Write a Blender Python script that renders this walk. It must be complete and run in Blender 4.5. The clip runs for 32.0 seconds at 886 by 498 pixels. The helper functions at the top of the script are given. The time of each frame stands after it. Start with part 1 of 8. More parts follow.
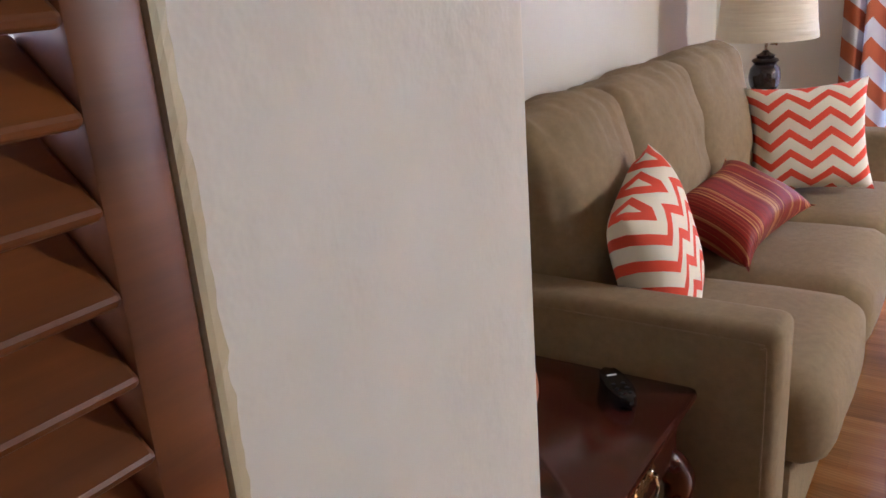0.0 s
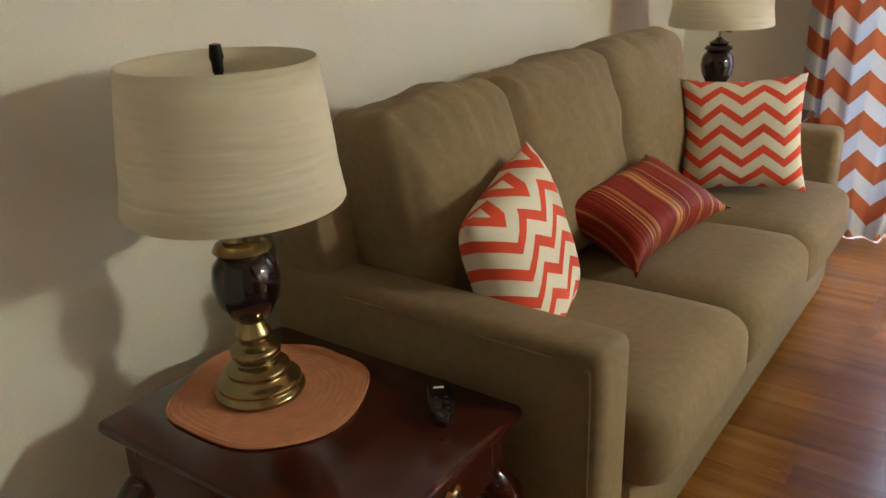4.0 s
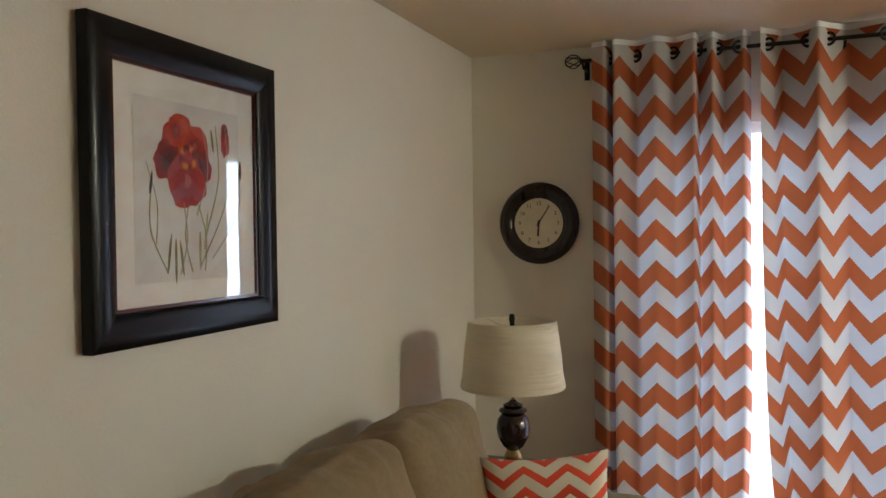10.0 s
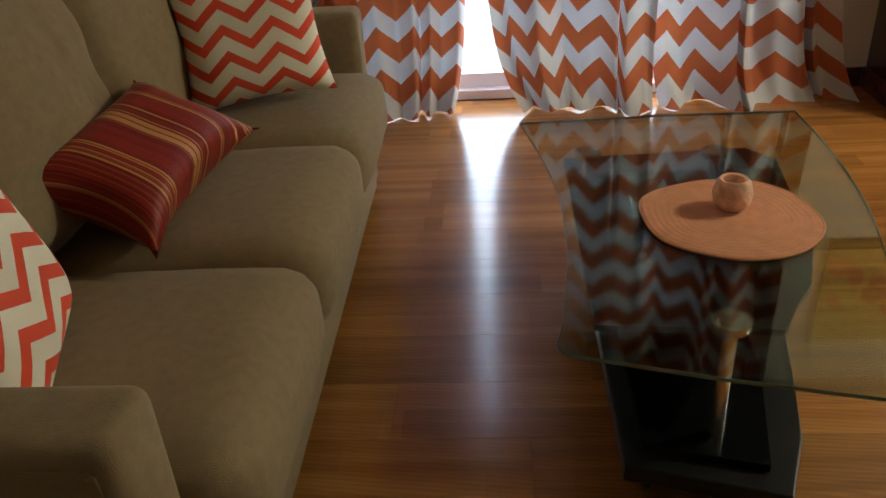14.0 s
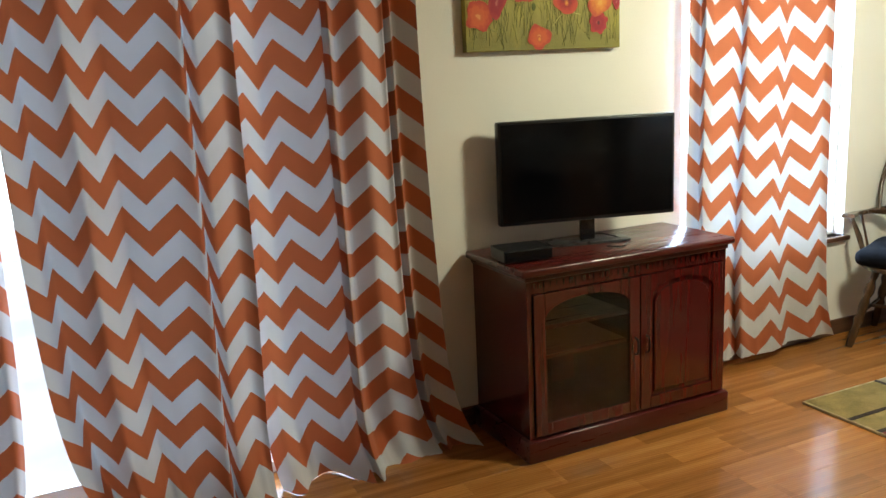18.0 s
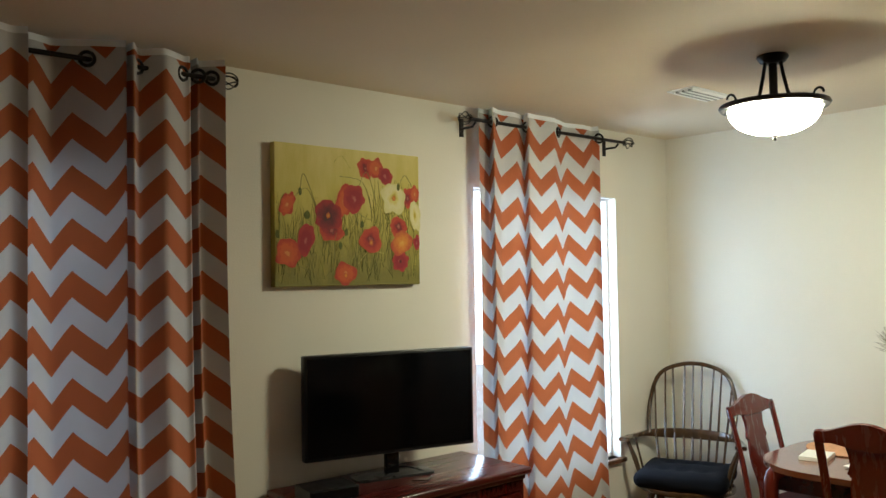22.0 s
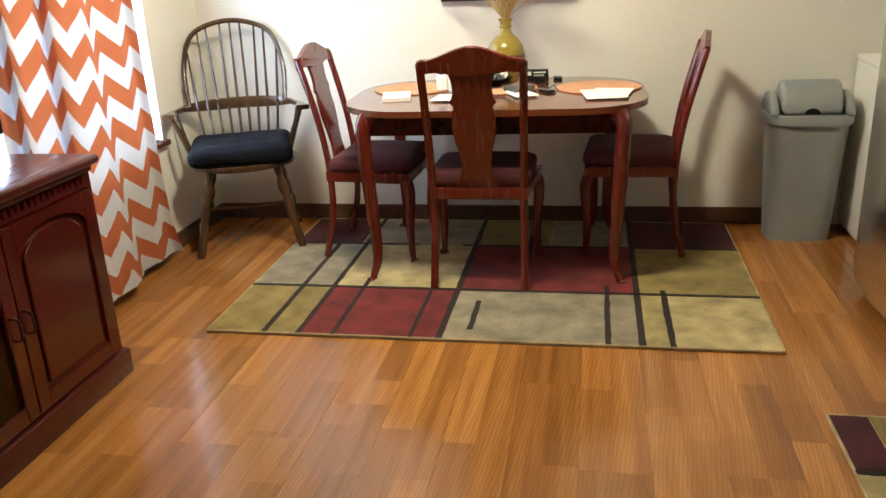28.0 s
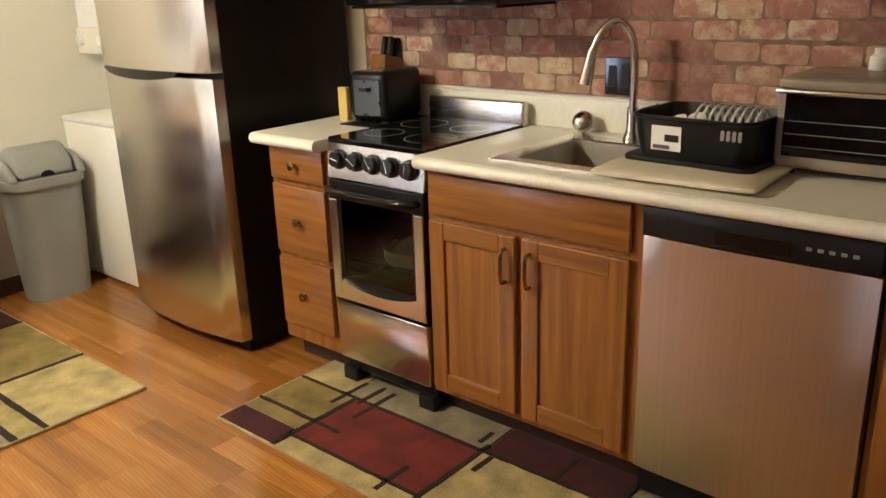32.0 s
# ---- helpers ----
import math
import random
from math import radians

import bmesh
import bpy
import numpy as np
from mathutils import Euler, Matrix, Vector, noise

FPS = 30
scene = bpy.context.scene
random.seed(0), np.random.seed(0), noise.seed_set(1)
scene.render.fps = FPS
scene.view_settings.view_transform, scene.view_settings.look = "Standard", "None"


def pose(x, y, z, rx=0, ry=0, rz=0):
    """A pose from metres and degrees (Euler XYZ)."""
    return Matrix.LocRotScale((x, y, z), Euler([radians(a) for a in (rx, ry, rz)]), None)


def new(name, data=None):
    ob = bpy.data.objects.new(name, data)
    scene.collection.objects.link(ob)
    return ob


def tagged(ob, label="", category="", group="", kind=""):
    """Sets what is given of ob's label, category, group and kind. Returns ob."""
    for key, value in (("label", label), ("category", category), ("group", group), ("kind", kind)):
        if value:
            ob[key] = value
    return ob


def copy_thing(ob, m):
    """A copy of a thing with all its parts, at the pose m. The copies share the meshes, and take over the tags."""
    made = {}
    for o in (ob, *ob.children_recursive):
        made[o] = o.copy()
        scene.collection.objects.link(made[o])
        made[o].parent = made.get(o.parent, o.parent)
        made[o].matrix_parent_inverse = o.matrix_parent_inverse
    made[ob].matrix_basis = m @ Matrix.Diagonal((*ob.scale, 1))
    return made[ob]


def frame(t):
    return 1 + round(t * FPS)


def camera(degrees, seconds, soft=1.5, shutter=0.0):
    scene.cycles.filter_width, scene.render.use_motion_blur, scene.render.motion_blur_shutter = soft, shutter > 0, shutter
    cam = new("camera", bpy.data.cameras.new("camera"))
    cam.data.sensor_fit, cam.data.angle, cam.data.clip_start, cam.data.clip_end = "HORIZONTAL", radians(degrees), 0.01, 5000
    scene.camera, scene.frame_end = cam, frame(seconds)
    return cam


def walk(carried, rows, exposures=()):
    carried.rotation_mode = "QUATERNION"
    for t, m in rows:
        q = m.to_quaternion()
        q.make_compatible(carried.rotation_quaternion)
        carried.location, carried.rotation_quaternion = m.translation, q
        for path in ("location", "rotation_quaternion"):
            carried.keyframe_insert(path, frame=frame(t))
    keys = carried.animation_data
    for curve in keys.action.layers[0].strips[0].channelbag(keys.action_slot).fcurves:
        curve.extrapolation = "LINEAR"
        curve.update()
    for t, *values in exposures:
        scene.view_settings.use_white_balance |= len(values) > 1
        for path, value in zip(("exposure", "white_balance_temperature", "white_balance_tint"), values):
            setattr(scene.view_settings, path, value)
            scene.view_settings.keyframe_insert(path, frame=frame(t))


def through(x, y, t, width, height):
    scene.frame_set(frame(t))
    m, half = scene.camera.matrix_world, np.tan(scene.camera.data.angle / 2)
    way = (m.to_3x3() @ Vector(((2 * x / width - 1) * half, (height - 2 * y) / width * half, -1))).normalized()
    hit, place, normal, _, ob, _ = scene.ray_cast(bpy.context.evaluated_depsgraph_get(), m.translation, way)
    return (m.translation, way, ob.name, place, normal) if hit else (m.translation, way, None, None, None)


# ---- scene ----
cam = camera(56.9, 32.0)
PATH = [
    (0, -0.072, -0.014, 1.343, 32.98, -18.71, 4.14),
    (0.5, -0.058, -0.004, 1.336, 29.21, -20.37, 4.30),
    (1, -0.025, -0.017, 1.321, 29.37, -20.51, 5.87),
    (1.5, 0.026, 0.012, 1.283, 29.83, -22.56, 4.54),
    (2, 0.085, 0.092, 1.269, 31.90, -24.63, 3.42),
    (2.5, 0.145, 0.199, 1.257, 32.93, -24.63, 2.81),
    (3, 0.162, 0.265, 1.254, 34.50, -24.39, 2.46),
    (3.5, 0.188, 0.293, 1.316, 35.92, -23.34, 2.52),
    (5.5, 0.204, 0.228, 1.486, 33.12, -14.70, 0.87),
    (6, 0.180, 0.240, 1.542, 33.27, -12.25, 0.83),
    (6.5, 0.154, 0.258, 1.606, 33.23, -4.51, 0.19),
    (7, 0.146, 0.267, 1.627, 33.77, 0.98, 0.08),
    (7.5, 0.139, 0.265, 1.655, 37.12, 3.99, 0.67),
    (8, 0.139, 0.266, 1.665, 38.75, 5.35, 0.86),
    (8.5, 0.137, 0.287, 1.654, 38.89, 4.15, 0.69),
    (9, 0.079, 0.361, 1.630, 35.40, 3.97, 0.92),
    (9.5, 0.024, 0.495, 1.615, 27.28, 2.42, 0.72),
    (10, 0.036, 0.619, 1.580, 21.38, -1.03, 0.74),
    (10.5, 0.096, 0.740, 1.533, 20.15, -8.32, 1.23),
    (11, 0.138, 0.831, 1.500, 16.93, -11.20, 1.03),
    (11.5, 0.105, 0.957, 1.478, 7.76, -11.99, 1.06),
    (12, 0.062, 1.042, 1.448, 2.86, -12.56, 2.18),
    (12.5, 0.019, 1.037, 1.386, 0.61, -17.06, 2.76),
    (13, 0.023, 0.964, 1.317, 0.98, -22.03, 3.09),
    (13.5, 0.054, 0.853, 1.282, 2.76, -27.23, 3.23),
    (15.5, 0.129, 0.840, 1.247, -3.62, -31.79, 5.23),
    (16, 0.130, 0.989, 1.274, -12.00, -32.03, 4.86),
    (16.5, 0.155, 1.109, 1.297, -18.40, -26.85, 3.09),
    (17, 0.240, 1.252, 1.311, -19.50, -22.98, 3.67),
    (17.5, 0.276, 1.367, 1.401, -21.58, -18.26, 3.22),
    (18, 0.177, 1.439, 1.486, -25.71, -11.92, 2.73),
    (18.5, 0.094, 1.485, 1.541, -27.95, -9.71, 2.33),
    (19, 0.071, 1.489, 1.575, -29.83, -6.91, 1.94),
    (19.5, 0.069, 1.486, 1.598, -30.46, -1.75, 1.54),
    (20, 0.060, 1.486, 1.618, -32.14, 1.61, 1.10),
    (20.5, 0.060, 1.465, 1.628, -33.80, 3.75, 1.23),
    (21, 0.049, 1.469, 1.633, -33.70, 4.30, 0.25),
    (21.5, 0.068, 1.472, 1.615, -36.76, 3.79, 0.53),
    (22, 0.081, 1.468, 1.606, -40.70, 1.93, 0.85),
    (22.5, 0.110, 1.459, 1.582, -42.61, -1.64, 1.24),
    (23, 0.133, 1.458, 1.562, -49.52, -4.25, 0.94),
    (23.5, 0.155, 1.455, 1.548, -54.70, -8.30, 0.50),
    (24, 0.222, 1.438, 1.530, -58.44, -10.44, 0.46),
    (24.5, 0.271, 1.434, 1.519, -60.81, -11.21, 0.49),
    (25, 0.289, 1.471, 1.495, -60.54, -11.94, 0.81),
    (25.5, 0.284, 1.603, 1.448, -61.55, -15.74, 2.45),
    (27.5, 0.387, 2.243, 1.318, -73.12, -18.94, 3.33),
    (28, 0.363, 2.383, 1.312, -80.03, -19.51, 2.46),
    (28.5, 0.439, 2.510, 1.327, -86.53, -19.04, 2.08),
    (29, 0.516, 2.632, 1.363, -90.30, -17.15, 1.86),
    (29.5, 0.533, 2.768, 1.416, -98.17, -14.09, 1.16),
    (30, 0.522, 2.802, 1.444, -107.46, -12.00, -0.15),
    (30.5, 0.533, 2.844, 1.442, -118.32, -10.71, -1.40),
    (31, 0.513, 2.996, 1.428, -130.82, -12.00, 3.10),
    (31.5, 0.462, 3.042, 1.408, -137.46, -15.93, 2.14),
    (32, 0.405, 3.059, 1.394, -139.91, -18.15, 1.73),
]
EXPOSURES = [(0.0, 2.5, 5500, 30), (1.0, 1.9, 6000, 22), (2.0, 2.0, 6200, 13), (3.0, 2.2, 6200, 14), (6.0, 1.7, 6400, 7), (9.0, 1.5, 6300, 10), (10.0, 1.5, 6300, 13), (12.0, 1.22, 6500, 11), (13.0, 1.2, 6600, 9), (16.0, 1.25, 6400, 17), (17.0, 1.0, 6400, 18), (18.0, 0.92, 6400, 9), (20.0, 0.5, 6800, 6),
             (23.0, -0.05, 6500, 12), (25.0, 0.3, 6300, 17), (28.0, 0.95, 6700, 18), (29.0, 0.92, 6400, 17), (30.0, 0.4, 6700, 14), (31.0, 0.93, 6850, 18), (32.0, 1.35, 7300, 19)]
walk(cam, [(t, pose(x, y, z, 90 + pitch, roll, yaw)) for t, x, y, z, yaw, pitch, roll in PATH], EXPOSURES)
DAY_DOOR, DAY_WIN, OUTSIDE, BOWL = 25.0, 46.0, 2.6, 92.0

# world: overcast daylight outside the door and the window
world = bpy.data.worlds.new("sky")
scene.world = world
world.use_nodes = True
wn = world.node_tree.nodes
sky = wn.new("ShaderNodeTexSky")
sky.sky_type, sky.sun_disc, sky.sun_elevation, sky.sun_rotation = "NISHITA", False, radians(40), radians(200)
wn["Background"].inputs[1].default_value = 0.1
world.node_tree.links.new(sky.outputs[0], wn["Background"].inputs[0])

WEST, NORTH, EAST, SOUTH, CEIL = -1.29, 4.415, 4.47, 0.63, 2.44
HALL_W, HALL_N, HALL_E, BACK = -0.306, 0.43, 0.56, -1.3   # passage in which the walk begins
DOOR = (-0.55, 1.25, 0.0, 2.05)     # sliding door: x0, x1, z0, z1
WINDOW = (2.822, 3.95, 0.55, 2.045)


def lamp_area(name, m, w, h, power, colour):
    d = bpy.data.lights.new(name, "AREA")
    d.shape, d.size, d.size_y, d.energy, d.color = "RECTANGLE", w, h, power, colour
    ob = new(name, d)
    ob.matrix_basis = m
    return ob


lamp_area("daylight_door", pose((DOOR[0] + DOOR[1]) / 2, NORTH + 0.155, 1.05, -90, 0, 0), 1.9, 2.1, DAY_DOOR, (0.44, 0.68, 1.0))
lamp_area("daylight_window", pose((WINDOW[0] + WINDOW[1]) / 2, NORTH + 0.155, (WINDOW[2] + WINDOW[3]) / 2, -90, 0, 0), WINDOW[1] - WINDOW[0] + 0.1, 1.55, DAY_WIN, (0.44, 0.68, 1.0))


# ---- materials ----
def nodes_of(name):
    m = bpy.data.materials.new(name)
    m.use_nodes = True
    n, l = m.node_tree.nodes, m.node_tree.links
    return m, n, l, n["Principled BSDF"]


def math_node(n, l, op, a, b=None):
    k = n.new("ShaderNodeMath")
    k.operation = op
    for i, v in enumerate((a, b)):
        if v is None:
            continue
        if isinstance(v, (int, float)):
            k.inputs[i].default_value = v
        else:
            l.new(v, k.inputs[i])
    return k.outputs[0]


def mix_colour(n, l, fac, a, b):
    k = n.new("ShaderNodeMix")
    k.data_type = "RGBA"
    for sock, v in ((k.inputs[0], fac), (k.inputs[6], a), (k.inputs[7], b)):
        if hasattr(v, "links"):
            l.new(v, sock)
        elif isinstance(v, (int, float)):
            sock.default_value = v
        else:
            sock.default_value = (*v, 1)
    return k.outputs[2]


def coords(n, l, scale, kind="Object"):
    tc, mp = n.new("ShaderNodeTexCoord"), n.new("ShaderNodeMapping")
    mp.inputs["Scale"].default_value = scale
    l.new(tc.outputs[kind], mp.inputs[0])
    return mp.outputs[0]


def noise_node(n, l, vec, scale, detail=4, rough=0.55):
    k = n.new("ShaderNodeTexNoise")
    k.inputs["Scale"].default_value, k.inputs["Detail"].default_value, k.inputs["Roughness"].default_value = scale, detail, rough
    l.new(vec, k.inputs["Vector"])
    return k.outputs["Fac"]


def bump(n, l, bsdf, height, strength, dist=0.004):
    k = n.new("ShaderNodeBump")
    k.inputs["Strength"].default_value, k.inputs["Distance"].default_value = strength, dist
    l.new(height, k.inputs["Height"])
    l.new(k.outputs[0], bsdf.inputs["Normal"])


def ramp(n, l, fac, stops):
    k = n.new("ShaderNodeValToRGB")
    e = k.color_ramp.elements
    while len(e) < len(stops):
        e.new(0.5)
    for s, (p, c) in zip(e, stops):
        s.position, s.color = p, (*c, 1)
    l.new(fac, k.inputs[0])
    return k.outputs[0]


def plain(name, colour, rough=0.5, metal=0.0, vary=0.08, scale=6.0, bumps=0.0, bscale=80.0, coat=0.0, sheen=0.0, spec=0.5, even=0.06):
    """Paint, plastic, cloth or metal: one colour with soft stains and a fine relief."""
    m, n, l, b = nodes_of(name)
    v = coords(n, l, (1, 1, 1))
    f = noise_node(n, l, v, scale)
    dark, light = [c * (1 - vary) for c in colour], [min(1, c * (1 + vary)) for c in colour]
    l.new(ramp(n, l, f, ((0.3, dark), (0.7, light))), b.inputs["Base Color"])
    b.inputs["Metallic"].default_value, b.inputs["Coat Weight"].default_value, b.inputs["Sheen Weight"].default_value = metal, coat, sheen
    b.inputs["Specular IOR Level"].default_value = spec
    r = ramp(n, l, noise_node(n, l, v, scale * 3.1), ((0.3, [max(0, rough - even)] * 3), (0.7, [min(1, rough + even)] * 3)))
    l.new(r, b.inputs["Roughness"])
    if bumps:
        bump(n, l, b, noise_node(n, l, v, bscale, 3), bumps)
    return m


def wood(name, dark, light, rough=0.35, axis=0, scale=1.0, coat=0.0, random_tone=0.0, strips=False):
    """Grain stretched along an axis of the piece."""
    m, n, l, b = nodes_of(name)
    s = [46.0 * scale] * 3
    s[axis] = 2.2 * scale
    v = coords(n, l, s)
    info = n.new("ShaderNodeObjectInfo")
    add = n.new("ShaderNodeVectorMath")
    add.operation = "ADD"
    shift = n.new("ShaderNodeCombineXYZ")
    for i in range(3):
        l.new(math_node(n, l, "MULTIPLY", info.outputs["Random"], 37.0 + 11 * i), shift.inputs[i])
    l.new(v, add.inputs[0])
    l.new(shift.outputs[0], add.inputs[1])
    v = add.outputs[0]
    grain = noise_node(n, l, v, 1.0, 6, 0.62)
    k = n.new("ShaderNodeTexWave")
    k.wave_type, k.bands_direction = "BANDS", "XYZ"[(axis + 1) % 3]
    k.inputs["Scale"].default_value, k.inputs["Distortion"].default_value, k.inputs["Detail"].default_value = 0.11, 9.0, 3.0
    l.new(v, k.inputs["Vector"])
    f = math_node(n, l, "ADD", math_node(n, l, "MULTIPLY", grain, 0.90), math_node(n, l, "MULTIPLY", k.outputs["Fac"], 0.10))
    mid = [(a + c) / 2 for a, c in zip(dark, light)]
    col = ramp(n, l, f, ((0.32, dark), (0.52, mid), (0.72, light)))
    if random_tone:
        tone = math_node(n, l, "ADD", math_node(n, l, "MULTIPLY", info.outputs["Random"], random_tone), 1 - random_tone / 2)
        hsv = n.new("ShaderNodeHueSaturation")
        l.new(tone, hsv.inputs["Value"])
        l.new(col, hsv.inputs["Color"])
        col = hsv.outputs[0]
    if strips:
        ring = n.new("ShaderNodeTexWave")
        ring.wave_type, ring.rings_direction = "RINGS", "Z"
        ring.inputs["Scale"].default_value, ring.inputs["Distortion"].default_value, ring.inputs["Detail"].default_value, ring.inputs["Detail Scale"].default_value = 3.2, 5.0, 2.0, 0.8
        sv2 = n.new("ShaderNodeVectorMath")
        sv2.operation = "ADD"
        l.new(coords(n, l, (1.3, 10.0, 1.0)), sv2.inputs[0])
        l.new(shift.outputs[0], sv2.inputs[1])
        l.new(sv2.outputs[0], ring.inputs["Vector"])
        col = mix_colour(n, l, math_node(n, l, "MULTIPLY", ring.outputs["Fac"], 0.34), col, [c * 0.66 for c in dark])
        add2 = n.new("ShaderNodeVectorMath")
        add2.operation = "ADD"
        l.new(coords(n, l, (1, 1, 1)), add2.inputs[0])
        move = n.new("ShaderNodeCombineXYZ")
        l.new(math_node(n, l, "MULTIPLY", info.outputs["Random"], 7.0), move.inputs[0])
        l.new(move.outputs[0], add2.inputs[1])
        br = n.new("ShaderNodeTexBrick")
        br.offset, br.squash = 0.43, 1.0
        br.inputs["Color1"].default_value, br.inputs["Color2"].default_value, br.inputs["Mortar"].default_value = (0.70, 0.66, 0.62, 1), (1.14, 1.15, 1.14, 1), (0.64, 0.60, 0.56, 1)
        br.inputs["Scale"].default_value, br.inputs["Mortar Size"].default_value, br.inputs["Brick Width"].default_value, br.inputs["Row Height"].default_value = 1.0, 0.0004, 0.56, 0.0975
        l.new(add2.outputs[0], br.inputs["Vector"])
        mul = n.new("ShaderNodeMix")
        mul.data_type, mul.blend_type = "RGBA", "MULTIPLY"
        mul.inputs[0].default_value = 1.0
        l.new(col, mul.inputs[6])
        l.new(br.outputs["Color"], mul.inputs[7])
        col = mul.outputs[2]
    l.new(col, b.inputs["Base Color"])
    b.inputs["Coat Weight"].default_value, b.inputs["Coat Roughness"].default_value = coat, 0.12
    l.new(ramp(n, l, grain, ((0.3, [rough + 0.03] * 3), (0.7, [rough - 0.02] * 3))), b.inputs["Roughness"])
    bump(n, l, b, grain, 0.03 if strips else 0.05, 0.002)
    return m


def chevron(name, ink, ground, period, band, tall, share=0.5, through=0.0):
    """Zigzag cloth printed by UV in metres; through: share of light that the cloth lets pass."""
    m, n, l, b = nodes_of(name)
    uv = n.new("ShaderNodeUVMap")
    sep = n.new("ShaderNodeSeparateXYZ")
    l.new(uv.outputs[0], sep.inputs[0])
    u = math_node(n, l, "FRACT", math_node(n, l, "DIVIDE", sep.outputs[0], period))
    tri = math_node(n, l, "MULTIPLY", math_node(n, l, "ABSOLUTE", math_node(n, l, "SUBTRACT", u, 0.5)), 2.0 * tall)
    f = math_node(n, l, "FRACT", math_node(n, l, "DIVIDE", math_node(n, l, "ADD", sep.outputs[1], tri), band))
    f = math_node(n, l, "LESS_THAN", f, share)
    v = coords(n, l, (1, 1, 1))
    weave = noise_node(n, l, v, 420, 2)
    soft = noise_node(n, l, v, 7, 3)
    col = mix_colour(n, l, f, ground, ink)
    dull = ramp(n, l, soft, ((0.3, (0.92, 0.92, 0.92)), (0.7, (1, 1, 1))))
    mul = n.new("ShaderNodeMix")
    mul.data_type, mul.blend_type = "RGBA", "MULTIPLY"
    mul.inputs[0].default_value = 1.0
    l.new(col, mul.inputs[6])
    l.new(dull, mul.inputs[7])
    l.new(mul.outputs[2], b.inputs["Base Color"])
    b.inputs["Roughness"].default_value = 0.85
    bump(n, l, b, weave, 0.25, 0.002)
    if through:
        tr, mx = n.new("ShaderNodeBsdfTranslucent"), n.new("ShaderNodeMixShader")
        l.new(mul.outputs[2], tr.inputs[0])
        mx.inputs[0].default_value = through
        l.new(b.outputs[0], mx.inputs[1])
        l.new(tr.outputs[0], mx.inputs[2])
        l.new(mx.outputs[0], n["Material Output"].inputs[0])
    return m


def glass(name, tint=(1, 1, 1), rough=0.0):
    """Thin clear pane: mostly clear, with a mirror's gloss by angle."""
    m, n, l, b = nodes_of(name)
    lw, gl, tp, mx = (n.new("ShaderNode" + k) for k in ("LayerWeight", "BsdfGlossy", "BsdfTransparent", "MixShader"))
    lw.inputs[0].default_value = 0.5
    gl.inputs["Roughness"].default_value = rough
    tp.inputs[0].default_value = (*tint, 1)
    f = math_node(n, l, "ADD", math_node(n, l, "MULTIPLY", math_node(n, l, "POWER", lw.outputs["Facing"], 5.0), 0.94), 0.045)
    l.new(f, mx.inputs[0])
    l.new(tp.outputs[0], mx.inputs[1])
    l.new(gl.outputs[0], mx.inputs[2])
    l.new(mx.outputs[0], n["Material Output"].inputs[0])
    return m


def glow(name, colour, strength):
    m, n, l, b = nodes_of(name)
    b.inputs["Base Color"].default_value = (*colour, 1)
    b.inputs["Emission Color"].default_value = (*colour, 1)
    b.inputs["Emission Strength"].default_value = strength
    return m


def brushed(name, colour, rough=0.3, axis=2):
    m, n, l, b = nodes_of(name)
    s = [220.0] * 3
    s[axis] = 2.0
    f = noise_node(n, l, coords(n, l, s), 1.0, 3)
    soft = noise_node(n, l, coords(n, l, (1, 1, 1)), 2.5, 2)
    l.new(ramp(n, l, f, ((0.3, [c * 0.9 for c in colour]), (0.7, colour))), b.inputs["Base Color"])
    b.inputs["Metallic"].default_value = 1.0
    l.new(ramp(n, l, soft, ((0.3, [rough - 0.02] * 3), (0.7, [rough + 0.02] * 3))), b.inputs["Roughness"])
    b.inputs["Anisotropic"].default_value = 0.5
    bump(n, l, b, f, 0.05, 0.001)
    return m


def striped(name, colours, width, axis="X"):
    """Woven stripes across the UV."""
    m, n, l, b = nodes_of(name)
    uv, sep = n.new("ShaderNodeUVMap"), n.new("ShaderNodeSeparateXYZ")
    l.new(uv.outputs[0], sep.inputs[0])
    k = n.new("ShaderNodeTexNoise")
    k.noise_dimensions = "1D"
    k.inputs["Scale"].default_value, k.inputs["Detail"].default_value, k.inputs["Roughness"].default_value = 1.0 / width, 2.0, 0.8
    l.new(sep.outputs[axis], k.inputs["W"])
    step = 0.24 / (len(colours) - 1)
    col = ramp(n, l, k.outputs["Fac"], [(0.38 + i * step, c) for i, c in enumerate(colours)])
    l.new(col, b.inputs["Base Color"])
    b.inputs["Roughness"].default_value = 0.5
    b.inputs["Specular IOR Level"].default_value = 0.3
    bump(n, l, b, noise_node(n, l, coords(n, l, (1, 1, 1)), 300, 2), 0.25, 0.002)
    return m


WALL = plain("wall_paint", (0.75, 0.71, 0.615), 0.6, vary=0.03, scale=1.3, bumps=0.25, bscale=130)
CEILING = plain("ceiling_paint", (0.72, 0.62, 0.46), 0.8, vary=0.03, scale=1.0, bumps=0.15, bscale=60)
PLASTER = plain("rough_plaster", (0.80, 0.73, 0.61), 0.7, vary=0.05, scale=9, bumps=0.32, bscale=38)
TRIM = plain("cream_trim", (0.58, 0.48, 0.28), 0.5, vary=0.06)
WHITE = plain("white_vinyl", (0.80, 0.80, 0.78), 0.4, vary=0.03)
FLOOR = wood("laminate_oak", (0.30, 0.108, 0.023), (0.51, 0.222, 0.058), 0.19, 0, 0.6, 0.20, 0.14, True)
UNDER = plain("floor_joint", (0.12, 0.04, 0.014), 0.7)
BASE = wood("baseboard_wood", (0.06, 0.025, 0.012), (0.14, 0.06, 0.03), 0.4)
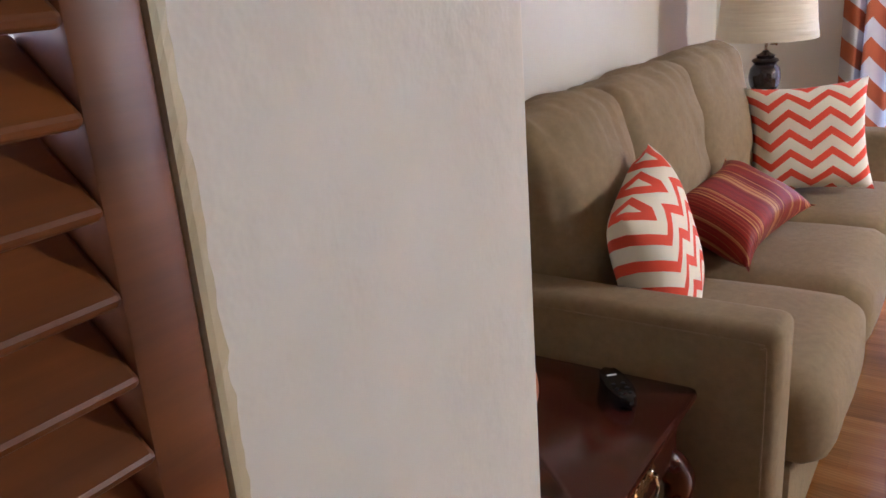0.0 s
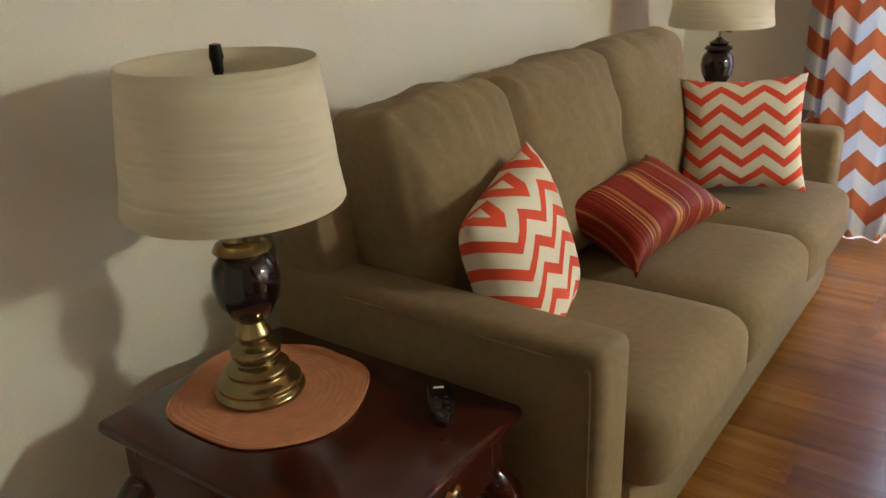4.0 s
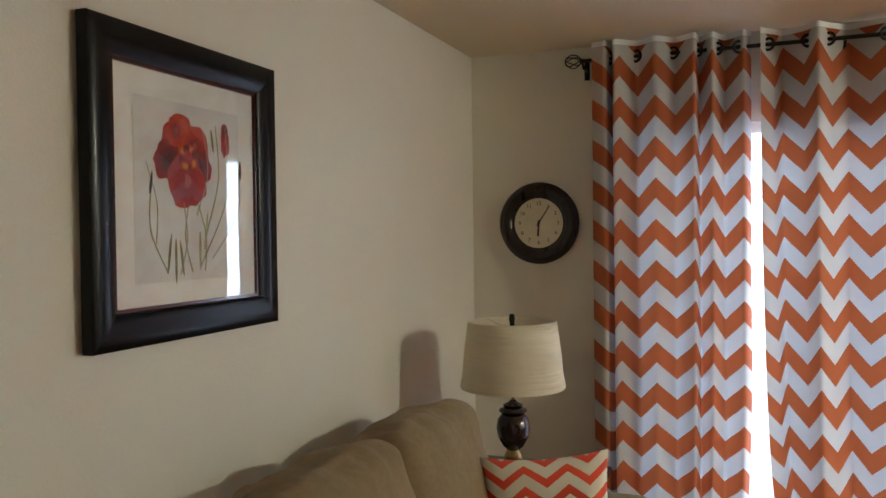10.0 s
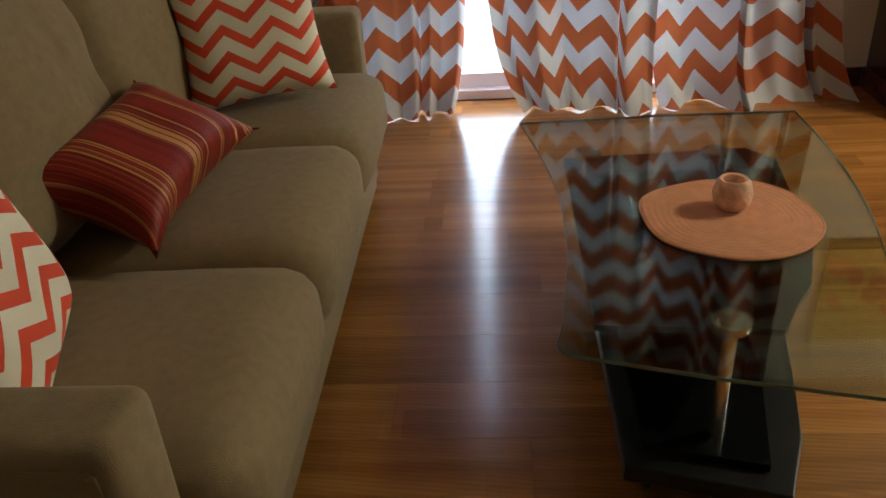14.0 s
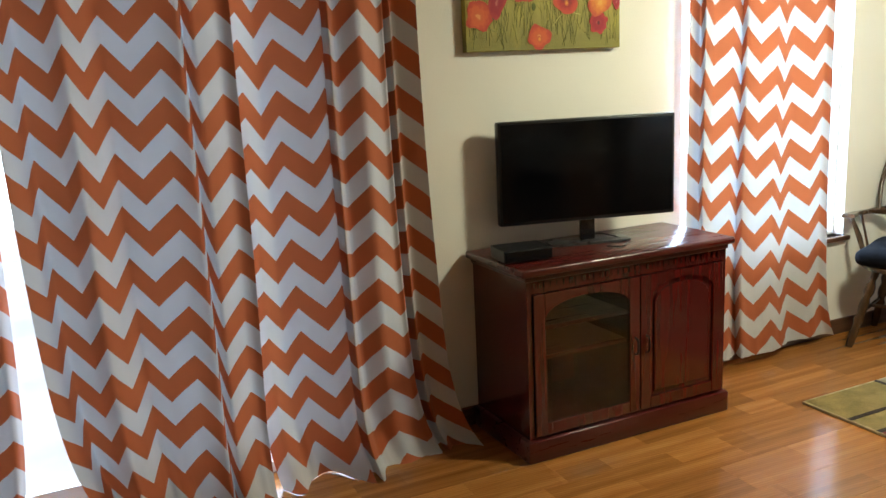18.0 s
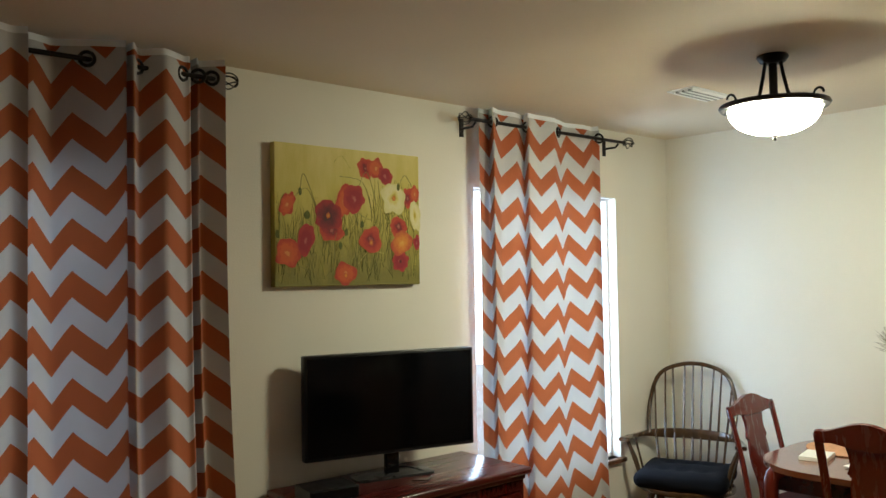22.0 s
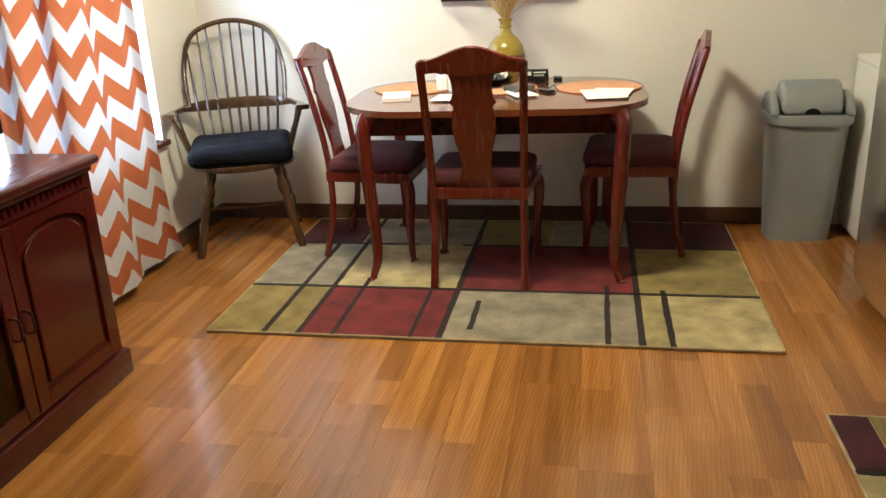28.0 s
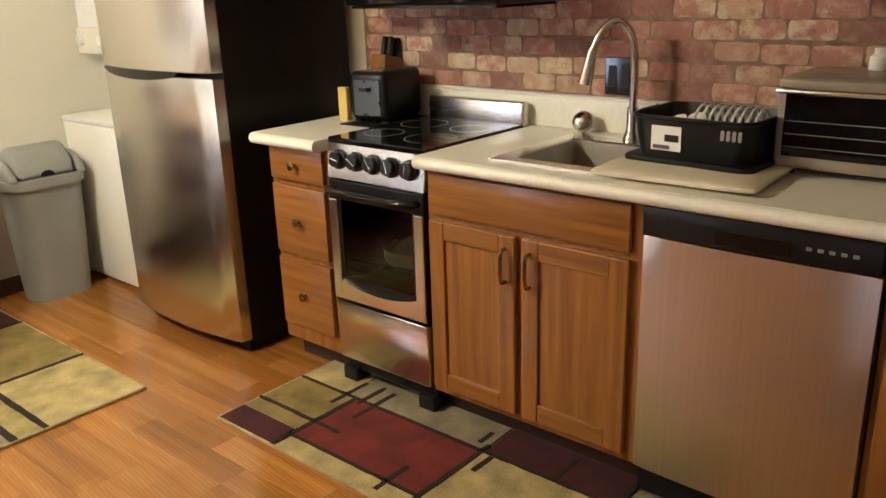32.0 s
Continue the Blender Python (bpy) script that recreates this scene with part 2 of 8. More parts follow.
CHERRY = wood("cherry_wood", (0.052, 0.0052, 0.0040), (0.082, 0.0078, 0.0055), 0.2, 2, 0.7, 0.5)
CHERRY_X = wood("cherry_wood_long", (0.050, 0.0052, 0.0040), (0.080, 0.0078, 0.0055), 0.28, 0, 0.7, 0.25)
MAHOG = wood("mahogany_dark", (0.034, 0.0060, 0.0040), (0.060, 0.0095, 0.0055), 0.17, 0, 0.8, 0.25)
TABLEWOOD = wood("table_wood", (0.135, 0.036, 0.014), (0.205, 0.058, 0.022), 0.16, 1, 0.8, 0.6)
CHAIRWOOD = wood("chair_wood", (0.112, 0.0125, 0.0072), (0.140, 0.0165, 0.0090), 0.26, 2, 0.8, 0.4)
LOUVER = wood("louver_wood", (0.115, 0.032, 0.006), (0.23, 0.070, 0.012), 0.42, 1, 0.9, 0.08)
OAK = wood("oak_cabinet", (0.195, 0.068, 0.014), (0.38, 0.150, 0.036), 0.33, 2, 0.9, 0.25)
OAK_X = wood("oak_cabinet_cross", (0.190, 0.066, 0.014), (0.38, 0.150, 0.036), 0.33, 0, 0.9, 0.25)
WINDSOR = wood("windsor_wood", (0.040, 0.019, 0.008), (0.085, 0.040, 0.016), 0.2, 2, 0.8, 0.3)
SOFA = plain("sofa_cloth", (0.260, 0.186, 0.098), 0.9, vary=0.10, scale=45, bumps=0.35, bscale=480, sheen=0.06)
NAVY = plain("navy_cloth", (0.004, 0.005, 0.009), 0.95, spec=0.2, bumps=0.3, bscale=300)
MAROON = plain("maroon_cloth", (0.085, 0.014, 0.016), 0.9, vary=0.12, bumps=0.3, bscale=400)
CURTAIN = chevron("chevron_curtain", (0.43, 0.108, 0.036), (0.55, 0.54, 0.535), 0.21, 0.178, 0.087, 0.5, 0.10)
CUSHION = chevron("chevron_pillow", (0.80, 0.085, 0.035), (0.82, 0.76, 0.62), 0.135, 0.070, 0.05, 0.42)
REDSTRIPE = striped("striped_silk", ((0.52, 0.26, 0.09), (0.22, 0.012, 0.008), (0.30, 0.020, 0.010), (0.13, 0.006, 0.005), (0.28, 0.020, 0.010), (0.52, 0.24, 0.07)), 0.034, "X")
BRASS = plain("antique_brass", (0.36, 0.285, 0.145), 0.25, 1.0, vary=0.08, scale=14, even=0.02)
GOLD = plain("bright_brass", (0.62, 0.50, 0.29), 0.22, 1.0)
GLAZE = plain("dark_glaze", (0.016, 0.006, 0.007), 0.08, vary=0.2, coat=0.6)
BLACK = plain("black_plastic", (0.008, 0.008, 0.009), 0.35, spec=0.3)
BLACKGLOSS = plain("black_gloss", (0.006, 0.006, 0.007), 0.07, spec=0.35)
IRON = plain("black_iron", (0.02, 0.017, 0.015), 0.4, 0.7)
SCREEN = plain("tv_screen", (0.002, 0.002, 0.0025), 0.12, spec=0.22)
STEEL = brushed("stainless", (0.74, 0.71, 0.66), 0.24)
CHROME = plain("brushed_nickel", (0.6, 0.57, 0.52), 0.22, 1.0)
STEEL_SATIN = brushed("stainless_satin", (0.74, 0.70, 0.65), 0.34)
GREY = plain("grey_plastic", (0.27, 0.275, 0.26), 0.45, bumps=0.1, bscale=200)
COUNTER = plain("cream_laminate", (0.84, 0.81, 0.71), 0.35, vary=0.04, scale=60)
ENAMEL = plain("white_enamel", (0.80, 0.79, 0.75), 0.55, vary=0.012)
ORANGE_MAT = plain("woven_orange", (0.60, 0.25, 0.125), 0.85, vary=0.1, scale=30, bumps=0.4, bscale=300)
TAN_MAT = plain("woven_tan", (0.58, 0.29, 0.155), 0.85, vary=0.12, scale=30, bumps=0.4, bscale=300)
PAPER = plain("paper", (0.82, 0.80, 0.75), 0.7)
GLASS = glass("clear_glass")
TOPGLASS = glass("table_glass", (0.77, 0.84, 0.78))
SMOKE = glass("smoked_glass", (0.74, 0.72, 0.69))
OVENGLASS = glass("oven_glass", (0.66, 0.64, 0.60))


# ---- shapes ----
def part(name, bm, material, parent=None, label="", smooth=False):
    """Links a bmesh as one mesh object under a thing or a part."""
    me = bpy.data.meshes.new(name)
    bm.normal_update()
    bm.to_mesh(me)
    bm.free()
    for mm in material if isinstance(material, (list, tuple)) else (material,):
        me.materials.append(mm)
    if smooth:
        me.polygons.foreach_set("use_smooth", [True] * len(me.polygons))
        if smooth != "all":
            me.set_sharp_from_angle(angle=radians(40))
    ob = new(name, me)
    if parent:
        ob.parent = parent
    return tagged(ob, label)


def thing(name, m, label, category, group="", kind=""):
    ob = new(name)
    ob.matrix_basis = m
    ob.empty_display_size = 0.1
    return tagged(ob, label, category, group, kind)


def lone(name, bm, material, label, category, group="", kind="", smooth=False):
    return tagged(part(name, bm, material, None, "", smooth), label, category, group, kind)


def box(bm, x0, x1, y0, y1, z0, z1, bev=0.0, seg=2, m=None):
    g = bmesh.ops.create_cube(bm, size=1.0)["verts"]
    bmesh.ops.scale(bm, vec=(x1 - x0, y1 - y0, z1 - z0), verts=g)
    bmesh.ops.translate(bm, vec=((x0 + x1) / 2, (y0 + y1) / 2, (z0 + z1) / 2), verts=g)
    if bev:
        es = list({e for v in g for e in v.link_edges})
        r = bmesh.ops.bevel(bm, geom=es, offset=bev, segments=seg, profile=0.5, affect="EDGES")
        g = list({v for f in r["faces"] for v in f.verts} | {v for v in g if v.is_valid})
    if m is not None:
        bmesh.ops.transform(bm, matrix=m, verts=g)
    return bm


def boxed(x0, x1, y0, y1, z0, z1, bev=0.0, seg=2, m=None):
    return box(bmesh.new(), x0, x1, y0, y1, z0, z1, bev, seg, m)


def lathe(prof, n=28, m=None, bm=None):
    """Turned shape: profile of (radius, height) from bottom to top."""
    bm = bm or bmesh.new()
    m = m or Matrix()
    rings = []
    for r, z in prof:
        if r < 1e-5:
            rings.append([bm.verts.new(m @ Vector((0, 0, z)))])
        else:
            rings.append([bm.verts.new(m @ Vector((r * math.cos(2 * math.pi * i / n), r * math.sin(2 * math.pi * i / n), z))) for i in range(n)])
    for a, b in zip(rings, rings[1:]):
        for i in range(n):
            j = (i + 1) % n
            if len(a) == 1 and len(b) == 1:
                continue
            if len(a) == 1:
                bm.faces.new((a[0], b[j], b[i]))
            elif len(b) == 1:
                bm.faces.new((a[i], a[j], b[0]))
            else:
                bm.faces.new((a[i], a[j], b[j], b[i]))
    return bm


def tube(pts, rad, n=8, bm=None, flat=1.0):
    """Round bar along points; rad: one radius or one for each point."""
    bm = bm or bmesh.new()
    pts = [Vector(p) for p in pts]
    rad = [rad] * len(pts) if isinstance(rad, (int, float)) else rad
    rings, ref = [], None
    for i, p in enumerate(pts):
        d = (pts[min(i + 1, len(pts) - 1)] - pts[max(i - 1, 0)]).normalized()
        if ref is None:
            ref = d.orthogonal().normalized()
        ref = (ref - d * ref.dot(d)).normalized()
        side = d.cross(ref)
        rings.append([bm.verts.new(p + rad[i] * (ref * math.cos(2 * math.pi * k / n) + flat * side * math.sin(2 * math.pi * k / n))) for k in range(n)])
    for a, b in zip(rings, rings[1:]):
        for k in range(n):
            bm.faces.new((a[k], a[(k + 1) % n], b[(k + 1) % n], b[k]))
    bm.faces.new(rings[0][::-1])
    bm.faces.new(rings[-1])
    return bm


def curve(pts, steps=6):
    """Catmull-Rom points through pts."""
    pts = [Vector(p) for p in pts]
    out = []
    for i in range(len(pts) - 1):
        a, b, c, d = pts[max(i - 1, 0)], pts[i], pts[i + 1], pts[min(i + 2, len(pts) - 1)]
        for k in range(steps):
            t = k / steps
            out.append(0.5 * (2 * b + (c - a) * t + (2 * a - 5 * b + 4 * c - d) * t * t + (3 * b - a - 3 * c + d) * t ** 3))
    return out + [pts[-1]]


def prism(poly, z0, z1, m=None, bev=0.0, bm=None):
    """Flat outline (x, y) given a thickness in z."""
    bm = bm or bmesh.new()
    m = m or Matrix()
    lo = [bm.verts.new(m @ Vector((x, y, z0))) for x, y in poly]
    hi = [bm.verts.new(m @ Vector((x, y, z1))) for x, y in poly]
    k = len(poly)
    fs = [bm.faces.new(lo[::-1]), bm.faces.new(hi)] + [bm.faces.new((lo[i], lo[(i + 1) % k], hi[(i + 1) % k], hi[i])) for i in range(k)]
    if bev:
        es = list(set(fs[0].edges) | set(fs[1].edges))
        bmesh.ops.bevel(bm, geom=es, offset=bev, segments=2, profile=0.5, affect="EDGES")
    bmesh.ops.recalc_face_normals(bm, faces=bm.faces)
    return bm


def rounded(w, h, r, n=6):
    """Outline of a rectangle with round corners."""
    out = []
    for cx, cy, a in ((w / 2 - r, h / 2 - r, 0), (-w / 2 + r, h / 2 - r, 90), (-w / 2 + r, -h / 2 + r, 180), (w / 2 - r, -h / 2 + r, 270)):
        out += [(cx + r * math.cos(radians(a + 90 * i / n)), cy + r * math.sin(radians(a + 90 * i / n))) for i in range(n + 1)]
    return out


def cushion(w, d, h, r, bulge=(0, 0, 0), n=12, wrinkle=0.0, seed=0, m=None):
    """Soft block with round edges that swells towards the middle of its faces."""
    bm = bmesh.new()
    bmesh.ops.create_cube(bm, size=2.0)
    bmesh.ops.subdivide_edges(bm, edges=bm.edges, cuts=n, use_grid_fill=True)
    half = Vector((w / 2, d / 2, h / 2))
    inner = half - Vector((r, r, r))
    for v in bm.verts:
        a = v.co.copy()
        p = Vector([a[i] * half[i] for i in range(3)])
        q = Vector([max(-inner[i], min(inner[i], p[i])) for i in range(3)])
        e = p - q
        if e.length > 1e-6:
            p = q + e.normalized() * r * min(1, e.length / r * 1.0 if e.length < r else 1)
        for i in range(3):
            j, k = (i + 1) % 3, (i + 2) % 3
            p[i] += math.copysign(bulge[i], a[i]) * (abs(a[i]) ** 3) * (1 - a[j] ** 2) * (1 - a[k] ** 2)
        if wrinkle:
            p += Vector(noise.noise_vector(p * 7 + Vector((seed * 3.1, seed, 0)))) * wrinkle
            p += Vector(noise.noise_vector(Vector((p.x * 14, p.y * 22, p.z * 9)) + Vector((seed, 0, seed * 2.1)))) * wrinkle * 0.35
        v.co = m @ p if m else p
    return bm


def pillow(w, h, t, n=18, m=None, sag=0.05):
    """Throw pillow with pinched corners; its UV is in metres."""
    bm = bmesh.new()
    uvl = bm.loops.layers.uv.new("UVMap")
    sheets = []
    for side in (1, -1):
        grid = []
        for j in range(n + 1):
            row = []
            for i in range(n + 1):
                u, v = 2 * i / n - 1, 2 * j / n - 1
                edge = (1 - u ** 4) * (1 - v ** 4)
                z = side * t / 2 * max(0, edge) ** (0.55 if sag < 0.12 else 0.75)
                k = 1 - sag * (1 - u * u) * abs(v) ** 3, 1 - sag * (1 - v * v) * abs(u) ** 3
                p = Vector((u * w / 2 * k[1], v * h / 2 * k[0], z))
                p.z += 0.006 * noise.noise(p * 9 + Vector((side, 2, 3))) * edge
                row.append(((bm.verts.new(m @ p if m else p)), (u * w / 2, v * h / 2)))
            grid.append(row)
        sheets.append(grid)
        for j in range(n):
            for i in range(n):
                q = [grid[j][i], grid[j][i + 1], grid[j + 1][i + 1], grid[j + 1][i]]
                if side < 0:
                    q = q[::-1]
                f = bm.faces.new([a[0] for a in q])
                for lp, a in zip(f.loops, q):
                    lp[uvl].uv = a[1]
    bmesh.ops.remove_doubles(bm, verts=bm.verts, dist=1e-5)
    return bm


def disc(cx, cy, rx, ry, n=20, wob=0.0, seed=0, turn=0.0):
    out = []
    for i in range(n):
        a = 2 * math.pi * i / n
        k = 1 + wob * noise.noise(Vector((math.cos(a) * 1.7 + seed * 5.3, math.sin(a) * 1.7, seed)))
        x, y = rx * k * math.cos(a), ry * k * math.sin(a)
        out.append((cx + x * math.cos(turn) - y * math.sin(turn), cy + x * math.sin(turn) + y * math.cos(turn)))
    return out


# ---- structure ----
def structure(name, bm, material, label):
    return tagged(part(name, bm, material), label, name.split("_")[0], "", "structure")


slab = structure("floor", boxed(WEST - 0.1, EAST + 0.1, BACK - 0.1, NORTH + 0.12, -0.12, -0.006), UNDER, "orange-brown laminate plank floor with a satin sheen")
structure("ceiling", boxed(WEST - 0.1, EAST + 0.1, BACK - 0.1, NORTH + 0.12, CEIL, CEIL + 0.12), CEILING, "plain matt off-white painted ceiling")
structure("wall_west", boxed(WEST - 0.1, WEST, HALL_N - 0.1, NORTH, 0, CEIL), WALL, "plain cream painted wall behind the sofa")
structure("wall_east", boxed(EAST, EAST + 0.1, SOUTH - 0.1, NORTH, 0, CEIL), WALL, "plain cream painted wall behind the dining table")
bm = bmesh.new()
T = 0.14
for x0, x1, z0, z1 in ((WEST - 0.1, DOOR[0], 0, CEIL), (DOOR[0], DOOR[1], DOOR[3], CEIL), (DOOR[1], WINDOW[0], 0, CEIL), (WINDOW[0], WINDOW[1], 0, WINDOW[2]),
                       (WINDOW[0], WINDOW[1], WINDOW[3], CEIL), (WINDOW[1], EAST + 0.1, 0, CEIL)):
    box(bm, x0, x1, NORTH, NORTH + T, z0, z1)
bmesh.ops.remove_doubles(bm, verts=bm.verts, dist=1e-4)
structure("wall_north", bm, WALL, "cream painted wall with a sliding door and a window")
structure("wall_south", boxed(HALL_E, EAST + 0.1, SOUTH - 0.1, SOUTH, 0, CEIL), WALL, "kitchen wall behind the counter")
structure("wall_passage", boxed(HALL_E, HALL_E + 0.1, BACK, SOUTH - 0.1, 0, CEIL), WALL, "plain cream painted passage wall")
structure("wall_back", boxed(WEST - 0.1, HALL_E + 0.1, BACK - 0.1, BACK, 0, CEIL), WALL, "plain cream painted end wall of the passage")
# closet block with a louvered door
CL0, CL1 = -0.60, 0.169
bm = bmesh.new()
box(bm, HALL_W - 0.1, HALL_W, CL1, HALL_N, 0, CEIL, 0.003)
box(bm, HALL_W - 0.1, HALL_W, BACK, CL0, 0, CEIL)
box(bm, HALL_W - 0.1, HALL_W, CL0, CL1, 2.05, CEIL)
structure("wall_closet", bm, PLASTER, "rough-edged white plaster wall beside the closet door")
structure("wall_closet_end", boxed(WEST, HALL_W - 0.1, HALL_N - 0.1, HALL_N, 0, CEIL), WALL, "cream painted end wall of the closet")
bead = bmesh.new()
rows = []
for i in range(321):
    z = 2.05 * i / 320
    w = [0.0010 * noise.noise(Vector((z * k, k, 2))) + 0.0016 * noise.noise(Vector((z * k * 4, k, 5))) for k in (37, 53)]
    rows.append([bead.verts.new((HALL_W + x, CL1 + y, z)) for x, y in ((-0.08, -0.003), (-0.0005, -0.003), (0.0012, -0.0022), (0.0016 + w[0] * 0.4, 0.001), (0.0008, 0.0055 + w[1] * 1.6), (-0.0004, 0.006 + w[1] * 1.6))])
for r0, r1 in zip(rows, rows[1:]):
    for k in range(5):
        bead.faces.new((r0[k], r0[k + 1], r1[k + 1], r1[k]))
bmesh.ops.recalc_face_normals(bead, faces=bead.faces)
structure("trim_closet", bead, TRIM, "worn cream-painted door jamb strip with a ragged paint edge")
closet = thing("louvered_door", pose(HALL_W + 0.001, CL1 - 0.0035, 0.01), "reddish-brown wooden louvered closet door beside a plaster wall", "door")
for y0, y1 in ((-0.030, 0), (-0.72, -0.680)):
    part("stile", boxed(-0.03, 0.0, y0, y1, 0, 2.03, 0.003), LOUVER, closet, smooth=True)
for z0, z1 in ((0, 0.12), (0.98, 1.04), (1.93, 2.03)):
    part("rail", boxed(-0.028, -0.002, -0.680, -0.030, z0, z1, 0.004), LOUVER, closet)
slat = None
for i in range(60):
    z = 0.140 + i * 0.030
    if 0.955 < z < 1.06:
        continue
    if slat is None:
        slat = part("slat", boxed(-0.021, 0.021, -0.680, -0.030, -0.003, 0.003, 0.0025), LOUVER, closet)
        ob = slat
    else:
        ob = new("slat", slat.data)
        ob.parent = closet
    ob.matrix_basis = pose(-0.015, 0, z, 0, 40, 0)

bm = bmesh.new()
for a in ((WEST, WEST + 0.014, HALL_N, NORTH), (EAST - 0.014, EAST, 1.25, NORTH), (WEST + 0.014, DOOR[0] - 0.06, NORTH - 0.014, NORTH), (DOOR[1] + 0.06, EAST - 0.014, NORTH - 0.014, NORTH)):
    box(bm, *a, 0, 0.085, 0.004)
structure("baseboard", bm, BASE, "dark brown wooden baseboard along the walls")

# sliding door and window
sd = thing("door_sliding", pose(0, NORTH + 0.05, 0), "white-framed sliding glass door behind chevron curtains", "door", kind="structure")
x0, x1, z0, z1 = DOOR
for a in ((x0, x0 + 0.05, 0.0, z1), (x1 - 0.05, x1, 0.0, z1), (x0 + 0.05, x1 - 0.05, z1 - 0.05, z1), (x0 + 0.05, x1 - 0.05, 0.0, 0.045)):
    part("frame", boxed(a[0], a[1], -0.04, 0.06, a[2], a[3], 0.004), WHITE, sd)
mid = (x0 + x1) / 2
for k, (a, b) in enumerate(((x0 + 0.05, mid + 0.03), (mid - 0.03, x1 - 0.05))):
    y = 0.015 + 0.028 * k
    part("sash", boxed(a, a + 0.055, y - 0.012, y + 0.012, 0.046, z1 - 0.051), WHITE, sd)
    part("sash", boxed(b - 0.055, b, y - 0.012, y + 0.012, 0.046, z1 - 0.051), WHITE, sd)
    part("sash", boxed(a + 0.055, b - 0.055, y - 0.012, y + 0.012, 0.046, 0.11), WHITE, sd)
    pane = part("pane", boxed(a + 0.055, b - 0.055, y - 0.003, y + 0.003, 0.11, z1 - 0.051), GLASS, sd)
    pane.visible_shadow = False
wi = thing("window_1", pose(0, NORTH + 0.06, 0), "white-framed window behind a chevron curtain", "window", kind="structure")
x0, x1, z0, z1 = WINDOW
for a in ((x0, x0 + 0.012, z0, z1), (x1 - 0.012, x1, z0, z1), (x0 + 0.012, x1 - 0.012, z1 - 0.012, z1), (x0 + 0.012, x1 - 0.012, z0, z0 + 0.02)):
    part("window_frame", boxed(a[0], a[1], 0, 0.05, a[2], a[3], 0.004), WHITE, wi)
pane = part("pane", boxed(x0 + 0.012, x1 - 0.012, 0.02, 0.026, z0 + 0.02, z1 - 0.012), GLASS, wi)
pane.visible_shadow = False
part("window_sill", boxed(x0 - 0.03, x1 + 0.03, -0.085, 0, z0 - 0.025, z0, 0.004), BASE, wi)

# outside: bright overcast distance
structure("backdrop", boxed(-30, 80, NORTH + 9.0, NORTH + 9.1, -0.2, 26), glow("overcast_distance", (0.80, 0.90, 1.0), OUTSIDE), "bright hazy daylight beyond the door")
structure("ground", boxed(-60, 60, NORTH + 0.2, 90, -0.3, -0.15), plain("pale_patio", (0.45, 0.44, 0.42), 0.9, vary=0.15, scale=3, bumps=0.5, bscale=30), "pale concrete patio outside")


# ---- curtains ----
ROD_Y, ROD_Z = NORTH - 0.105, 2.355
HALF, TALL = 0.105, 0.087     # print: half a zigzag along the cloth and its height


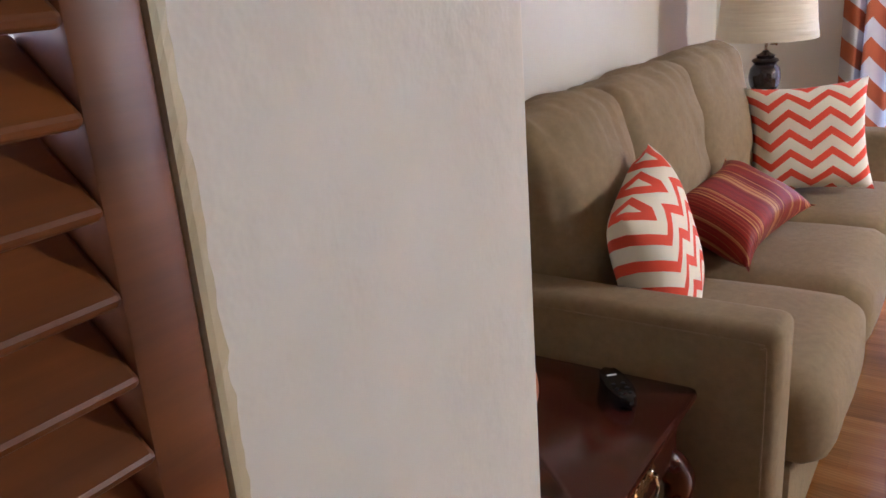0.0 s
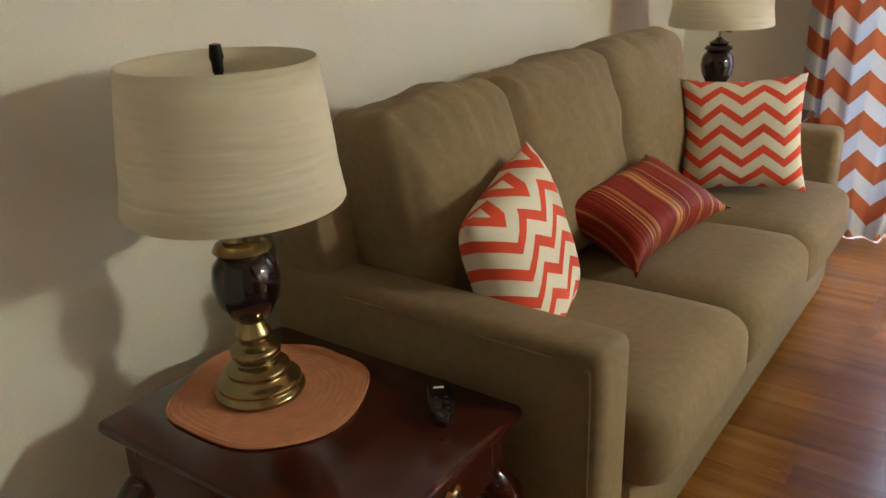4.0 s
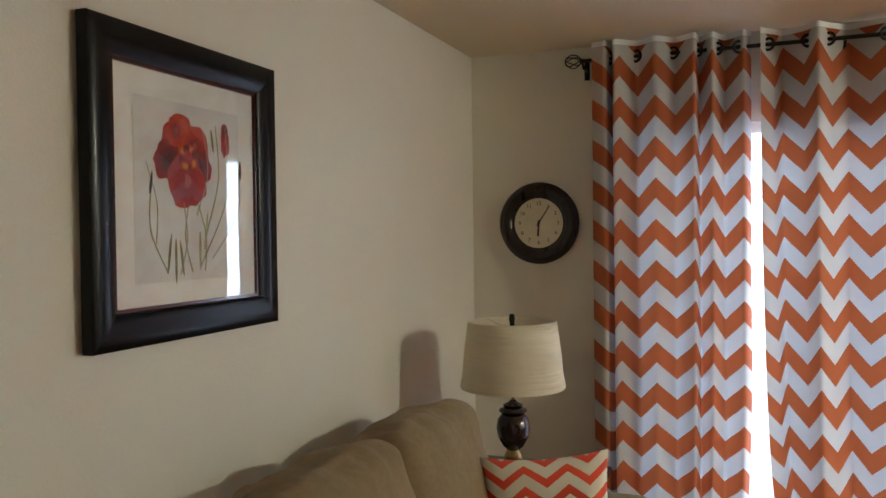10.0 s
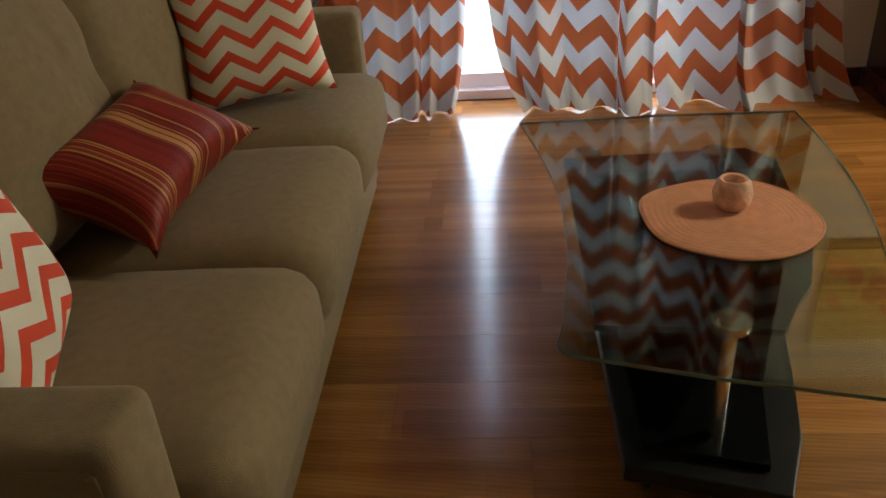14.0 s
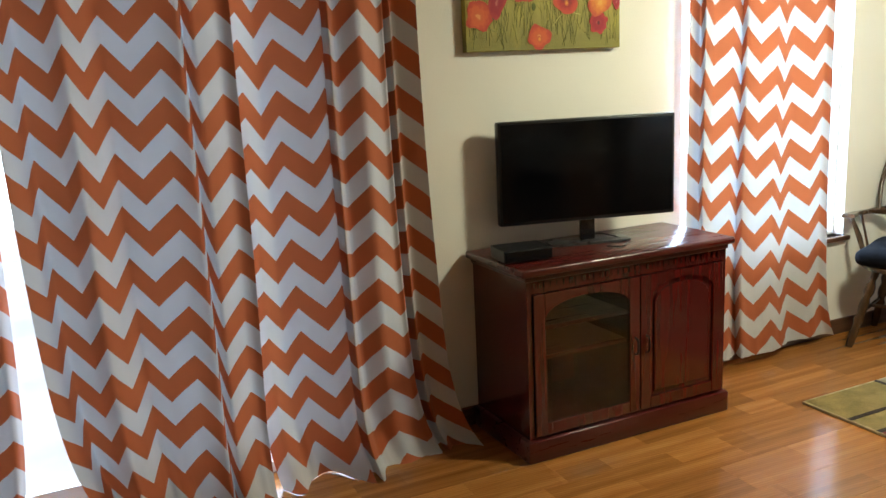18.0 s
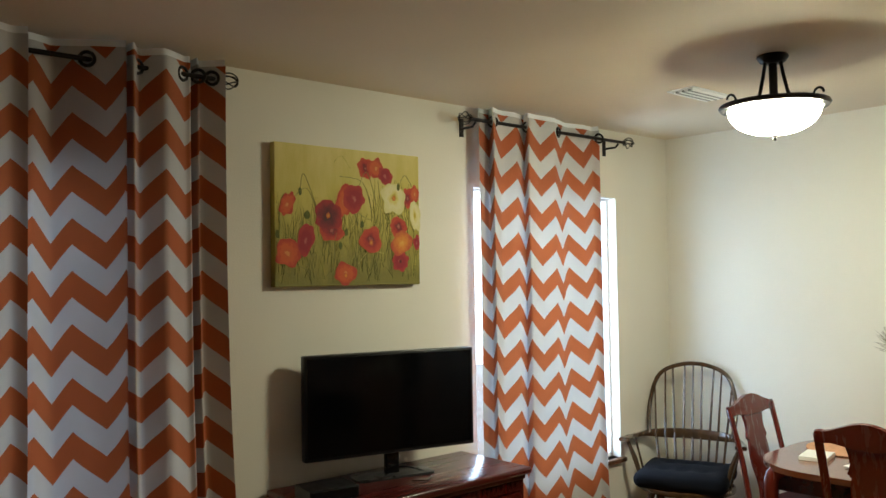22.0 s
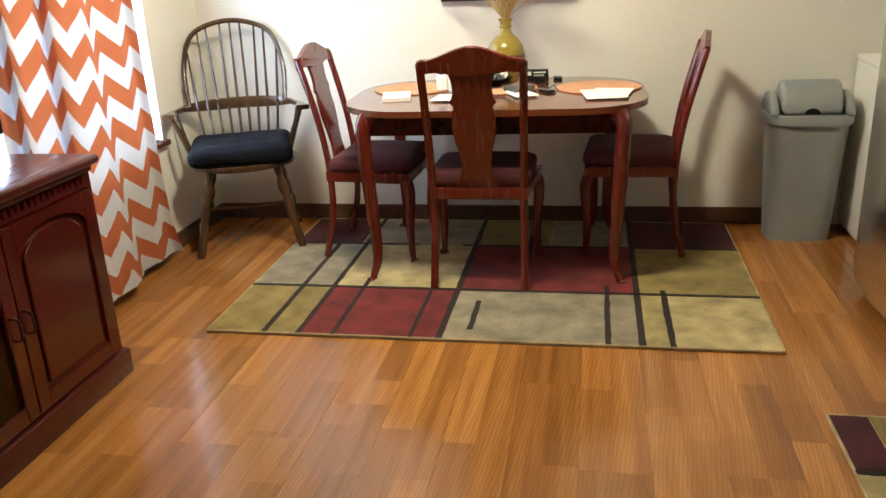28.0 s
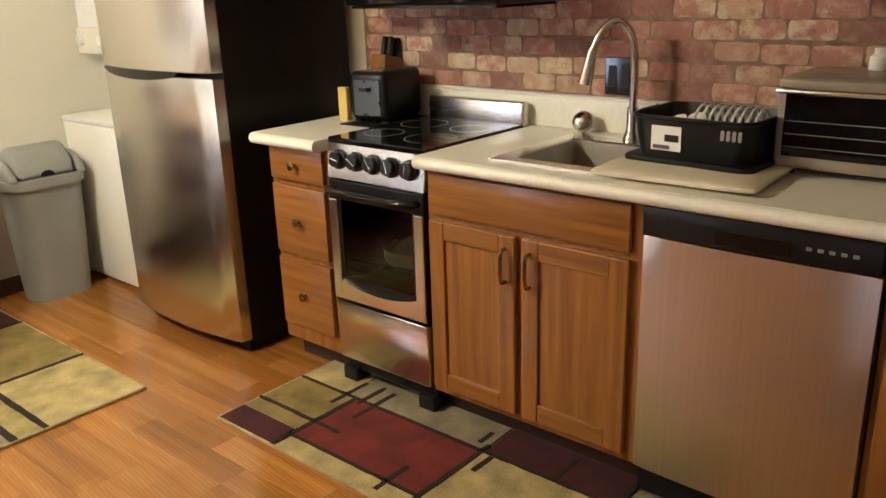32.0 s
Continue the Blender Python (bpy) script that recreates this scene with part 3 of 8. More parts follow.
def curtain_cloth(turns, first, ends, top, low, pull, row, seed, tucks=(), back=0.0, floor=True):
    """Hanging cloth. turns: (x, depth) of the cloth at each turn of its printed zigzag, the first turn being number
    `first`; ends: the print's count at the two side edges; pull: sideways drift of the edges, slow and at the hem."""
    bm = bmesh.new()
    uvl = bm.loops.layers.uv.new("UVMap")
    count = [ends[0]] + [first + i for i in range(len(turns) - 2)] + [ends[1]]
    turns = [Vector(q) for q in turns]
    for at, deep in tucks:
        # cloth tucked back between two turns
        i = next(k for k in range(len(turns) - 1) if turns[k].x <= at < turns[k + 1].x)
        a, b, u = turns[i], turns[i + 1], count[i]
        turns[i + 1:i + 1] = [Vector((at - 0.012, min(a.y, b.y))), Vector((at - 0.004, deep)), Vector((at + 0.010, deep)), Vector((at + 0.016, min(a.y, b.y)))]
        count[i + 1:i + 1] = [u + f * (count[i + 1] - u) for f in (0.30, 0.50, 0.60, 0.75)]
    line = []
    for i in range(len(turns) - 1):
        p = [Vector(turns[max(0, min(len(turns) - 1, i + k))]) for k in (-1, 0, 1, 2)]
        for j in range(6):
            t = j / 6
            q = 0.5 * (2 * p[1] + (p[2] - p[0]) * t + (2 * p[0] - 5 * p[1] + 4 * p[2] - p[3]) * t * t + (3 * p[1] - p[0] - 3 * p[2] + p[3]) * t ** 3)
            line.append((q.lerp(p[1].lerp(p[2], t), 0.35), count[i] + (count[i + 1] - count[i]) * t))
    line.append((Vector(turns[-1]), count[-1]))
    x0, x1 = turns[0].x, turns[-1].x
    nv, rows = 48, []
    for j in range(nv + 1):
        t = 1 - (1 - j / nv) ** 1.25
        row_v = []
        for q, u in line:
            s = min(1, max(0, (q.x - x0) / (x1 - x0)))
            hem = 0.022 * noise.noise(Vector((s * 7.5, seed * 3.3, 1))) if floor else 0.0
            z = top + (low + max(0.0, hem) - top) * t
            fall = (top - z) / top
            soft = 1 + 0.25 * fall * noise.noise(Vector((s * 5, seed, fall * 1.6)))
            drift = [pull[k] * fall ** 3 + pull[k + 1] * fall ** 14 for k in (0, 2)]
            x = q.x + drift[0] * (1 - s) ** 2 + drift[1] * s ** 2 + 0.010 * fall * noise.noise(Vector((s * 6, fall * 2.5, seed + 3)))
            y = q.y * soft + 0.018 * fall * noise.noise(Vector((s * 4, seed + 9, fall * 2))) + 0.004 * noise.noise(Vector((s * 16, fall * 6, seed + 1)))
            y -= (0.085 if floor else 0.0) * fall ** 24 * (1 + 1.3 * noise.noise(Vector((s * 5, seed, 5))))
            y += 0.012 * fall ** 8 * noise.noise(Vector((s * 30, fall * 22, seed + 7)))
            p = Vector((x, max(-0.2, min(y, 0.088)) + back, max(0.002, z)))
            row_v.append((bm.verts.new(p), (u * HALF, row - z - TALL - 0.006 * noise.noise(Vector((s * 8, fall * 3, seed))))))
        rows.append(row_v)
    for j in range(nv):
        for i in range(len(line) - 1):
            q = [rows[j][i], rows[j + 1][i], rows[j + 1][i + 1], rows[j][i + 1]]
            f = bm.faces.new([k[0] for k in q])
            for lp, k in zip(f.loops, q):
                lp[uvl].uv = k[1]
    eyes = [(a[0] + b[0]) / 2 for a, b in zip(line, line[1:]) if a[0].y * b[0].y <= 0 and abs(a[0].x - b[0].x) < 0.2]
    return bm, eyes


LINING = plain("curtain_lining", (0.82, 0.84, 0.86), 0.8, vary=0.03)


def curtain(turns, first, ends, pull, row, seed, label, tucks=(), low=0.0):
    c = thing("curtain", pose(0, ROD_Y, 0), label, "curtain", "chevron curtains")
    bm, eyes = curtain_cloth(turns, first, ends, ROD_Z + 0.045, low, pull, row, seed, tucks, 0.0, low == 0.0)
    part("cloth", bm, CURTAIN, c, smooth="all")
    hm, _ = curtain_cloth(turns, first, ends, ROD_Z + 0.070, ROD_Z + 0.012, (0, 0, 0, 0), row, seed, tucks, 0.006, False)
    part("header_lining", hm, LINING, c, "white lining showing above the header", smooth="all")
    last = -9.0
    for k, e in enumerate(eyes):
        if abs(e.x - last) < 0.045:
            continue
        last = e.x
        ring = bmesh.new()
        pts = [(0.024 * math.cos(a), 0, 0.024 * math.sin(a)) for a in [2 * math.pi * i / 14 for i in range(15)]]
        tube(pts, 0.0060, 6, ring)
        o = part("grommet", ring, IRON, c, smooth=True)
        o.matrix_basis = pose(e.x, -0.006, ROD_Z, 0, 0, 24 if k % 2 else -24)
    return c


curtain(((-0.671, -0.045), (-0.545, -0.062), (-0.476, 0.0), (-0.394, -0.065), (-0.317, 0.005), (-0.232, -0.056), (-0.218, 0.048), (-0.161, -0.04), (-0.115, 0.054), (-0.037, -0.017), (-0.007, 0.025)),
        2, (0.0, 10.5), (0.0, 0.10, -0.03, -0.05), 1.105, 1, "orange and white chevron curtain panel beside the wall clock", ((-0.592, 0.085),))
curtain(((0.03, -0.03), (0.084, 0.03), (0.118, 0.068), (0.197, 0.015), (0.247, -0.05), (0.303, 0.015), (0.366, 0.07), (0.444, 0.03), (0.534, -0.02), (0.598, -0.06), (0.622, 0.03), (0.640, -0.055), (0.725, -0.01), (0.772, -0.028)),
        1, (0.2, 12.5), (0.07, 0.12, -0.012, 0.0), 1.106, 2, "orange and white chevron curtain panel over the sliding door")
curtain(((0.738, 0.035), (0.800, 0.030), (0.865, 0.065), (0.922, 0.03), (1.01, -0.03), (1.064, -0.06), (1.141, 0.01), (1.212, -0.05), (1.298, 0.0), (1.375, 0.03), (1.444, -0.035)),
        2, (1.2, 10.9), (0.022, 0.03, 0.09, 0.08), 1.110, 3, "orange and white chevron curtain panel beside the television cabinet", ((1.080, 0.035), (1.335, 0.085)))
curtain(((2.793, 0.028), (2.872, 0.040), (2.845, -0.022), (2.927, 0.012), (3.034, 0.008), (3.112, 0.034), (3.088, -0.022), (3.181, -0.017), (3.286, -0.019), (3.369, 0.011), (3.454, 0.040), (3.566, 0.020), (3.655, 0.030), (3.674, -0.006)),
        1, (0.2, 12.5), (0.02, 0.03, 0.03, 0.10), 1.112, 4, "orange and white chevron curtain panel over the window", (), 0.05)


def rod(x0, x1, stops):
    r = thing("curtain_rod", pose(0, ROD_Y, ROD_Z), "black iron curtain rod with wire cage finials", "curtain rod")
    part("bar", tube([(x0 + 0.04, 0, 0), (x1 - 0.04, 0, 0)], 0.009, 10), IRON, r, smooth=True)
    for x, s in ((x0, -1), (x1, 1)):
        f = part("finial", lathe(((0, -0.005), (0.012, 0), (0.012, 0.008), (0.006, 0.012)), 12, pose(x - s * 0.04, 0, 0, 0, 90 * s, 0)), IRON, r, smooth=True)
        for k in range(6):
            a = k * math.pi / 3
            pts = [(x + s * (0.004 - 0.036 * math.cos(b)), 0.03 * math.sin(b) * math.cos(a + b * 0.5), 0.03 * math.sin(b) * math.sin(a + b * 0.5)) for b in [math.pi * i / 10 for i in range(11)]]
            part("cage_wire", tube(pts, 0.0028, 5), IRON, f)
    for x in stops:
        b = bmesh.new()
        tube([(x, 0, -0.012), (x, 0.02, -0.03), (x, 0.098, -0.03)], 0.006, 6, b)
        box(b, x - 0.012, x + 0.012, 0.098, 0.104, -0.07, 0.02)
        part("bracket", b, IRON, r)


rod(-0.76, 1.47, (-0.72, 0.35, 1.44))
rod(2.68, 3.94, (2.745, 3.85))


# ---- sofa ----
sofa = thing("sofa", pose(WEST + 0.02, 2.52, 0), "olive-brown woven three-seat sofa with loose back cushions", "sofa")
L, D = 2.06, 0.93
part("base", boxed(0.02, D + 0.012, -L / 2 + 0.132, L / 2 - 0.132, 0.05, 0.285, 0.02), SOFA, sofa, smooth=True)
part("back", cushion(0.20, L - 0.03, 0.82, 0.05, (0.008, 0, 0.008), 10, m=pose(0.175, 0, 0.455, 0, -8, 0)), SOFA, sofa, smooth="all")
for s in (-1, 1):
    y = s * (L / 2 - 0.065)
    arm = part("arm", boxed(0.06, D, y - 0.065, y + 0.065, 0.03, 0.655, 0.028, 4), SOFA, sofa, smooth=True)
    o = y - s * -0.0655
    part("piping", tube(curve([(D - 0.028, o, 0.05), (D - 0.028, o, 0.56), (D - 0.040, o, 0.612), (D - 0.09, o, 0.622), (0.30, o, 0.622)], 5), 0.0024, 6), SOFA, arm)
    for x in (0.10, D - 0.08):
        part("foot", boxed(x - 0.03, x + 0.03, y - 0.03, y + 0.03, 0, 0.05), BLACK, sofa)
w = (L - 0.262) / 3


def gathered(bm, m, d, h, seed):
    """Pleats that run from the top seam and the corners of a back cushion."""
    inv = m.inverted()
    for v in bm.verts:
        p = inv @ v.co
        up = max(0.0, (p.z + h / 2) / h)
        near = max(0.0, (up - 0.62) / 0.38)
        e = abs(p.y) / (d / 2)
        if p.x > -0.02:
            p.x -= 0.022 * near ** 1.2 * max(0.0, math.sin(p.y * 62 + seed * 2.3 + 9 * noise.noise(Vector((p.y * 5, seed, 0))))) ** 3 * (0.35 + 0.65 * e)
            p.x += 0.010 * max(0.0, e - 0.6) * math.sin(p.z * 40 + seed + 4 * p.y)
        p.z += 0.020 * near * (1 - e ** 3) + 0.010 * near * noise.noise(Vector((p.y * 16, p.x * 8, seed)))
        v.co = m @ p
    return bm


for k in (-1, 0, 1):
    part("seat_cushion", cushion(0.70, w - 0.004, 0.21, 0.065, (0.012, 0, 0.022), 12, 0.004, k + 2, pose(0.655, k * w, 0.365, 0, -1.5, 0)), SOFA, sofa, smooth="all")
for k, (y, d) in enumerate(((-0.672, 0.47), (-0.140, 0.60), (0.462, 0.62))):
    m = pose(0.315, y, 0.725, 0, -14, 0)
    part("back_cushion", gathered(cushion(0.25, d, 0.55, 0.062, (0.060, 0, 0.004), 30, 0.014, k + 5, m), m, d, 0.55, k + 3), SOFA, sofa, smooth="all")


def throw(name, mat, w, h, t, m, label, uvshift=0):
    ob = lone(name, pillow(w, h, t, 18, None, uvshift or 0.05), mat, label, "pillow", "throw pillows", smooth="all")
    ob.matrix_basis = m
    return ob


def facing(x, y, z, normal, up, roll=0):
    n = Vector(normal).normalized()
    r = Vector(up).cross(n).normalized()
    u = n.cross(r)
    return Matrix.Translation((x, y, z)) @ Matrix((r, u, n)).transposed().to_4x4() @ pose(0, 0, 0, 0, 0, roll)


throw("throw_pillow", CUSHION, 0.40, 0.41, 0.165, facing(-0.69, 1.80, 0.665, (0.95, 0.15, 0.22), (0.0, 0.0, 1), 12), "orange and cream chevron throw pillow leaning in the sofa corner")
throw("throw_pillow", CUSHION, 0.415, 0.395, 0.15, facing(-0.592, 3.10, 0.690, (0.28, -0.91, 0.30), (0, 0, 1), 4), "orange and cream chevron throw pillow leaning on the sofa arm", 0.10)
throw("throw_pillow", REDSTRIPE, 0.57, 0.325, 0.155, facing(-0.668, 2.437, 0.602, (0.384, -0.116, 0.915), (-0.241, 0.004, 0.1015), -4), "dark red and gold striped silk pillow on the sofa seat", 0.28)


# ---- end tables and lamps ----
def knee_leg(parent, x, y, sx, sy, h, mat):
    """Cabriole leg that springs from under a corner post: knee, slim ankle and pad foot."""
    out = ((0, 0, h + 0.02, 0.026), (0.010, 0.010, h - 0.005, 0.034), (0.026, 0.026, h - 0.045, 0.034), (0.024, 0.024, h - 0.09, 0.027), (0.010, 0.010, h * 0.55, 0.020), (0.0, 0.0, h * 0.32, 0.015), (0.004, 0.004, h * 0.14, 0.014), (0.020, 0.020, 0.030, 0.019), (0.028, 0.028, 0.012, 0.026), (0.028, 0.028, 0.0, 0.024))
    pts = curve([(x + sx * a, y + sy * b, z) for a, b, z, _ in out], 4)
    rad = curve([(r, 0, 0) for *_, r in out], 4)
    return part("leg", tube(pts, [q[0] for q in rad], 16), mat, parent, smooth="all")


def cabriole(parent, x, y, sx, sy, h, mat, fat=1.0):
    pts = curve([(x, y, h), (x + sx * 0.022 * fat, y + sy * 0.022 * fat, h - 0.07), (x + sx * 0.012, y + sy * 0.012, h * 0.45), (x + sx * 0.004, y + sy * 0.004, h * 0.16), (x + sx * 0.022, y + sy * 0.022, 0.03), (x + sx * 0.03, y + sy * 0.03, 0.0)], 5)
    n = len(pts) - 1
    rad = [fat * (0.034 - 0.020 * min(1, i / n * 1.25) + (0.010 if i / n > 0.88 else 0)) for i in range(n + 1)]
    return part("leg", tube(pts, rad, 10), mat, parent, smooth=True)


def end_table(m, label):
    t = thing("end_table", m, label, "table", "end tables")
    W, H, h = 0.66, 0.485, 0.52          # depth along x, width along y
    part("top", prism(rounded(W + 0.012, H + 0.012, 0.022, 4), h - 0.020, h, None, 0.008), MAHOG, t, smooth=True)
    part("top_moulding", prism(rounded(W - 0.016, H - 0.016, 0.02, 4), h - 0.030, h - 0.020, None, 0.004), MAHOG, t, smooth=True)
    for a in ((-W / 2 + 0.04, W / 2 - 0.04, -H / 2 + 0.03, -H / 2 + 0.05), (-W / 2 + 0.04, W / 2 - 0.04, H / 2 - 0.05, H / 2 - 0.03), (-W / 2 + 0.03, -W / 2 + 0.05, -H / 2 + 0.05, H / 2 - 0.05)):
        part("apron", boxed(*a, h - 0.15, h - 0.028), MAHOG, t)
    part("drawer_front", boxed(W / 2 - 0.05, W / 2 - 0.022, -H / 2 + 0.075, H / 2 - 0.075, h - 0.138, h - 0.04, 0.005), MAHOG, t)
    d = t.children[-1]
    pull = bmesh.new()
    for s in (-1, 1):
        lathe(((0, 0), (0.016, 0), (0.014, 0.003), (0.006, 0.006), (0.005, 0.014), (0, 0.016)), 12, pose(W / 2 - 0.022, s * 0.042, h - 0.085, 0, 90, 0), pull)
    tube(curve([(W / 2 - 0.012, -0.042, h - 0.085), (W / 2 - 0.004, -0.03, h - 0.105), (W / 2 - 0.002, 0, h - 0.11), (W / 2 - 0.004, 0.03, h - 0.105), (W / 2 - 0.012, 0.042, h - 0.085)]), 0.0035, 6, pull)
    prism([(-0.058, 0.008), (-0.046, 0.024), (-0.030, 0.016), (-0.018, 0.026), (0, 0.014), (0.018, 0.026), (0.030, 0.016), (0.046, 0.024), (0.058, 0.008), (0.044, -0.016), (0.028, -0.008), (0.014, -0.020), (0, -0.012), (-0.014, -0.020), (-0.028, -0.008), (-0.044, -0.016)], 0, 0.0035, pose(W / 2 - 0.022, 0, h - 0.085, 90, 0, 90), 0, pull)
    part("drawer_pull", pull, GOLD, d, "ornate brass drawer pull", smooth=True)
    for sx in (-1, 1):
        for sy in (-1, 1):
            knee_leg(t, sx * (W / 2 - 0.050), sy * (H / 2 - 0.050), sx, sy, h - 0.155, MAHOG)
            part("knee_block", boxed(sx * (W / 2 - 0.048) - 0.02, sx * (W / 2 - 0.048) + 0.02, sy * (H / 2 - 0.048) - 0.02, sy * (H / 2 - 0.048) + 0.02, h - 0.155, h - 0.028, 0.004), MAHOG, t)
    return t


end_table(pose(-0.82, 1.211, 0), "dark mahogany end table with cabriole legs and a brass-handled drawer")
end_table(pose(-0.90, 3.86, 0) @ Matrix.Diagonal((1, 1, 1.122, 1)), "dark mahogany end table beside the far sofa arm")


def make_shade_material():
    m, n, l, b = nodes_of("linen_shade")
    v = coords(n, l, (1, 1, 1))
    l.new(ramp(n, l, noise_node(n, l, v, 9), ((0.3, (0.84, 0.76, 0.58)), (0.7, (0.90, 0.83, 0.66)))), b.inputs["Base Color"])
    b.inputs["Roughness"].default_value = 0.85
    pleat = noise_node(n, l, coords(n, l, (1.6, 1.6, 15)), 2.2, 2)
    bump(n, l, b, pleat, 0.7, 0.016)
    tr, mx = n.new("ShaderNodeBsdfTranslucent"), n.new("ShaderNodeMixShader")
    tr.inputs[0].default_value = (0.75, 0.65, 0.45, 1)
    mx.inputs[0].default_value = 0.22
    l.new(b.outputs[0], mx.inputs[1])
    l.new(tr.outputs[0], mx.inputs[2])
    l.new(mx.outputs[0], n["Material Output"].inputs[0])
    return m


SHADE = make_shade_material()


def table_lamp(m, label, dark=False):
    t = thing("table_lamp", m, label, "lamp", "table lamps")
    turned = curve([(0.088, 0.001, 0), (0.091, 0.010, 0), (0.082, 0.020, 0), (0.083, 0.029, 0), (0.066, 0.038, 0), (0.060, 0.046, 0), (0.064, 0.056, 0), (0.052, 0.066, 0), (0.040, 0.072, 0), (0.049, 0.086, 0), (0.046, 0.100, 0), (0.028, 0.111, 0), (0.036, 0.128, 0), (0.030, 0.143, 0), (0.022, 0.158, 0)], 4)
    part("base", lathe([(0, 0)] + [(p.x, p.y) for p in turned] + [(0, 0.158)], 36), BRASS, t, "stepped antique brass base", True)
    part("urn", lathe(((0, 0.156), (0.024, 0.156), (0.040, 0.170), (0.060, 0.205), (0.066, 0.240), (0.060, 0.275), (0.044, 0.296), (0.040, 0.300), (0, 0.300)), 32), GLAZE, t, "glossy dark brown ceramic urn", True)
    part("collar", lathe(((0, 0.298), (0.048, 0.298), (0.056, 0.306), (0.050, 0.316), (0.034, 0.322), (0.040, 0.330), (0.024, 0.338), (0.014, 0.344), (0.012, 0.350), (0, 0.350)), 28), GLAZE if dark else BRASS, t, "glossy dark collar" if dark else "turned brass collar", True)
    part("stem", tube([(0, 0, 0.345), (0, 0, 0.40)], 0.0065, 12), CHROME, t, "thin metal stem", True)
    sh = part("shade", lathe([(0.202, 0.398), (0.204, 0.402), (0.1945, 0.46), (0.189, 0.525), (0.181, 0.59), (0.172, 0.655), (0.170, 0.655), (0.179, 0.59), (0.187, 0.525), (0.1925, 0.46), (0.200, 0.402), (0.202, 0.398)], 48), SHADE, t, "cream linen drum shade", "all")
    for k in range(3):
        a = 2 * math.pi * k / 3 + 0.4
        part("spoke", tube([(0, 0, 0.632), (0.09 * math.cos(a), 0.09 * math.sin(a), 0.635), (0.170 * math.cos(a), 0.170 * math.sin(a), 0.65)], 0.002, 5), PAPER, sh)
    part("harp", tube(curve([(-0.012, 0, 0.39), (-0.055, 0, 0.46), (-0.05, 0, 0.57), (0, 0, 0.628), (0.05, 0, 0.57), (0.055, 0, 0.46), (0.012, 0, 0.39)]), 0.003, 6), IRON, t)
    part("bulb", lathe(((0, 0.39), (0.013, 0.39), (0.014, 0.415), (0.028, 0.45), (0.03, 0.47), (0.02, 0.495), (0, 0.502)), 16), PAPER, t, smooth=True)
    part("finial", lathe(((0, 0.628), (0.010, 0.628), (0.010, 0.65), (0.013, 0.66), (0.010, 0.682), (0, 0.684)), 12), IRON, t, smooth=True)
    part("switch", lathe(((0, 0), (0.004, 0), (0.004, 0.02), (0.008, 0.024), (0, 0.03)), 8, pose(0.018, 0, 0.375, 0, 90, 0)), BRASS, t)
    return t


def placemat(x, y, z, r, label, wob=0.05, seed=1, ry=None, mat=ORANGE_MAT):
    """Round mat of coiled cord with a wavy rim."""
    rings = 14
    bm = bmesh.new()
    prev = None
    for k in range(rings * 4 + 1):
        q = k / (rings * 4)
        h = 0.005 + 0.0010 * abs(math.sin(q * math.pi * rings))
        if k == rings * 4:
            h = 0.001
        ring = []
        for i in range(48):
            a = 2 * math.pi * i / 48
            w = 1 + wob * q * noise.noise(Vector((math.cos(a) * 1.4 + seed * 7, math.sin(a) * 1.4, 0)))
            ring.append(bm.verts.new((r * q * w * math.cos(a), (ry or r) * q * w * math.sin(a), h)) if k else None)
        if k == 1:
            c = bm.verts.new((0, 0, 0.005))
            for i in range(48):
                bm.faces.new((c, ring[i], ring[(i + 1) % 48]))
        elif k > 1:
            for i in range(48):
                bm.faces.new((prev[i], ring[i], ring[(i + 1) % 48], prev[(i + 1) % 48]))
        prev = ring
    ob = lone("placemat", bm, mat, label, "placemat", "orange placemats", smooth="all")
    ob.location = (x, y, z)
    rim = []
    for i in range(49):
        a = 2 * math.pi * i / 48
        w = 1 + wob * noise.noise(Vector((math.cos(a) * 1.4 + seed * 7, math.sin(a) * 1.4, 0)))
        rim.append((r * w * math.cos(a), (ry or r) * w * math.sin(a), 0.0032))
    part("edge_cord", tube(rim, 0.0031, 6), mat, ob, "stitched cord edge", smooth=True)
    return ob


placemat(-0.945, 1.228, 0.521, 0.198, "round woven orange placemat under the table lamp", 0.14, 1)
table_lamp(pose(-0.962, 1.218, 0.528), "brass and dark ceramic table lamp with a cream linen shade")
table_lamp(pose(-0.872, 3.66, 0.586), "dark ceramic table lamp with a cream shade beside the sofa arm", True)
rc = thing("remote_control", pose(-0.622, 1.368, 0.521, 0, 0, 42), "rounded black remote control on the end table", "remote control")
part("body", prism(disc(0, 0, 0.026, 0.078, 28), 0, 0.024, None, 0.009), BLACKGLOSS, rc, smooth=True)
for k in range(6):
    part("button", lathe(((0, 0), (0.0045, 0), (0.004, 0.0015), (0, 0.002)), 10, pose(-0.010 + 0.020 * (k % 2), -0.045 + 0.020 * (k // 2), 0.0238)), BLACK, rc)
part("label", boxed(-0.010, 0.010, 0.030, 0.036, 0.0241, 0.0247), PAPER, rc)

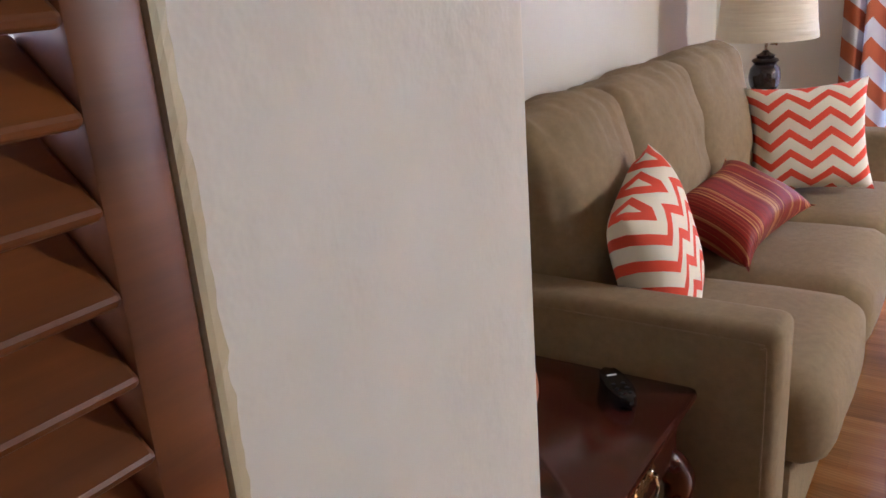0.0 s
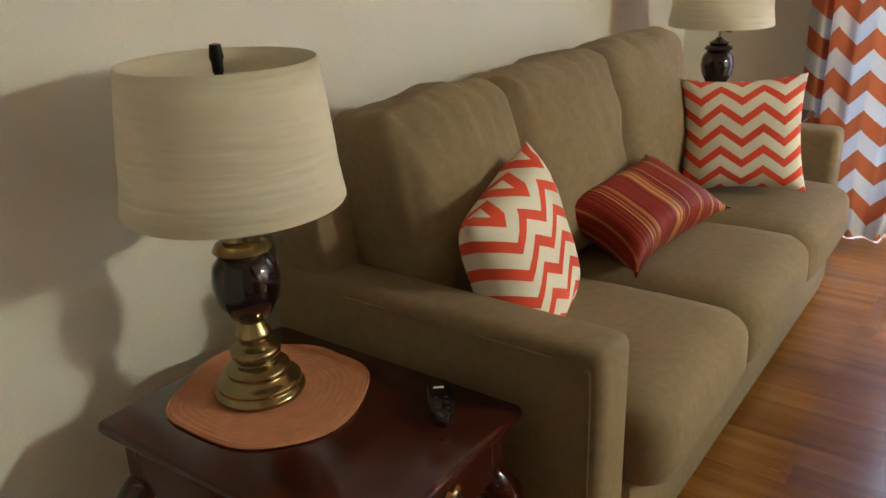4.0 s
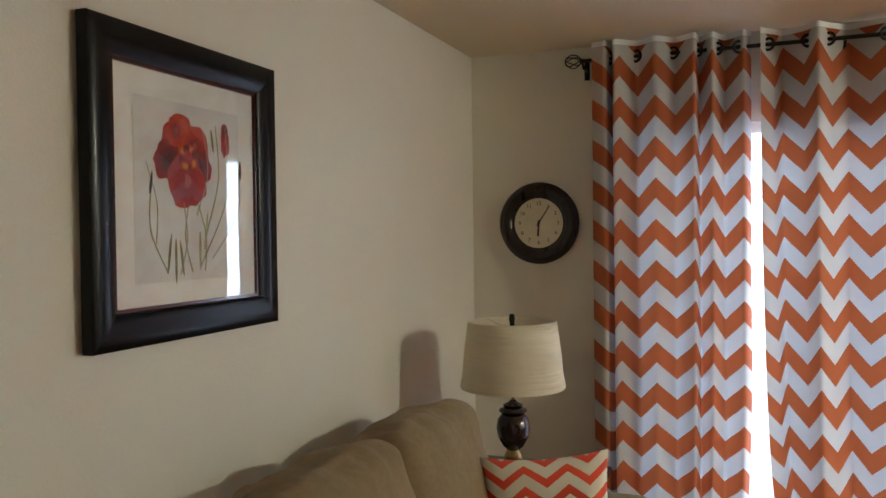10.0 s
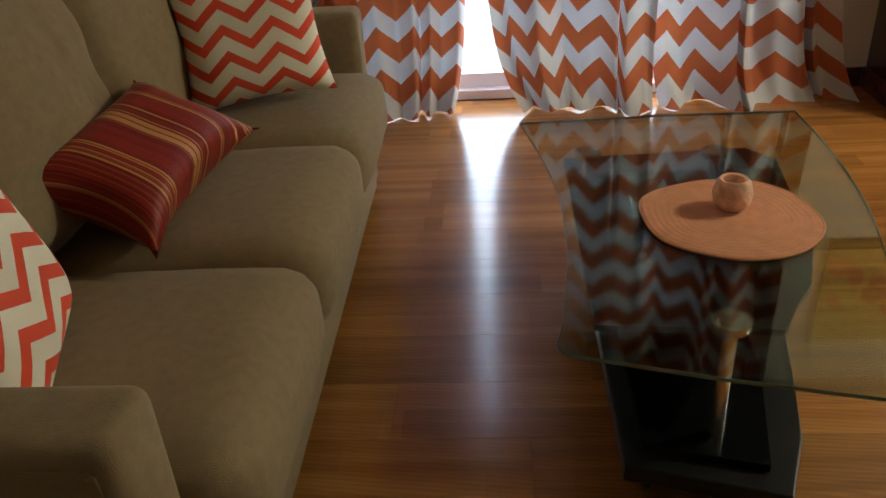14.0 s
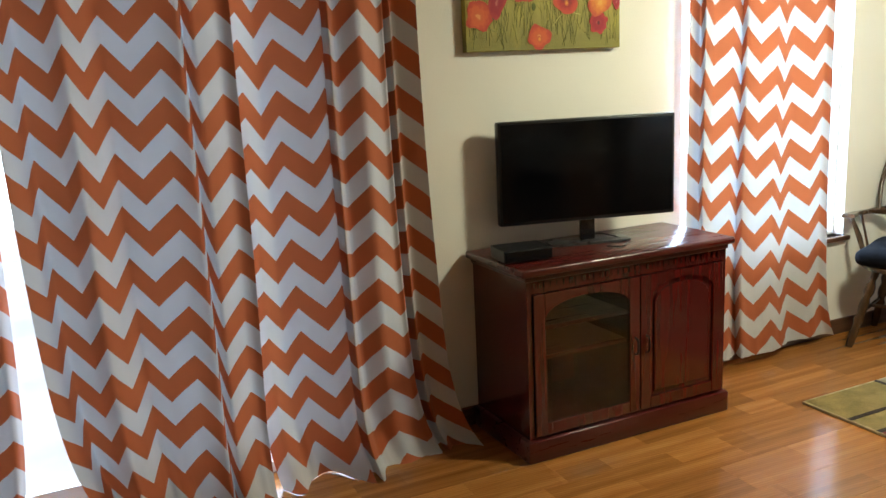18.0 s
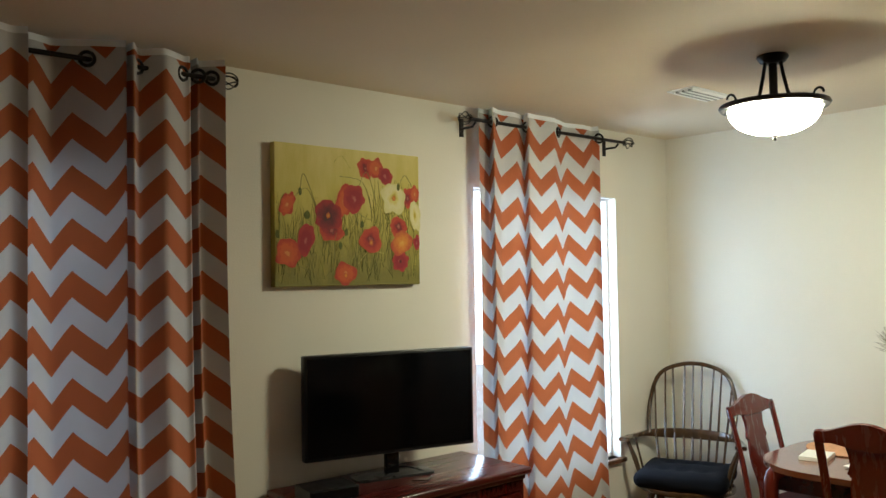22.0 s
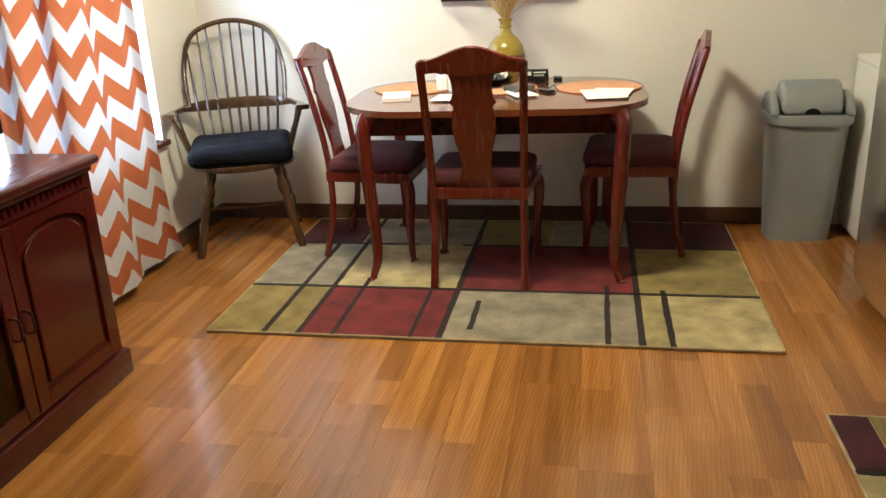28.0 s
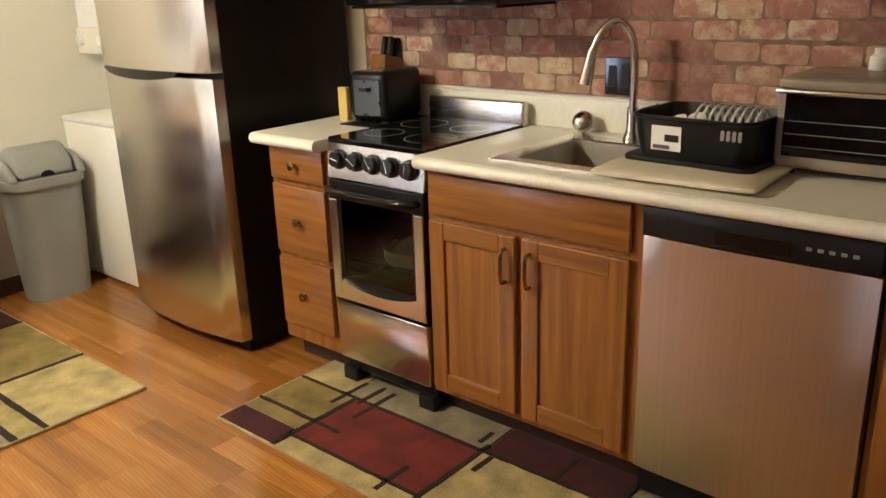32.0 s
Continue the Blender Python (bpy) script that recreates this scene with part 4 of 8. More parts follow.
# ---- coffee table ----
def rim_band(poly, z0, z1, grow):
    """Thin band round an outline, just outside it."""
    c = Vector((sum(p[0] for p in poly) / len(poly), sum(p[1] for p in poly) / len(poly)))
    o = [c + (Vector(p) - c) * (1 + grow / (Vector(p) - c).length) for p in poly]
    i = [c + (Vector(p) - c) * (1 - 0.001 / (Vector(p) - c).length) for p in poly]
    bm = bmesh.new()
    k = len(poly)
    ring = [[bm.verts.new((*p, z)) for p in q] for q, z in ((o, z0), (o, z1), (i, z1), (i, z0))]
    for a in range(4):
        for b in range(k):
            bm.faces.new((ring[a][b], ring[a][(b + 1) % k], ring[(a + 1) % 4][(b + 1) % k], ring[(a + 1) % 4][b]))
    bmesh.ops.recalc_face_normals(bm, faces=bm.faces)
    return bm


ct = thing("coffee_table", pose(0, 0, 0), "glass-topped coffee table on a black base with metal pucks", "coffee table")
out = []
near, far = ((0.186, 1.988), (0.709, 1.85)), ((0.157, 3.085), (0.938, 3.10))
side = lambda a, b, bulge: [(a[0] + (b[0] - a[0]) * t + bulge * math.sin(math.pi * t), a[1] + (b[1] - a[1]) * t) for t in [i / 12 for i in range(1, 12)]]
def cut(p, a, b, r=0.03):
    """Round corner between two edges."""
    p, a, b = Vector(p), Vector(a), Vector(b)
    a, b = p + (a - p).normalized() * r, p + (b - p).normalized() * r
    return [tuple((1 - t) ** 2 * a + 2 * t * (1 - t) * p + t * t * b) for t in (0, 0.25, 0.5, 0.75, 1)]


out = cut(near[0], far[0], near[1]) + [(0.45, 1.912)] + cut(near[1], near[0], far[1]) + side(near[1], far[1], 0.075) + [far[1], (0.55, 3.105), far[0]] + side(far[0], near[0], 0.062)
part("glass_top", prism(out, 0.39, 0.40, None, 0.003), TOPGLASS, ct, "clear glass top with curved sides")
part("shelf", prism([(0.272, 2.20), (0.64, 2.17), (0.69, 2.26), (0.74, 2.33), (0.80, 2.50), (0.86, 2.97), (0.80, 3.06), (0.28, 3.03)], 0.292, 0.306), BLACKGLOSS, ct, "black upper shelf")
part("lower_shelf", prism([(0.36, 2.06), (0.585, 2.0), (0.65, 2.30), (0.66, 2.52), (0.36, 2.58)], 0.10, 0.118), BLACKGLOSS, ct)
part("glass_edge", rim_band(out, 0.3915, 0.3985, 0.0006), plain("glass_edge_green", (0.10, 0.14, 0.10), 0.15), ct, "dark green glass edge")
part("base_plate", prism([(0.318, 2.022), (0.61, 1.937), (0.675, 2.09), (0.714, 2.265), (0.755, 2.47), (0.70, 2.90), (0.32, 2.93)], 0.06, 0.10, None, 0.004), BLACK, ct)
part("post", boxed(0.40, 0.58, 2.36, 2.66, 0.10, 0.372, 0.01), BLACKGLOSS, ct)
for x, y in ((0.505, 2.09), (0.33, 2.88), (0.66, 2.86)):
    part("leg", tube([(x, y, 0.10), (x, y, 0.372)], 0.014, 12), CHROME, ct, smooth=True)
    part("puck", lathe(((0, 0.372), (0.034, 0.372), (0.036, 0.376), (0.036, 0.389), (0, 0.3895)), 20, pose(x, y, 0)), CHROME, ct, smooth=True)
for x, y in ((0.37, 2.07), (0.58, 2.02), (0.37, 2.86), (0.60, 2.84)):
    part("caster", lathe(((0, -0.011), (0.02, -0.011), (0.03, -0.005), (0.03, 0.005), (0.02, 0.011), (0, 0.011)), 14, pose(x, y, 0.03, 0, 90, 0)), BLACK, ct, smooth=True)
placemat(0.596, 2.465, 0.4005, 0.19, "round woven orange placemat on the glass coffee table", 0.10, 2)
cd = lone("candle_holder", lathe(((0, 0), (0.028, 0), (0.040, 0.014), (0.044, 0.036), (0.038, 0.060), (0.030, 0.070), (0.024, 0.068), (0.022, 0.050), (0, 0.046)), 20), plain("salt_crystal", (0.74, 0.42, 0.28), 0.6, vary=0.35, scale=28, bumps=0.8, bscale=45), "rough pink salt-crystal candle holder on a placemat", "candle holder", smooth=True)
cd.location = (0.605, 2.50, 0.407)


# ---- television cabinet ----
X0, X1, YF, YB, TOP = 1.70, 2.682, 3.975, 4.40, 0.775
tvs = thing("tv_cabinet", pose(0, 0, 0), "dark cherry television cabinet with arched glass and panelled doors", "cabinet")
part("top", boxed(X0 - 0.035, X1 + 0.02, YF - 0.035, YB, TOP - 0.03, TOP, 0.009, 3), CHERRY_X, tvs, smooth=True)
part("moulding", boxed(X0 - 0.012, X1, YF - 0.016, YB, TOP - 0.052, TOP - 0.03, 0.006), CHERRY_X, tvs)
for a in ((X0, X0 + 0.022, YF, YB, 0.09, TOP - 0.052), (X1 - 0.022, X1, YF, YB, 0.09, TOP - 0.052), (X0 + 0.022, X1 - 0.022, YF + 0.02, YB, 0.09, 0.115), (X0 + 0.022, X1 - 0.022, YB - 0.012, YB, 0.115, TOP - 0.052), (X0 + 0.022, X1 - 0.022, YF, YF + 0.02, TOP - 0.10, TOP - 0.052), (2.20, 2.22, YF + 0.02, YB - 0.012, 0.115, TOP - 0.10)):
    part("carcass_panel", boxed(*a), CHERRY, tvs)
part("plinth", boxed(X0 - 0.02, X1 + 0.012, YF - 0.025, YB, 0.0, 0.09, 0.008), CHERRY_X, tvs, smooth=True)
for z in (0.385, 0.505):
    part("shelf", boxed(X0 + 0.022, 2.20, YF + 0.05, YB - 0.012, z, z + 0.016), CHERRY_X, tvs)
dent = None
for i in range(33):
    x = X0 + 0.02 + i * 0.0285
    if dent is None:
        dent = ob = part("dentil", boxed(0, 0.016, -0.005, 0, 0, 0.022), CHERRY, tvs)
    else:
        ob = new("dentil", dent.data)
        ob.parent = tvs
    ob.matrix_basis = pose(x, YF, TOP - 0.082)


def arch(x0, x1, z0, z1, rise, n=14):
    """Outline of a panel whose top edge is an arch."""
    c = (x0 + x1) / 2
    return [(x0, z0), (x1, z0)] + [(c + (x1 - c) * math.cos(math.pi * i / n), z1 - rise + rise * math.sin(math.pi * i / n)) for i in range(n + 1)]


def framed_door(parent, x0, x1, z0, z1, st, rise, y, panel, mat):
    """Door with stiles and rails round an arched opening."""
    c = (x0 + x1) / 2
    d = part("door", boxed(x0, x0 + st, y, y + 0.02, z0, z1, 0.003), mat, parent)
    part("stile", boxed(x1 - st, x1, y, y + 0.02, z0, z1, 0.003), mat, d)
    part("rail", boxed(x0 + st, x1 - st, y, y + 0.02, z0, z0 + st, 0.003), mat, d)
    a = arch(x0 + st, x1 - st, z0 + st, z1 - 0.03, rise)
    top = [(x1 - st, z1), (x0 + st, z1)] + [p for p in a[2:]][::-1]
    part("top_rail", prism(top, -y - 0.02, -y, pose(0, 0, 0, 90, 0, 0)), mat, d)
    if panel == "glass":
        part("pane", prism(a, -y - 0.013, -y - 0.010, pose(0, 0, 0, 90, 0, 0)), SMOKE, d)
    else:
        part("panel", prism(a, -y - 0.016, -y - 0.010, pose(0, 0, 0, 90, 0, 0)), mat, d)
        k = arch(x0 + st + 0.02, x1 - st - 0.02, z0 + st + 0.02, z1 - 0.05, rise)
        part("raised_panel", prism(k, -y - 0.010, -y - 0.002, pose(0, 0, 0, 90, 0, 0), 0.006), mat, d)
    return d


dl = framed_door(tvs, X0 + 0.025, 2.222, 0.10, TOP - 0.105, 0.05, 0.07, YF - 0.012, "glass", CHERRY)
dr = framed_door(tvs, 2.227, X1 - 0.025, 0.10, TOP - 0.105, 0.05, 0.07, YF - 0.012, "wood", CHERRY)
for d, x in ((dl, 2.197), (dr, 2.253)):
    part("handle", tube(curve([(x, YF - 0.012, 0.42), (x, YF - 0.03, 0.41), (x, YF - 0.03, 0.36), (x, YF - 0.012, 0.35)], 4), 0.004, 6), IRON, d, "small dark drop handle", True)

tv = thing("television", pose(2.165, 4.235, TOP, 0, 0, -13) @ Matrix.Diagonal((1.035, 1, 1.0, 1)), "flat black television on a cherry cabinet", "television")
part("case", boxed(-0.372, 0.372, -0.02, 0.03, 0.098, 0.520, 0.006), BLACK, tv, smooth=True)
part("screen", boxed(-0.360, 0.360, -0.0225, -0.020, 0.114, 0.508), SCREEN, tv, "dark glossy screen")
part("back_bulge", cushion(0.5, 0.05, 0.28, 0.02, m=pose(0, 0.045, 0.27)), BLACK, tv, smooth="all")
part("neck", boxed(-0.03, 0.03, -0.005, 0.02, 0.012, 0.10, 0.004), BLACKGLOSS, tv)
part("stand_base", prism(rounded(0.34, 0.12, 0.02), 0.001, 0.011, None, 0.003), plain("silver_black", (0.05, 0.05, 0.052), 0.3, 0.4), tv, smooth=True)
stb = thing("cable_box", pose(1.775, 4.13, TOP, 0, 0, -8), "small black cable box on the cabinet top", "cable box")
part("case", boxed(-0.10, 0.10, -0.075, 0.075, 0.004, 0.052, 0.004), BLACK, stb)
part("front_panel", boxed(-0.095, 0.095, -0.0765, -0.075, 0.010, 0.046), BLACKGLOSS, stb)
for s in (-1, 1):
    part("foot", boxed(s * 0.08 - 0.01, s * 0.08 + 0.01, -0.06, 0.06, 0, 0.004), BLACK, stb)
lone("cord", tube(curve([(2.16, 4.10, 0.78), (2.21, 4.06, 0.779), (2.26, 4.10, 0.779), (2.30, 4.16, 0.779), (2.24, 4.25, 0.80), (2.2, 4.3, 0.779)]), 0.003, 6), BLACK, "thin black cord on the cabinet top", "cord", smooth=True)


# ---- pictures ----
def picture_frame(name, m, w, h, fw, depth, mats, label):
    """Frame in the x-z plane, front towards -y, with mitred sides."""
    t = thing(name, m, label, "picture")
    for k, (a, b, ang) in enumerate(((w, fw, 0), (h, fw, 90), (w, fw, 180), (h, fw, 270))):
        half = a / 2
        off = (h if k % 2 == 0 else w) / 2
        bm = bmesh.new()
        prof = [(0, 0), (0, depth * 0.9), (fw * 0.05, depth), (fw * 0.5, depth * 0.96), (fw * 0.9, depth * 0.8), (fw, depth * 0.6), (fw, 0)]
        rings = [[bm.verts.new(((-1 if e else 1) * (half - q), -dpt, -off + q)) for q, dpt in prof] for e in (1, 0)]
        for i in range(len(prof) - 1):
            bm.faces.new((rings[0][i], rings[0][i + 1], rings[1][i + 1], rings[1][i]))
        ob = part("frame_side", bm, mats[0], t, smooth=True)
        ob.matrix_basis = pose(0, 0, 0, 0, ang, 0)
        if len(mats) > 1:
            lip = bmesh.new()
            box(lip, -half + fw, half - fw, -depth * 0.52, -0.004, -off + fw, -off + fw + 0.008)
            o2 = part("inner_lip", lip, mats[1], t)
            o2.matrix_basis = pose(0, 0, 0, 0, ang, 0)
    return t


def flat(poly, depth0, depth1):
    """Outline in x-z with thickness towards -y."""
    return prism(poly, depth0, depth1, pose(0, 0, 0, 90, 0, 0))


STEM = plain("stem_green", (0.20, 0.20, 0.05), 0.8, vary=0.3, scale=30)
PALE_STEM = plain("stem_pale", (0.40, 0.40, 0.33), 0.8, vary=0.2, scale=30)
DARK = plain("seed_dark", (0.03, 0.02, 0.02), 0.8)
BLACKFRAME = plain("black_frame", (0.004, 0.004, 0.005), 0.25, vary=0.02, spec=0.22, even=0.0)
p1 = picture_frame("framed_poppy_print", pose(WEST + 0.006, 2.2725, 1.6955, 0, 0, 90.6), 0.705, 0.715, 0.078, 0.03, (BLACKFRAME, CHERRY), "black-framed poppy print with a white mat above the sofa")
part("mat", flat([(-0.28, -0.28), (0.28, -0.28), (0.28, 0.28), (-0.28, 0.28)], 0.004, 0.007), PAPER, p1, "white mat board")
part("print", flat([(-0.20, -0.22), (0.20, -0.22), (0.20, 0.21), (-0.20, 0.21)], 0.007, 0.0075), plain("print_wash", (0.70, 0.68, 0.65), 0.7, vary=0.12, scale=7), p1, "pale grey watercolour print")
def petal_paint(name, heart, inner, body, rim):
    """Brushed petal, shaded from its own middle outward."""
    m, n, l, b = nodes_of(name)
    v = coords(n, l, (1, 1, 1))
    ln = n.new("ShaderNodeVectorMath")
    ln.operation = "LENGTH"
    l.new(v, ln.inputs[0])
    info = n.new("ShaderNodeObjectInfo")
    off = n.new("ShaderNodeVectorMath")
    off.operation = "ADD"
    sh = n.new("ShaderNodeCombineXYZ")
    l.new(math_node(n, l, "MULTIPLY", info.outputs["Random"], 30.0), sh.inputs[0])
    l.new(v, off.inputs[0])
    l.new(sh.outputs[0], off.inputs[1])
    f = math_node(n, l, "ADD", ln.outputs["Value"], math_node(n, l, "MULTIPLY", math_node(n, l, "SUBTRACT", noise_node(n, l, off.outputs[0], 2.6, 4), 0.5), 0.9))
    l.new(ramp(n, l, f, ((0.10, heart), (0.24, inner), (0.55, body), (0.95, rim))), b.inputs["Base Color"])
    b.inputs["Roughness"].default_value = 0.7
    return m


PETALS = {
    "red": petal_paint("petal_red", (0.40, 0.10, 0.07), (0.16, 0.010, 0.012), (0.44, 0.026, 0.014), (0.55, 0.070, 0.022)),
    "crimson": petal_paint("petal_crimson", (0.46, 0.10, 0.08), (0.30, 0.012, 0.020), (0.30, 0.010, 0.018), (0.42, 0.030, 0.022)),
    "orange": petal_paint("petal_orange", (0.66, 0.24, 0.06), (0.56, 0.10, 0.02), (0.60, 0.10, 0.018), (0.46, 0.042, 0.012)),
    "gold": petal_paint("petal_gold", (0.72, 0.36, 0.05), (0.68, 0.26, 0.03), (0.64, 0.19, 0.02), (0.50, 0.08, 0.02)),
    "cream": petal_paint("petal_pale", (0.50, 0.36, 0.03), (0.66, 0.56, 0.16), (0.72, 0.66, 0.36), (0.66, 0.60, 0.26)),
    "deep": petal_paint("petal_deep", (0.05, 0.012, 0.010), (0.09, 0.008, 0.010), (0.17, 0.010, 0.014), (0.34, 0.018, 0.016)),
}


def petal(parent, x, z, rx, rz, kind, depth, seed, turn=0.0, name="bloom", label=""):
    """Flat painted petal with an uneven outline, on its own middle."""
    o = part(name, flat(disc(0, 0, 1, 1, 26, 0.34, seed), 0.0, 0.00012), PETALS[kind], parent, label)
    o.matrix_basis = pose(x, -depth, z, 0, turn, 0) @ Matrix.Diagonal((rx, 1, rz, 1))
    return o


# one large poppy of several petals, with a small bloom, drooping buds and washed stems round it
OLIVE_WASH = plain("stem_wash", (0.36, 0.34, 0.16), 0.8, vary=0.35, scale=40)
for k, (x, z, rx, rz, kind) in enumerate(((-0.045, 0.115, 0.060, 0.066, "orange"), (0.015, 0.105, 0.052, 0.062, "red"), (-0.085, 0.070, 0.046, 0.056, "deep"), (0.028, 0.060, 0.050, 0.052, "deep"),
                                          (-0.018, 0.020, 0.072, 0.066, "crimson"), (-0.055, 0.140, 0.040, 0.030, "red"))):
    petal(p1, x, z, rx, rz, kind, 0.0078 + 0.0002 * k, k + 3, 15 * k, "petal", "large red poppy" if k == 0 else "")
for k in range(9):
    petal(p1, -0.012 + 0.026 * math.cos(k * 2.4), 0.080 + 0.024 * math.sin(k * 2.4), 0.010, 0.013, "gold" if k % 2 else "deep", 0.0091 + 0.00003 * k, k, 40 * k, "bloom_heart")
petal(p1, 0.140, 0.130, 0.018, 0.040, "crimson", 0.0079, 31, 0)
petal(p1, 0.138, 0.158, 0.014, 0.022, "deep", 0.0084, 33, 0)
for k, (x0, z0, x1, z1, bow, wide) in enumerate(((-0.03, -0.03, -0.045, -0.205, 0.02, 1.6), (-0.01, -0.03, 0.00, -0.20, -0.02, 1.4), (0.14, 0.17, 0.03, -0.19, 0.06, 1.3), (0.20, 0.06, 0.08, -0.17, 0.05, 1.1),
                                                 (-0.145, 0.00, -0.09, -0.20, -0.03, 1.6), (-0.16, 0.06, -0.13, -0.13, 0.02, 1.0), (0.05, 0.15, 0.02, -0.06, 0.03, 1.2), (0.10, 0.17, 0.06, -0.10, 0.03, 1.5), (0.02, -0.02, 0.05, -0.20, 0.02, 1.2))):
    pts = curve([(x0, -0.0077, z0), ((x0 + x1) / 2 + bow, -0.0077, (z0 + z1) / 2), (x1, -0.0077, z1)], 6)
    part("stem", tube(pts, [0.0010 * wide + 0.0009 * i / len(pts) for i in range(len(pts))], 4), OLIVE_WASH if k % 3 else PALE_STEM, p1)
for k, (x, z, h) in enumerate(((-0.145, 0.012, 0.026), (0.205, 0.062, 0.026), (0.085, 0.13, 0.030), (-0.085, -0.155, 0.05), (-0.062, -0.17, 0.055), (-0.040, -0.165, 0.045), (0.055, -0.10, 0.05), (0.03, -0.15, 0.05))):
    part("bud", flat(disc(x, z, 0.0045, h, 12, 0.2, k, 0.15 * (k % 3 - 1)), 0.0086, 0.009), DARK if k < 2 else STEM if k < 6 else OLIVE_WASH, p1)
pane = part("glazing", flat([(-0.28, -0.28), (0.28, -0.28), (0.28, 0.28), (-0.28, 0.28)], 0.0105, 0.0125), GLASS, p1)
pane.visible_shadow = False

# canvas of poppies above the television
cv = thing("poppy_canvas", pose(2.0715, NORTH - 0.003, 1.866), "yellow canvas painting of red and orange poppies above the television", "painting")


def canvas_material():
    m, n, l, b = nodes_of("canvas_meadow")
    v = coords(n, l, (1, 1, 1))
    sep = n.new("ShaderNodeSeparateXYZ")
    l.new(v, sep.inputs[0])
    f = math_node(n, l, "ADD", math_node(n, l, "MULTIPLY", sep.outputs[2], 1.5), math_node(n, l, "MULTIPLY", noise_node(n, l, coords(n, l, (9, 9, 2.5)), 1.6, 5), 0.75))
    col = ramp(n, l, f, ((0.0, (0.20, 0.17, 0.014)), (0.25, (0.36, 0.30, 0.030)), (0.5, (0.54, 0.44, 0.07)), (0.85, (0.68, 0.57, 0.19))))
    l.new(col, b.inputs["Base Color"])
    b.inputs["Roughness"].default_value = 0.6
    bump(n, l, b, noise_node(n, l, v, 160, 3), 0.3, 0.003)
    return m


part("canvas", boxed(-0.372, 0.372, -0.036, 0, -0.293, 0.293, 0.003), canvas_material(), cv, "yellow-green meadow ground")
GRASS_DARK = plain("meadow_dark", (0.10, 0.11, 0.015), 0.8, vary=0.4, scale=30)
GRASS_PALE = plain("meadow_pale", (0.50, 0.45, 0.10), 0.8, vary=0.3, scale=30)
rnd = random.Random(4)
blades = [bmesh.new() for _ in range(3)]
for k in range(420):
    x = rnd.uniform(-0.36, 0.36)
    z = rnd.uniform(-0.285, -0.02 if x < 0.1 else 0.06)
    h, lean = rnd.uniform(0.03, 0.15), rnd.uniform(-0.03, 0.03)
    x1 = max(-0.365, min(0.365, x + lean))
    tube([(x, -0.0361, z), ((x + x1) / 2 + 0.003, -0.0361, z + h * 0.5), (x1, -0.0361, z + h)], [0.0012, 0.0009, 0.0004], 3, blades[0 if x > 0.02 and k % 2 else k % 3])
for bm, mt in zip(blades, (GRASS_DARK, GRASS_PALE, STEM)):
    tagged(part("painted_grass", bm, mt, cv), kind="stuff")
# x, z, half width, half height, turn, kind: from the back of the painting forward
K = ("red", "crimson", "orange", "gold", "cream", "deep")
for k, (x, z, rx, rz, turn, kind) in enumerate((
        (0.075, 0.218, 0.040, 0.046, 0, 0), (0.128, 0.222, 0.042, 0.042, 10, 2), (0.180, 0.188, 0.038, 0.040, -20, 1), (0.305, 0.096, 0.030, 0.044, 0, 0), (0.345, 0.118, 0.026, 0.040, 0, 2),
        (0.250, -0.035, 0.048, 0.046, 0, 0), (-0.040, 0.064, 0.040, 0.070, 10, 2), (-0.105, -0.060, 0.062, 0.044, 0, 0), (0.224, 0.095, 0.066, 0.072, 0, 4), (0.346, 0.020, 0.030, 0.070, -8, 4),
        (0.012, 0.080, 0.054, 0.062, 14, 1), (-0.122, 0.002, 0.066, 0.070, 0, 5), (-0.315, 0.042, 0.034, 0.056, 24, 2), (-0.232, -0.104, 0.040, 0.070, 14, 1))):
    petal(cv, x, z, rx, rz, K[kind], 0.0362 + 0.00016 * k, k + 20, turn, "bloom", K[kind] + " poppy bloom")
for k, (x, z, rx, rz, turn, kind) in enumerate(((-0.316, -0.158, 0.056, 0.058, 0, 2), (0.098, -0.098, 0.054, 0.056, 0, 0), (0.258, -0.190, 0.046, 0.044, 0, 1), (0.268, -0.105, 0.060, 0.054, -40, 3), (0.352, -0.105, 0.018, 0.032, 0, 1), (-0.036, -0.242, 0.052, 0.048, 0, 2))):
    petal(cv, x, z, rx, rz, K[kind], 0.0386 + 0.00016 * k, k + 40, turn, "bloom", K[kind] + " poppy bloom")
for k, (x, z) in enumerate(((-0.122, 0.002), (0.098, -0.108), (0.224, 0.092), (-0.036, -0.250), (0.258, -0.190))):
    petal(cv, x, z, 0.010, 0.012, "gold" if k != 4 else "deep", 0.0398, k + 60, 0, "bloom_heart")
